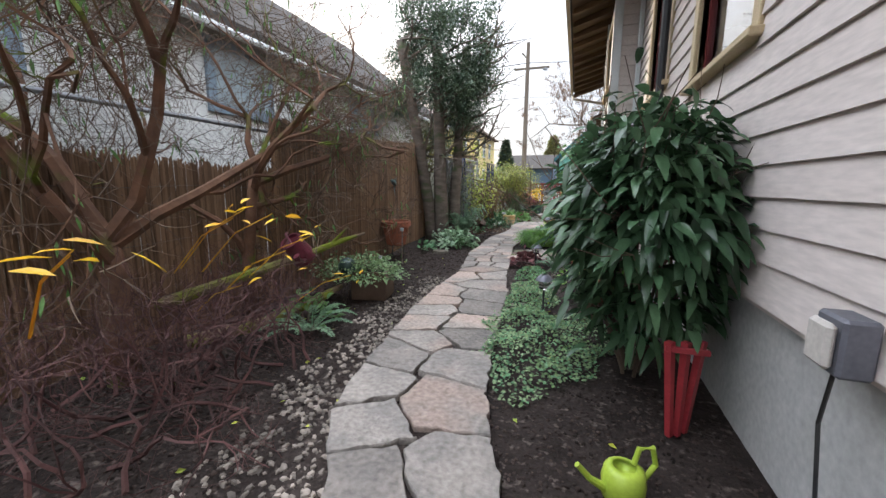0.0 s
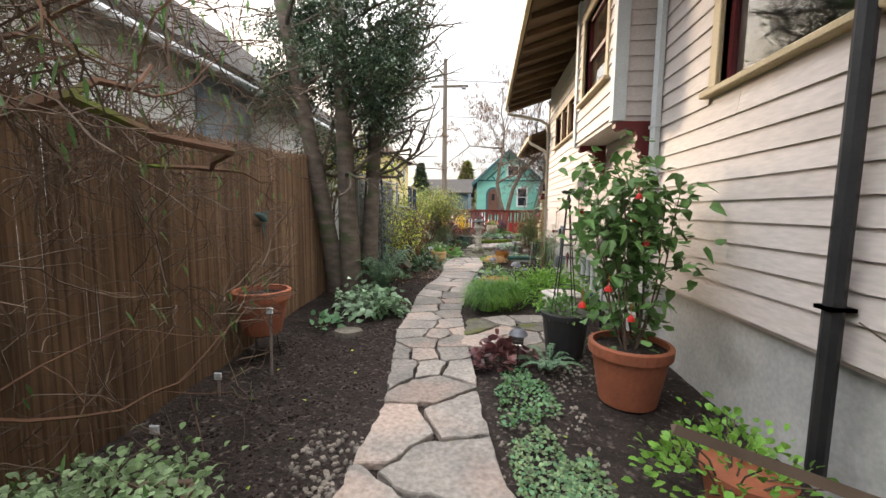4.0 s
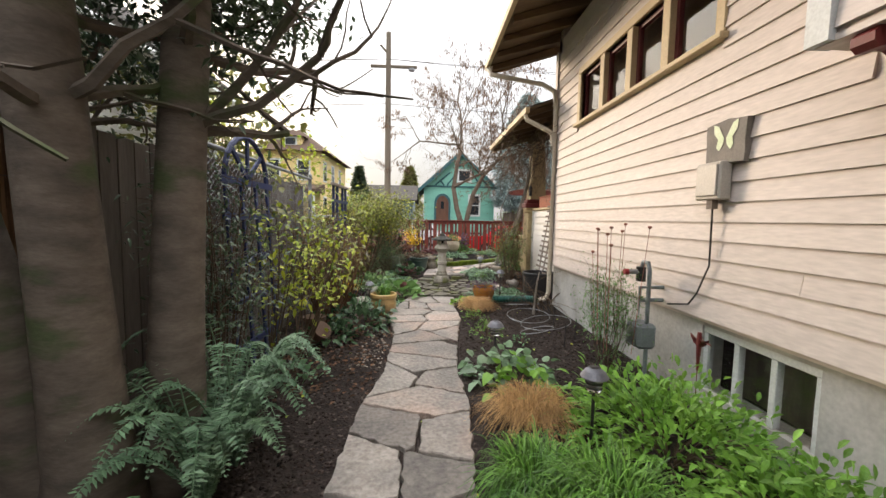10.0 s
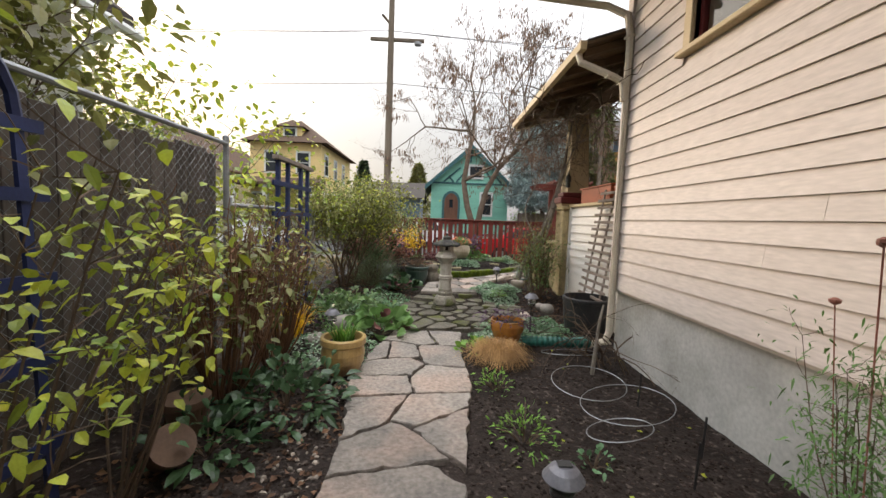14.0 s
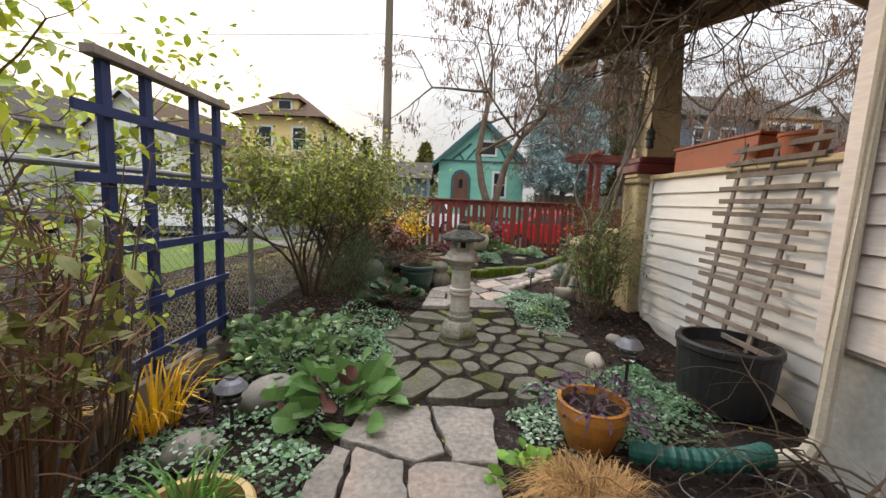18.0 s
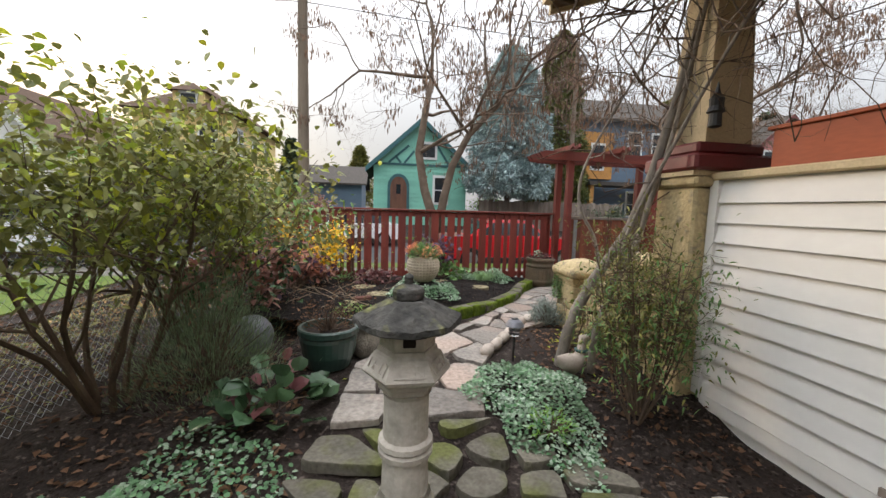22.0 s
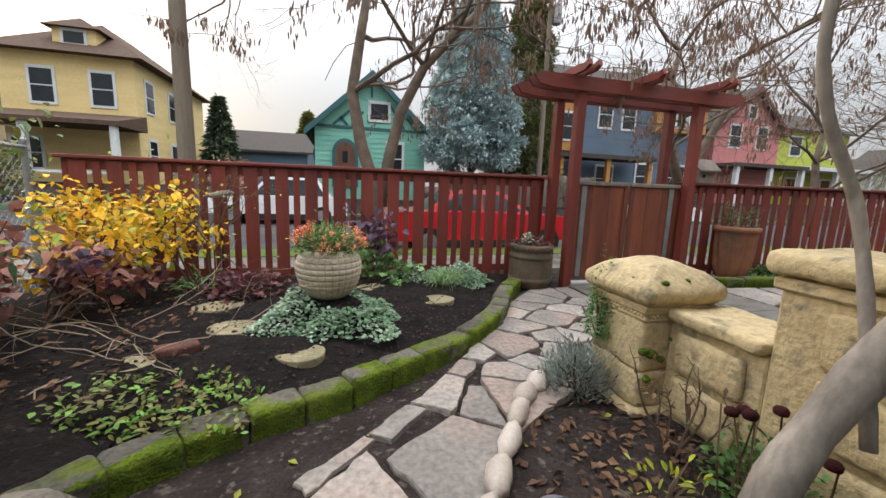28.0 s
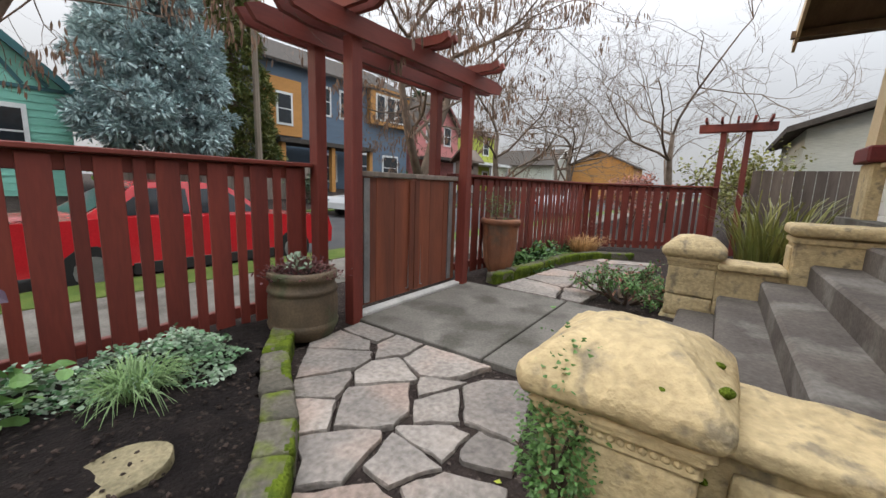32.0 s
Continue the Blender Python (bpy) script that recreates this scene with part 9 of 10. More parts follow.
def street_tree(at, trunks, seed, label, per=900, catkins=True, depth=4, scale=1.0):
    r = np.random.default_rng(seed)
    t = thing("street_tree", label, "tree", at)
    tips = []
    for pts, rad in trunks:
        s = Soup()
        s.tube(pts, np.linspace(rad, rad * 0.5, len(pts)), 9)
        trunk = part("trunk", s, BRANCH, t, smooth=True)
        for k in range(6):
            s = Soup()
            q = np.array(pts[-1 - k % 3]) if len(pts) > 3 else np.array(pts[-1])
            add_branch(s, q, (r.normal(0, 1), r.normal(0, 1), r.uniform(0.15, 0.9)), 1.5 * scale, rad * 0.35, depth, r, tips, 0.55, 3, 0.3, 0.1, 6, 0.66)
            part("limb", s, BRANCH, trunk)
    if catkins:
        pts = np.array([q[0] for q in tips])
        i = r.integers(0, len(pts), per)
        s = Soup()
        add_leaves(s, pts[i] + r.normal(0, 0.05, (per, 3)), np.array((0, 0, -1.0)) + r.normal(0, 0.15, (per, 3)), 0.13, 0.03, r, "oval", 0.0, 0.3, 1)
        part("catkin_growth", s, CATKIN, t, kind="stuff")
    for lot in range(3):
        s = Soup()
        for q, e in tips[lot::18 if catkins else 24]:
            add_branch(s, q, e + r.normal(0, 0.5, 3), 0.42 * scale, 0.0045 if catkins else 0.011, 2, r, [], 0.6, 3, 0.35, 0.1, 3, 0.75)
        part("twig_growth", s, BRANCH, t, kind="stuff")
    return t


street_tree((0.1, 24.35, -0.1), (([(0, 0, 0), (-0.1, 0, 1.2), (-0.35, 0.1, 2.0), (-0.5, 0.2, 2.9), (-0.35, 0.3, 3.9), (-0.2, 0.3, 4.8)], 0.14), ([(0, 0, 0.9), (0.15, 0, 1.8), (0.35, 0.05, 2.6), (0.75, 0, 3.4), (1.3, -0.1, 4.0), (1.8, -0.2, 4.5)], 0.12)), 401, "street tree with two leaning trunks and hanging brown catkins", 8000, scale=1.3)
street_tree((7.5, 25.0, -0.1), (([(0, 0, 0), (0.1, 0, 1.4), (0.5, 0, 2.4), (1.1, 0, 3.4), (1.2, 0, 4.6)], 0.14), ([(0.1, 0, 1.2), (-0.4, 0, 2.4), (-0.7, 0, 3.5), (-0.5, 0, 4.6)], 0.12)), 402, "street tree with mossy forked trunk and brown catkins", 6500, scale=1.3)
for k, (x, y) in enumerate(((15.5, 27.0), (18, 20.5), (21, 25.5), (26, 28))):
    street_tree((x, y, -0.1), (([(0, 0, 0), (0.1, 0.1, 1.3), (0.0, 0.2, 2.6), (0.1, 0.2, 3.6)], 0.16),), 410 + k, "bare winter street tree with fine twigs", catkins=False, depth=4, scale=1.7)

CARRED = material("red_car_paint", (0.50, 0.018, 0.025), (0.46, 0.016, 0.022), scale=2, rough=0.25, bump=0, coat=0.8)
CARWHITE = material("white_car_paint", (0.70, 0.71, 0.72), (0.66, 0.67, 0.68), scale=2, rough=0.3, bump=0, coat=0.8)
CARDARK = material("dark_car_paint", (0.03, 0.035, 0.05), (0.025, 0.03, 0.04), scale=2, rough=0.25, bump=0, coat=0.8)
CARSILVER = material("silver_car_paint", (0.40, 0.42, 0.44), (0.37, 0.39, 0.41), scale=2, rough=0.3, bump=0, metal=0.4, coat=0.8)
CARGLASS = material("car_glass", (0.02, 0.025, 0.03), rough=0.08, bump=0)
TYRE = material("tyre_rubber", (0.018, 0.018, 0.018), rough=0.8, bump=0.1)
LAMP = material("red_tail_lamp", (0.35, 0.01, 0.01), rough=0.2, bump=0)


def car(at, rz, paint, label, L=4.4, h=1.42, estate=0.0):
    c = thing("parked_car", label, "car", at, "parked cars", rz=rz)
    W = 0.86
    low = [(-L / 2, 0.35), (-L / 2 - 0.03, 0.6), (-L / 2 + 0.05, 0.85), (-1.0, 0.92), (0.9 + estate, 0.95), (L / 2 - 0.1, 0.92), (L / 2, 0.7), (L / 2 - 0.02, 0.32)]
    cab = [(-1.0, 0.90), (-0.35, h - 0.04), (0.1, h), (0.75 + estate, h - 0.03), (1.45 + estate * 0.6, 0.92)]
    def body(prof, w0, w1):
        s = Soup()
        n = len(prof)
        zs = [p[1] for p in prof]
        v = [(x, sg * (w0 + (w1 - w0) * (z - min(zs)) / (max(zs) - min(zs))), z) for sg in (-1, 1) for x, z in prof]
        s.add(v, [tuple(range(n)), tuple(range(n, 2 * n))[::-1]] + [(i, i + n, (i + 1) % n + n, (i + 1) % n) for i in range(n)])
        return s
    part("body", body(low, W, W - 0.03), paint, c)
    cabin = part("cabin", body(cab, W - 0.06, W - 0.22), paint, c)
    for sg in (-1, 1):
        for a, b, d, e in ((-0.78, -0.3, 0.15, 0.15), (0.22, 0.22, 0.70 + estate, 1.15 + estate * 0.7)):
            s = Soup()
            zt, zb = h - 0.10, 0.97
            k = lambda z: sg * (W - 0.06 - 0.16 * (z - 0.90) / (h - 0.90) + 0.006)
            s.add([(a, k(zb), zb), (e, k(zb), zb), (d, k(zt), zt), (b, k(zt), zt)], [(0, 1, 2, 3)])
            part("side_window", s, CARGLASS, cabin)
    for x0, x1 in ((-0.92, -0.42), (1.36 + estate * 0.6, 0.83 + estate)):
        s = Soup()
        o = 0.02 if x0 > 0 else -0.02
        s.add([(x0 + o, -W + 0.18, 0.97), (x0 + o, W - 0.18, 0.97), (x1 + o, W - 0.27, h - 0.08), (x1 + o, -W + 0.27, h - 0.08)], [(0, 1, 2, 3)])
        part("windscreen", s, CARGLASS, cabin)
    for x in (-L / 2 + 0.82, L / 2 - 0.85):
        for sg in (-1, 1):
            s = Soup()
            s.tube([(x, sg * (W - 0.18), 0.31), (x, sg * (W + 0.01), 0.31)], 0.31, 18)
            w = part("wheel", s, TYRE, c)
            s = Soup()
            s.tube([(x, sg * (W + 0.0), 0.31), (x, sg * (W + 0.018), 0.31)], 0.19, 14)
            part("rim", s, STEEL, w)
    for sg in (-1, 1):
        part("tail_light", bevelbox((L / 2 - 0.07, sg * 0.72 - 0.11, 0.68), (L / 2 + 0.006, sg * 0.72 + 0.11, 0.84), 0.01), LAMP, c)
        part("headlight", bevelbox((-L / 2 - 0.012, sg * 0.68 - 0.14, 0.62), (-L / 2 + 0.1, sg * 0.68 + 0.14, 0.74), 0.01), STEEL, c)
    part("sill", bevelbox((-L / 2 + 1.2, -W - 0.006, 0.2), (L / 2 - 1.25, W + 0.006, 0.36), 0.01), BLACKPLASTIC, c)
    return c


car((2.5, 25.75, -0.26), 180, CARRED, "red parked saloon car beyond the fence")
car((-2.6, 32.0, -0.26), 0, CARWHITE, "white parked car across the street", 4.5, 1.6, 0.5)
car((-9.3, 24.2, -0.06), 200, CARWHITE, "white parked car beyond the lawn", 4.4, 1.5)
car((-13.5, 22.0, -0.06), 190, CARDARK, "dark blue parked hatchback with red tail lights", 4.2, 1.5, 0.4)
car((-17.5, 25.7, -0.26), 180, CARSILVER, "silver parked car on the street", 4.4, 1.5)
car((13.0, 32.0, -0.26), 0, CARWHITE, "white parked car across the street", 4.6, 1.7, 0.5)
car((21, 25.8, -0.26), 180, CARSILVER, "silver parked car down the street", 4.5, 1.6, 0.5)

# houses
def paint_mat(name, c):
    return material(name, c, tuple(v * 0.88 for v in c), scale=1.5, rough=0.7, bump=0.1, fine=20, stretch=(0.3, 0.3, 2))


def house_window(parent, x, y, z, w, h, trim, n=2, face="y", pane=None):
    """Framed window on a front that faces -y (or +x)."""
    if face == "y":
        B = lambda a, b, c0, c1, d0, d1: boxes(((x + a, y - d1, z + c0), (x + b, y - d0, z + c1)))
    else:
        B = lambda a, b, c0, c1, d0, d1: boxes(((x + d0, y + a, z + c0), (x + d1, y + b, z + c1)))
    win = part("window", B(-w / 2 - 0.1, w / 2 + 0.1, -0.1, h + 0.12, 0.0, 0.05), trim, parent)
    for i in range(n):
        part("pane", B(-w / 2 + 0.03, w / 2 - 0.03, h * i / n + 0.03, h * (i + 1) / n - 0.03, 0.051, 0.06), pane or CARGLASS, win)


def gable_house(name, x0, x1, y0, y1, z0, ze, zp, wallm, roofm, trim, label, ridge_y=True, over=0.45):
    """Closed house body with a pitched roof; the gable faces the street if ridge_y."""
    hs = thing(name, label, "house")
    s = Soup()
    if ridge_y:
        m = (x0 + x1) / 2
        v = [(x, y, z) for y in (y0, y1) for x, z in ((x0, z0), (x1, z0), (x1, ze), (m, zp), (x0, ze))]
        s.add(v, [(0, 1, 2, 3, 4), (9, 8, 7, 6, 5), (1, 6, 7, 2), (0, 4, 9, 5)])
        part("wall", s, wallm, hs)
        k = (zp - ze) / (m - x0)
        for sg, xa in ((-1, x0), (1, x1)):
            s = Soup()
            xe, zz = xa + sg * over, ze - k * over
            v = [(q, y, z + d) for d in (0.03, 0.18) for y in (y0 - over, y1 + over) for q, z in ((xe, zz), (m, zp))]
            s.add(v, [(0, 1, 3, 2), (4, 6, 7, 5), (0, 4, 5, 1), (2, 3, 7, 6), (0, 2, 6, 4), (1, 5, 7, 3)])
            part("roof", s, roofm, hs)
            s = Soup()
            v = [(q, y, z + d) for d in (-0.12, 0.19) for y in (y0 - over - 0.05, y0 - over - 0.002) for q, z in ((xe, zz), (m, zp))]
            s.add(v, [(0, 1, 3, 2), (4, 6, 7, 5), (0, 4, 5, 1), (2, 3, 7, 6), (0, 2, 6, 4), (1, 5, 7, 3)])
            part("verge_board", s, trim, hs)
    else:
        m = (y0 + y1) / 2
        v = [(x, y, z) for x in (x0, x1) for y, z in ((y0, z0), (y1, z0), (y1, ze), (m, zp), (y0, ze))]
        s.add(v, [(4, 3, 2, 1, 0), (5, 6, 7, 8, 9), (0, 5, 9, 4), (1, 2, 7, 6)])
        part("wall", s, wallm, hs)
        k = (zp - ze) / (m - y0)
        for sg, ya in ((-1, y0), (1, y1)):
            s = Soup()
            ye, zz = ya + sg * over, ze - k * over
            v = [(x, q, z + d) for d in (0.03, 0.18) for x in (x0 - over, x1 + over) for q, z in ((ye, zz), (m, zp))]
            s.add(v, [(0, 1, 3, 2), (4, 6, 7, 5), (0, 4, 5, 1), (2, 3, 7, 6), (0, 2, 6, 4), (1, 5, 7, 3)])
            part("roof", s, roofm, hs)
    return hs


MINT = paint_mat("mint_green_siding", (0.21, 0.50, 0.40))
TEAL = paint_mat("dark_teal_trim", (0.035, 0.11, 0.12))
YELLOWHOUSE = paint_mat("yellow_siding", (0.72, 0.55, 0.25))
WHITEHOUSE = paint_mat("white_siding", (0.66, 0.66, 0.62))
SLATEBLUE = paint_mat("slate_blue_siding", (0.10, 0.145, 0.20))
PINK = paint_mat("pink_siding", (0.52, 0.20, 0.19))
LIMEHOUSE = paint_mat("lime_siding", (0.36, 0.40, 0.06))
ORANGEHOUSE = paint_mat("orange_cedar_siding", (0.45, 0.22, 0.06))
GREYGREEN = paint_mat("grey_green_siding", (0.45, 0.47, 0.42))
BROWNROOF = material("brown_shingles", (0.11, 0.075, 0.055), (0.08, 0.055, 0.042), scale=6, rough=0.95, bump=0.4)
DOORWOOD = material("dark_wood_door", (0.13, 0.06, 0.035), (0.09, 0.04, 0.025), scale=5, rough=0.5, bump=0.1, stretch=(1, 1, 0.2))

gh = gable_house("green_house", -1.75, 3.7, 37.5, 46, 0.2, 3.9, 6.4, MINT, ROOF, TEAL, "mint green cottage with dark teal half-timber trim")
for k in range(14):
    part("siding_line", boxes(((-1.74, 37.475, 0.6 + 0.24 * k), (3.69, 37.499, 0.615 + 0.24 * k))), MINT, gh)
part("trim_band", boxes(((-1.78, 37.44, 3.86), (3.73, 37.474, 3.98))), TEAL, gh)
s = Soup()
for a, b in (((-0.9, 4.0), (0.25, 5.0)), ((0.0, 4.0), (0.55, 4.7)), ((-0.55, 4.4), (-0.2, 4.0)), ((0.97, 6.2), (0.97, 5.4)), ((2.6, 4.0), (1.75, 5.3)), ((3.2, 4.0), (2.7, 4.55))):
    s2 = Soup()
    d = Vector((b[0] - a[0], b[1] - a[1])).normalized()
    n_ = Vector((-d.y, d.x)) * 0.06
    v = [(p[0] + sg * n_.x, y, p[1] + sg * n_.y) for y in (37.44, 37.474) for p in (a, b) for sg in (-1, 1)]
    s2.add(v, [(0, 1, 3, 2), (4, 6, 7, 5), (0, 4, 5, 1), (2, 3, 7, 6), (1, 5, 7, 3), (0, 2, 6, 4)])
    part("timber", s2, TEAL, gh)
s = Soup()
aa = np.linspace(0, math.pi, 12)
prof = [(-0.95, 1.0)] + [(-0.32 - 0.63 * math.cos(a), 2.65 + 0.72 * math.sin(a)) for a in aa] + [(0.31, 1.0)]
n = len(prof)
s.add([(x, y, z) for y in (37.40, 37.474) for x, z in prof], [tuple(range(n)), tuple(range(n, 2 * n))[::-1]] + [(i, i + n, (i + 1) % n + n, (i + 1) % n) for i in range(n)])
part("door_surround", s, TEAL, gh)
s = Soup()
prof = [(-0.32 + (x + 0.32) * 0.75, 1.0 + (z - 1.0) * 0.93) for x, z in prof]
s.add([(x, y, z) for y in (37.36, 37.399) for x, z in prof], [tuple(range(n)), tuple(range(n, 2 * n))[::-1]] + [(i, i + n, (i + 1) % n + n, (i + 1) % n) for i in range(n)])
door = part("door", s, DOORWOOD, gh, "arched dark wood door")
part("door_pane", boxes(((-0.45, 37.34, 2.2), (-0.2, 37.359, 2.75))), CARGLASS, door)
house_window(gh, 2.15, 37.474, 1.75, 0.75, 1.5, GREY_TRIM)
house_window(gh, 1.35, 37.474, 4.35, 0.9, 0.8, GREY_TRIM, 1)
gf = thing("grey_board_fence", "weathered grey board fence across the street", "fence")
for k in range(30):
    part("plank", bevelbox((4.2 + k * 0.3, 36.2, 0.3), (4.2 + k * 0.3 + 0.29, 36.24, 1.95 + 0.04 * (k % 3)), 0.005), GREYWOOD, gf)

yh = thing("yellow_house", "large square yellow house with white windows and a hipped roof", "house")
yx0, yx1, yy0, yy1 = -16.3, -10.7, 41.5, 52
part("wall", boxes(((yx0, yy0, 0), (yx1, yy1, 7.0))), YELLOWHOUSE, yh)
s = Soup()
s.add([(yx0 - 0.6, yy0 - 0.6, 6.95), (yx1 + 0.6, yy0 - 0.6, 6.95), (yx1 + 0.6, yy1 + 0.6, 6.95), (yx0 - 0.6, yy1 + 0.6, 6.95), (-13.5, 45.0, 9.5), (-13.5, 48.5, 9.5)], [(0, 1, 4), (1, 2, 5, 4), (2, 3, 5), (3, 0, 4, 5), (3, 2, 1, 0)])
part("roof", s, BROWNROOF, yh)
part("dormer", boxes(((-14.2, 41.9, 7.4), (-12.4, 44.5, 8.3))), YELLOWHOUSE, yh)
s = Soup()
s.add([(-14.5, 41.6, 8.28), (-12.1, 41.6, 8.28), (-12.1, 45, 8.28), (-14.5, 45, 8.28), (-13.3, 42.6, 9.0), (-13.3, 45, 9.0)], [(0, 1, 4), (1, 2, 5, 4), (3, 0, 4, 5), (3, 2, 1, 0)])
part("dormer_roof", s, BROWNROOF, yh)
house_window(yh, -13.3, 41.9, 7.55, 0.9, 0.6, GREY_TRIM, 1)
for x in (-14.6, -12.1):
    house_window(yh, x, yy0, 4.6, 0.95, 1.6, GREY_TRIM)
for y in (43, 46, 49):
    house_window(yh, yx1, y, 4.6, 0.9, 1.6, GREY_TRIM, 2, "x")
    house_window(yh, yx1, y, 1.5, 0.9, 1.6, GREY_TRIM, 2, "x")
s = Soup()
s.add([(yx0 - 0.3, 38.6, 3.6), (yx1 + 0.4, 38.6, 3.6), (yx1 + 0.4, 41.5, 4.2), (yx0 - 0.3, 41.5, 4.2), (yx0 - 0.3, 38.6, 3.4), (yx1 + 0.4, 38.6, 3.4), (yx1 + 0.4, 41.5, 3.4), (yx0 - 0.3, 41.5, 3.4)], [(0, 1, 2, 3), (4, 7, 6, 5), (0, 4, 5, 1), (1, 5, 6, 2), (3, 7, 4, 0)])
part("porch_roof", s, BROWNROOF, yh)
for x in (yx0, -14.0, yx1 + 0.1):
    part("porch_post", boxes(((x - 0.13, 38.75, 0.3), (x + 0.13, 39.0, 3.4))), GREY_TRIM, yh)
part("porch_rail", boxes(((yx0, 38.82, 1.2), (yx1, 38.92, 1.32))), GREY_TRIM, yh)
house_window(yh, -15.5, yy0, 1.4, 1.2, 1.5, GREY_TRIM)
wh = gable_house("white_house", -24.9, -18.9, 38, 52, 0, 4.9, 7.5, WHITEHOUSE, BROWNROOF, GREY_TRIM, "pale house with a brown gable roof")
house_window(wh, -20.2, 38, 2.8, 1.1, 1.5, GREY_TRIM)
house_window(wh, -22.8, 38, 2.8, 1.1, 1.5, GREY_TRIM)
g2 = gable_house("grey_green_house", -36, -27, 36, 48, 0, 5.2, 8.0, GREYGREEN, ROOF, GREY_TRIM, "grey-green house down the street")
house_window(g2, -30, 36, 3.2, 1.2, 1.6, GREY_TRIM)
gable_house("blue_grey_bungalow", -9.2, -3.0, 50, 60, 0.2, 3.4, 5.2, SLATEBLUE, ROOF, GREY_TRIM, "low blue-grey bungalow in the distance", False)
bl = gable_house("blue_house", 12.6, 25.4, 41, 50, 0.3, 8.2, 10.6, SLATEBLUE, ROOF, ORANGEHOUSE, "slate blue modern house with orange cedar panels", False)
part("cedar_panel", boxes(((20.9, 40.6, 5.6), (25.3, 40.99, 8.3))), ORANGEHOUSE, bl, "orange cedar cladding")
part("cedar_panel", boxes(((12.7, 40.8, 3.9), (15.2, 40.99, 7.2))), ORANGEHOUSE, bl, "orange cedar cladding")
for x in (21.9, 23.0, 24.1):
    house_window(bl, x, 40.6, 6.0, 0.8, 1.7, GREY_TRIM, 1)
for x, z, w in ((17.0, 5.6, 1.0), (18.9, 5.6, 1.0), (14.0, 4.6, 0.9), (17.3, 1.3, 1.3), (20.6, 1.6, 1.3), (23.4, 1.6, 1.6)):
    house_window(bl, x, 41 if x > 15.3 else 40.8, z, w, 1.7, GREY_TRIM)
part("porch_roof", boxes(((12.3, 38.6, 3.3), (19.5, 40.75, 3.55))), ROOF, bl)
for x in (12.6, 16.0, 19.2):
    part("porch_post", boxes(((x - 0.14, 38.8, 0.3), (x + 0.14, 39.08, 3.3))), ORANGEHOUSE, bl)
pk = gable_house("pink_house", 26.7, 33.2, 41, 50, 0.3, 6.4, 9.3, PINK, ROOF, RED_TRIM, "pink house with a red gable")
for x, z in ((28.6, 5.0), (31.3, 5.0), (30.0, 7.2)):
    house_window(pk, x, 41, z, 1.0 if z < 6 else 0.7, 1.6 if z < 6 else 0.9, GREY_TRIM)
part("porch_roof", boxes(((26.4, 38.8, 3.4), (33.6, 41.0, 3.65))), ROOF, pk)
for x in (26.8, 30.0, 33.2):
    part("porch_post", boxes(((x - 0.14, 38.9, 0.3), (x + 0.14, 39.18, 3.4))), GREY_TRIM, pk)
lm = gable_house("lime_house", 36.0, 44.5, 43, 52, 0.3, 7.2, 9.4, LIMEHOUSE, ROOF, GREY_TRIM, "lime green house with white trim", False)
for x in (38.0, 42.4):
    house_window(lm, x, 43, 5.0, 1.2, 1.6, GREY_TRIM)
    house_window(lm, x, 43, 1.4, 1.2, 1.6, GREY_TRIM)
part("porch_roof", boxes(((35.7, 40.6, 3.6), (44.8, 43.0, 3.9))), GREY_TRIM, lm)
for x in (36.0, 40.2, 44.4):
    part("porch_post", boxes(((x - 0.15, 40.8, 0.3), (x + 0.15, 41.1, 3.6))), GREY_TRIM, lm)
for k, (x, y, c) in enumerate(((52, 38, GREYGREEN), (58, 29, ORANGEHOUSE), (62, 46, WHITEHOUSE))):
    gable_house("far_house", x, x + 7, y, y + 9, 0, 4.5, 6.6, c, ROOF, GREY_TRIM, "distant house along the street", k % 2 == 0)
# house of the neighbours beyond the side arbor
sh = gable_house("side_house", 14.0, 19.5, 8, 17.2, 0, 3.0, 4.6, GREYGREEN, ROOF, GREY_TRIM, "white neighbouring house beyond the side arbor", False)
sf = thing("dark_board_fence", "dark weathered board fence by the side arbor", "fence")
for k in range(12):
    part("plank", bevelbox((10.6, 16.3 + k * 0.17, 0), (10.63, 16.3 + k * 0.17 + 0.16, 1.75), 0.004), DARKBOARD, sf)
# neighbouring house beyond the reed screen
BLUEGREYTRIM = paint_mat("blue_grey_trim", (0.20, 0.26, 0.31))
# opaque pane: pale curtain and the sky's reflection both put into the colour
CURTAIN_SKY = material("pale_curtain_and_painted_sky_glass", (0.34, 0.40, 0.42), (0.26, 0.31, 0.33), scale=3, rough=0.12, bump=0)
nb = gable_house("neighbour_house", -12.0, -5.15, -4.0, 13.95, -0.2, 3.5, 6.1, WHITEHOUSE, ROOF, GREY_TRIM, "pale neighbouring house with dark gutters beyond the reed screen", True, 0.35)
for y in (2.0, 5.2, 8.9):
    house_window(nb, -5.15, y, 2.3, 1.05, 0.8, BLUEGREYTRIM, 1, "x", CURTAIN_SKY)
s = Soup()
s.tube([(-4.82, -4.5, 3.25), (-4.82, 14.4, 3.25)], 0.06, 8)
part("gutter", s, GREY_TRIM, nb)
s = Soup()
s.tube([(-4.82, 14.1, 3.23), (-4.95, 13.98, 3.05), (-5.08, 13.9, 2.85), (-5.08, 13.9, 0.0)], 0.045, 8)
part("downspout", s, GREY_TRIM, nb)

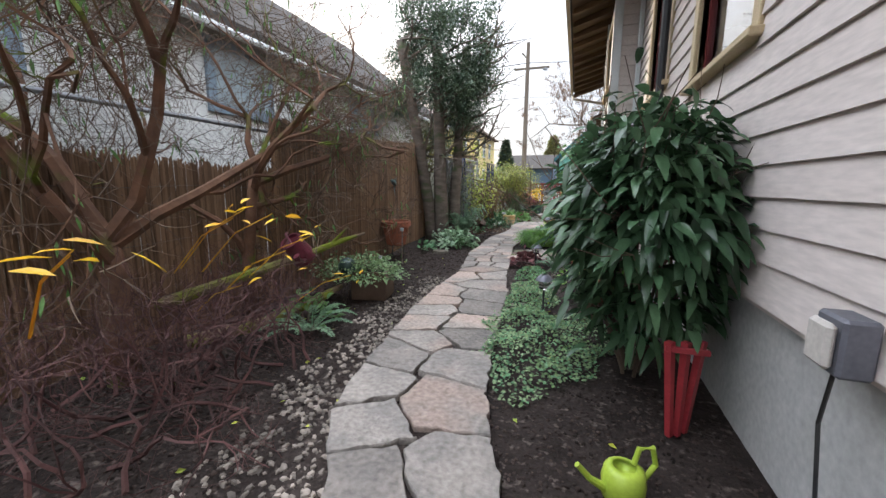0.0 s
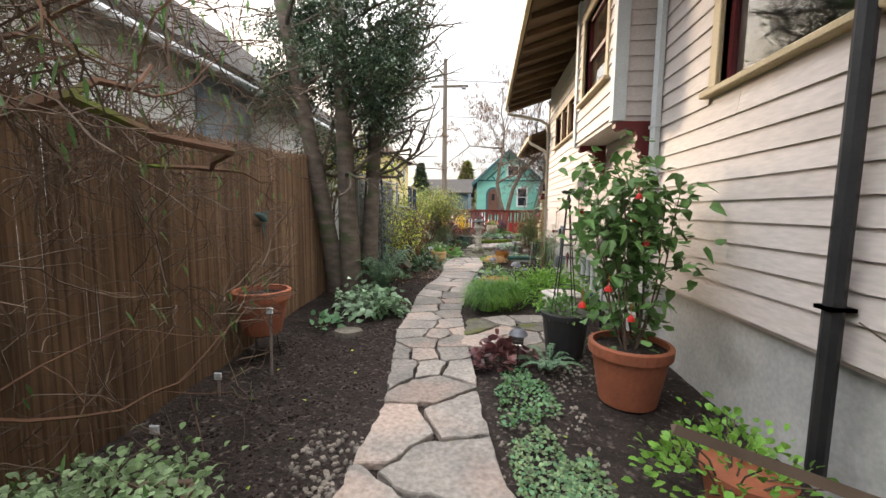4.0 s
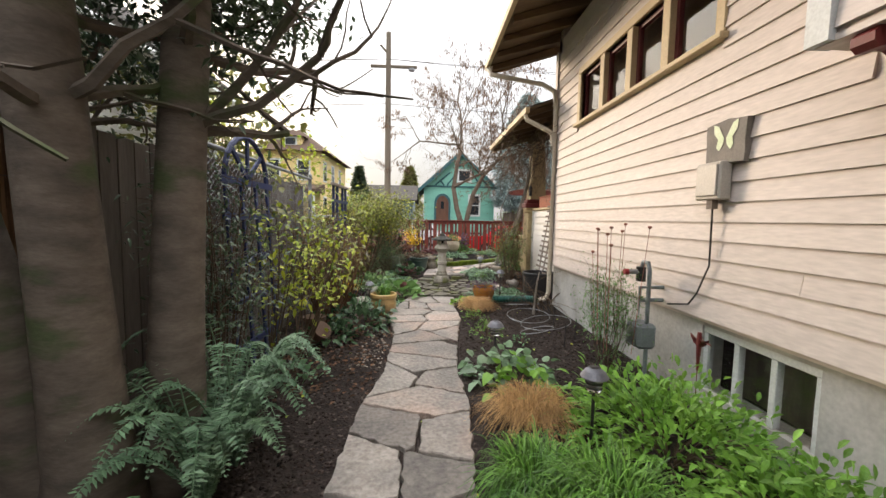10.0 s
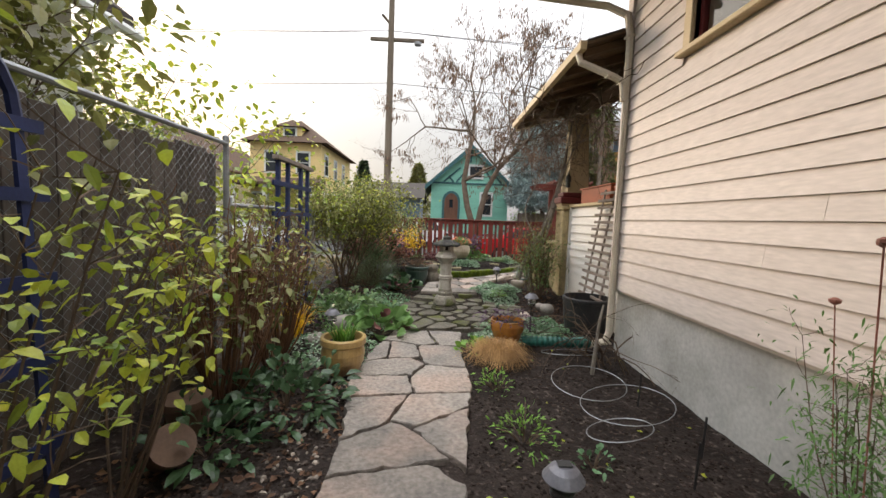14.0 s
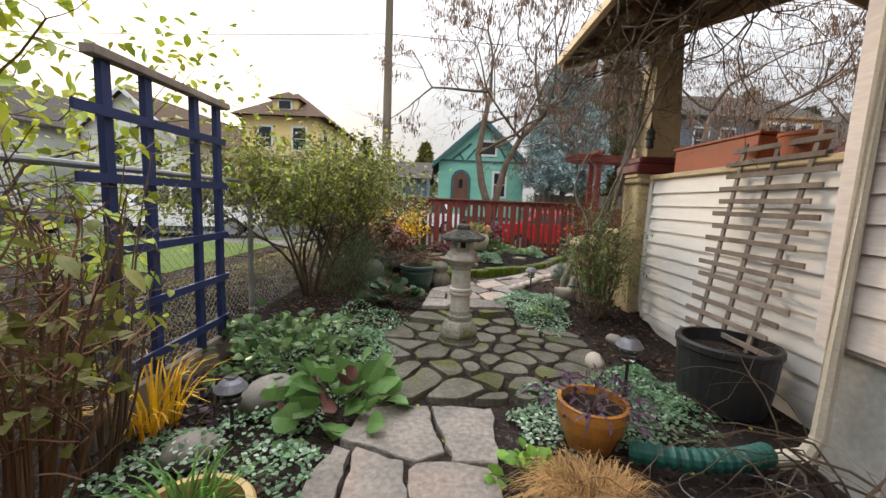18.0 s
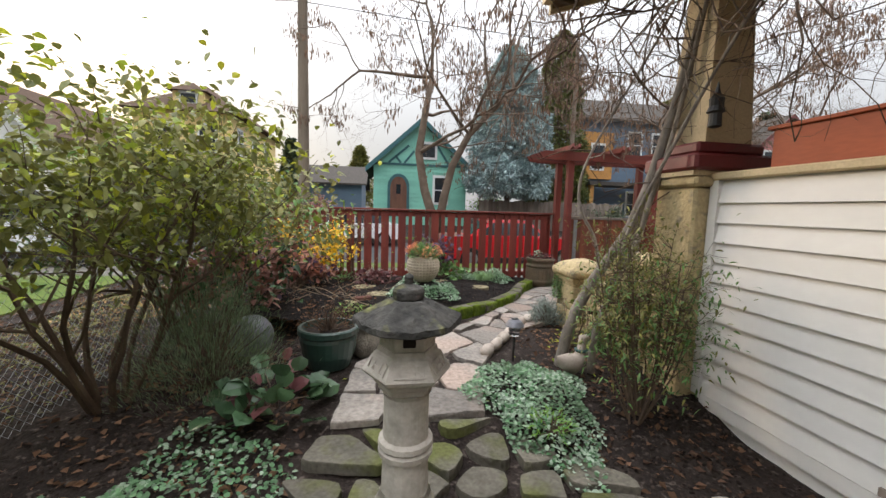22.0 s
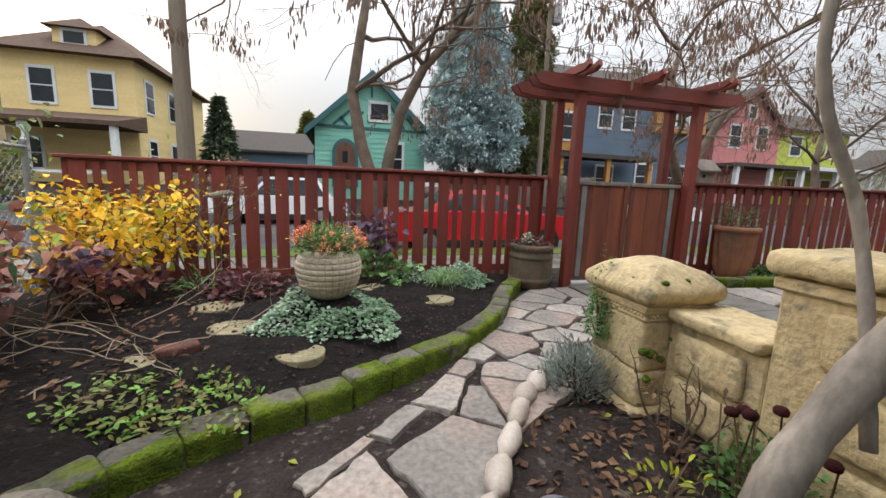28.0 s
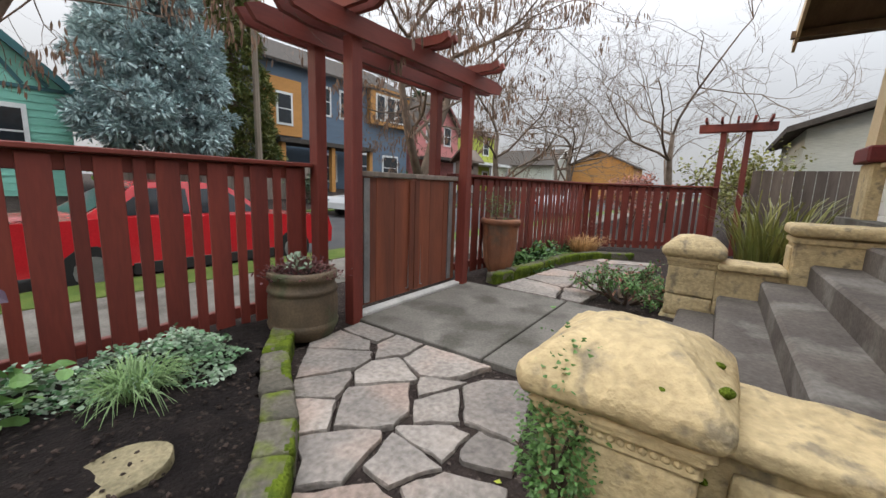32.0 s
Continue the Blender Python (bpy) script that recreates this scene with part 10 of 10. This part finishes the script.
# conifers and far trees
SPRUCE = leafy("blue_spruce_needles", (0.36, 0.44, 0.44), (0.21, 0.28, 0.28), thin=0.1, rough=0.7)
GREENFIR = leafy("sunlit_fir_needles", (0.06, 0.085, 0.025), (0.12, 0.12, 0.03), thin=0.1, rough=0.7)
FIR = leafy("dark_fir_needles", (0.03, 0.055, 0.035), (0.06, 0.075, 0.03), thin=0.1, rough=0.7)


def conifer(at, h, rad, mat, label, seed, n=9000, start=0.12, spray=0.5, round_=0.0):
    r = np.random.default_rng(seed)
    t = thing("conifer_tree", label, "tree", at)
    s = Soup()
    s.tube([(0, 0, 0), (0, 0, h * 0.95)], (h * 0.02 + 0.05, 0.02), 8)
    part("trunk", s, BRANCH, t)
    u = r.uniform(0, 1, n) ** 0.8
    a = r.uniform(0, 6.283, n)
    prof = (1 - u) ** (0.75 - round_) * (1 + 0.22 * np.sin(u * 40 + 3 * a)) * (1 if not round_ else np.minimum(1, 0.35 + u * 4))
    q = rad * prof * np.sqrt(r.uniform(0.35, 1, n)) * (1 + 0.15 * np.sin(5 * a + seed))
    pos = np.stack([q * np.cos(a), q * np.sin(a), h * (start + (1 - start) * u) - 0.15 * q], -1)
    way = np.stack([np.cos(a), np.sin(a), np.full(n, -0.15)], -1) + r.normal(0, 0.45, (n, 3))
    s = Soup()
    add_leaves(s, pos, way, spray, spray * 0.38, r, "lance", 0.15, 0.3, 0)
    part("crown", s, mat, t, kind="stuff")
    return t


def spruce(at, h, rad, mat, label, seed, clumps=400, per=130, bare=0.24):
    """A full-skirted conifer: a trunk, and drooping boughs that end in rounded tufts of short needles."""
    r = np.random.default_rng(seed)
    t = thing("conifer_tree", label, "tree", at)
    s = Soup()
    s.tube([(0, 0, 0), (0, 0, h * 0.5), (0, 0, h * 0.97)], (0.2, 0.12, 0.02), 8)
    part("trunk", s, BRANCH, t)
    s, limbs = Soup(), Soup()
    for k in range(clumps):
        u = bare + (1 - bare) * ((k + 0.5) / clumps) ** 1.25
        a = k * 2.39996 + r.uniform(-0.3, 0.3)
        full = ((1 - u) / (1 - bare)) ** 0.48 * min(1.0, 0.72 + (u - bare) * 3)
        q = rad * full * r.uniform(0.3, 1.0) ** 0.6
        c = np.array((q * math.cos(a), q * math.sin(a), h * u - 0.12 * q + r.normal(0, 0.08)))
        size = np.array((0.6, 0.6, 0.42)) * r.uniform(0.75, 1.2) * (0.55 + 0.45 * full)
        d = unit(r.normal(0, 1, (per, 3)) + np.array((math.cos(a), math.sin(a), 0.25)) * 0.8)
        add_leaves(s, c + d * size * r.uniform(0.35, 0.9, (per, 1)), d + r.normal(0, 0.35, (per, 3)), 0.26, 0.1, r, "lance", 0.1, 0.3, 0)
        limbs.tube([(0, 0, h * u - 0.05), tuple(c * (0.5, 0.5, 1.0)), tuple(c)], (0.035, 0.025, 0.012), 4)
    part("bough_frame", limbs, BRANCH, t, kind="stuff")
    part("crown", s, mat, t, kind="stuff")
    return t


spruce((5.95, 36.5, 0.2), 10.2, 2.55, SPRUCE, "dense rounded blue spruce across the street", 501)
spruce((10.2, 39.3, 0.2), 12.6, 2.2, GREENFIR, "dark green conifer behind the blue spruce", 502, 300, 100, 0.1)
conifer((-8.3, 47, 0), 6.5, 1.3, FIR, "narrow dark conifer beside the yellow house", 503, 3500, 0.05, 0.45)
conifer((-4.0, 66, 0), 9, 2.2, OLIVELEAF, "distant conifer in evening light", 504, 3000, 0.1, 0.7)
conifer((33, 58, 0), 15, 3.0, OLIVELEAF, "tall dark conifer in the far distance", 505, 3500, 0.1, 0.9)
conifer((42, 60, 0), 14, 3.0, FIR, "tall dark conifer in the far distance", 506, 3500, 0.1, 0.9)
conifer((38, 50, 0), 12, 2.6, FIR, "tall dark conifer in the far distance", 507, 3500, 0.1, 0.9)
for k, (x, y, h, m) in enumerate(((-6.0, 15.5, 3.3, YELLOWGREEN), (-5.2, 13.0, 3.2, OLIVELEAF), (-12, 34.5, 2.0, OLIVELEAF), (5.2, 38.0, 2.2, LIMELEAF), (-5, 36, 1.8, RUST), (12, 35.5, 1.6, FIR), (18.5, 36, 1.8, DARKLEAF), (-14.5, 20.0, 1.8, OLIVELEAF), (12.8, 18.4, 2.2, OLIVELEAF), (15.5, 21.5, 1.7, RUST))):
    bushy("hedge_shrub", (x, y, 0.0), h, 0.6, 6, 2200, 0.11, 0.075, m, "leafy garden shrub beyond the fence", 520 + k, depth=3, low=0.15, r0=0.03)

cover("weedy_grass", (-4.5, 17.4), 0.85, 2.2, 0.2, 5200, 0.06, 0.012, OLIVELEAF, "rough weedy grass and litter behind the chain link fence", 541, "blade", mat2=DEADLEAF)
cover("weedy_grass", (-4.4, 20.4), 0.9, 1.3, 0.22, 3000, 0.07, 0.014, OLIVELEAF, "rough weedy grass behind the chain link fence", 542, "blade", mat2=STRAW)
# ---- litter: pebbles, mulch, fallen leaves ----
def scatter(name, n, region, make, mat, label, seed, category, keep_off=True, within=None):
    """Small loose pieces strewn over rectangles (x0, x1, y0, y1), one object."""
    r = np.random.default_rng(seed)
    s = Soup()
    w = np.array([(b - a) * (d - c) for a, b, c, d in region])
    pick = r.choice(len(region), n, p=w / w.sum())
    reg = np.array(region)[pick]
    x = r.uniform(reg[:, 0], reg[:, 1])
    y = r.uniform(reg[:, 2], reg[:, 3])
    ok = np.array([not (inside((a, b), outline) or inside((a, b), outline_c)) for a, b in zip(x, y)]) if keep_off else np.ones(n, bool)
    if within:
        ok &= np.array([inside((a, b), within) for a, b in zip(x, y)])
    z = np.array([ground_height(a, b) for a, b in zip(x, y)])
    make(s, np.stack([x, y, z], -1)[ok], r)
    tagged(new(name, s.mesh(name, mat)), label, category, kind="stuff")


OCTA = np.array([(1, 0, 0), (0, 1, 0), (-1, 0, 0), (0, -1, 0), (0.5, 0.5, 0.6), (-0.5, 0.5, 0.55), (-0.5, -0.5, 0.6), (0.5, -0.5, 0.55)])


def stones(lo, hi):
    def f(s, p, r):
        n = len(p)
        k = r.uniform(lo, hi, n)
        a = r.uniform(0, 6.28, n)
        v = np.repeat(OCTA[None], n, 0) * r.uniform(0.7, 1.2, (n, 8, 1)) * k[:, None, None]
        v[:, :, 1] *= r.uniform(0.6, 0.9, (n, 1))
        c, t = np.cos(a)[:, None], np.sin(a)[:, None]
        out = np.stack([v[:, :, 0] * c - v[:, :, 1] * t, v[:, :, 0] * t + v[:, :, 1] * c, v[:, :, 2]], -1) + p[:, None]
        s.addgrid(out, [(4, 5, 6, 7), (0, 1, 4), (1, 5, 4), (1, 2, 5), (2, 6, 5), (2, 3, 6), (3, 7, 6), (3, 0, 7), (0, 4, 7)])
    return f


def flakes(length, width):
    def f(s, p, r):
        p = p + np.array((0, 0, 0.012))
        d = r.normal(0, 1, (len(p), 3)) * (1, 1, 0.25)
        add_leaves(s, p, d, length, width, r, "oval", 0.1, 0.35, 0)
    return f


def on_bed(p):
    return np.array([(a, b, bed_z(a, b) + 0.012) for a, b, _ in p]).reshape(-1, 3)


PEBBLE = material("tan_pebbles", (0.27, 0.23, 0.19), (0.11, 0.092, 0.076), scale=3, rough=0.8, bump=0.1, vary=0.9, island=True)
CHIP = material("bark_chips", (0.055, 0.04, 0.033), (0.018, 0.013, 0.011), scale=5, rough=0.95, bump=0.1, vary=0.9, island=True)
scatter("pebbles", 1250, [(-1.75, -1.1, 1.0, 2.2), (-1.95, -1.45, 2.0, 3.4), (-2.15, -1.65, 3.3, 5.4)], stones(0.012, 0.028), PEBBLE, "tan pebbles edging the path", 601, "pebbles")
scatter("pebbles", 900, [(-0.95, -0.3, 4.2, 6.4), (-0.5, 0.5, 6.2, 7.8), (-2.4, -2.05, 11.2, 13.2)], stones(0.01, 0.024), PEBBLE, "grey and tan pebbles among plants", 602, "pebbles")
scatter("bark_mulch", 24000, [(-3.3, -1.9, 4.5, 14), (-0.9, 0.7, 0.5, 2.9), (-1.2, 0.7, 10, 14.2), (-3.3, -1.5, 0.5, 4.5), (-0.4, 1.1, 15.2, 17.6), (-3.3, -2, 14, 19)], stones(0.006, 0.018), CHIP, "dark bark mulch on the beds", 603, "mulch")
scatter("fallen_leaves", 4200, [(-5.7, -3.5, 15.5, 21.5), (-3.4, -2.4, 17.5, 21), (-3.3, -2.0, 10.5, 14), (-3.4, -1.8, 16.3, 19.5), (0.1, 1.1, 16.4, 19.1), (-0.2, 1.05, 15.3, 17)], flakes(0.06, 0.04), DEADLEAF, "fallen brown leaves on the soil", 604, "leaf litter")
scatter("fallen_leaves", 620, [(0.1, 1.05, 17.1, 18.95), (-3.2, -2.1, 14.9, 17.2), (-3.3, -2.2, 11.0, 13.8)], flakes(0.06, 0.036), DEADLEAF, "curled brown fallen leaves on the bed", 607, "leaf litter")
scatter("fallen_leaves", 260, [(-3.2, 1.0, 0.8, 16), (-2.2, 3.5, 17, 21)], flakes(0.045, 0.03), YELLOWGREEN, "scattered fallen yellow leaves", 605, "leaf litter", False)
scatter("soil_crumbs", 2600, [(-2.2, 1.2, 19.0, 21.7)], lambda s, p, r: stones(0.006, 0.015)(s, on_bed(p), r), CHIP, "dark soil crumbs on the island bed", 606, "mulch", within=outl)
scatter("fallen_leaves", 420, [(-3.1, -1.35, 19.0, 21.6)], lambda s, p, r: flakes(0.06, 0.036)(s, on_bed(p), r), DEADLEAF, "brown fallen leaves on the island bed", 608, "leaf litter", within=outl)
t = thing("dry_vine", "pale dry trailing stems over the island bed", "dry plant", (-1.75, 19.75, 0.15))
r = np.random.default_rng(609)
for k in range(16):
    s = Soup()
    a = r.uniform(0, 6.28)
    add_branch(s, (r.uniform(-0.6, 0.3), r.uniform(-0.6, 0.6), 0.03), (math.cos(a), math.sin(a), 0.35), 0.45, 0.005, 2, r, [], 0.5, 2, 0.5, -0.1, 4, 0.7)
    part("stem", s, STRAWSTEM, t)
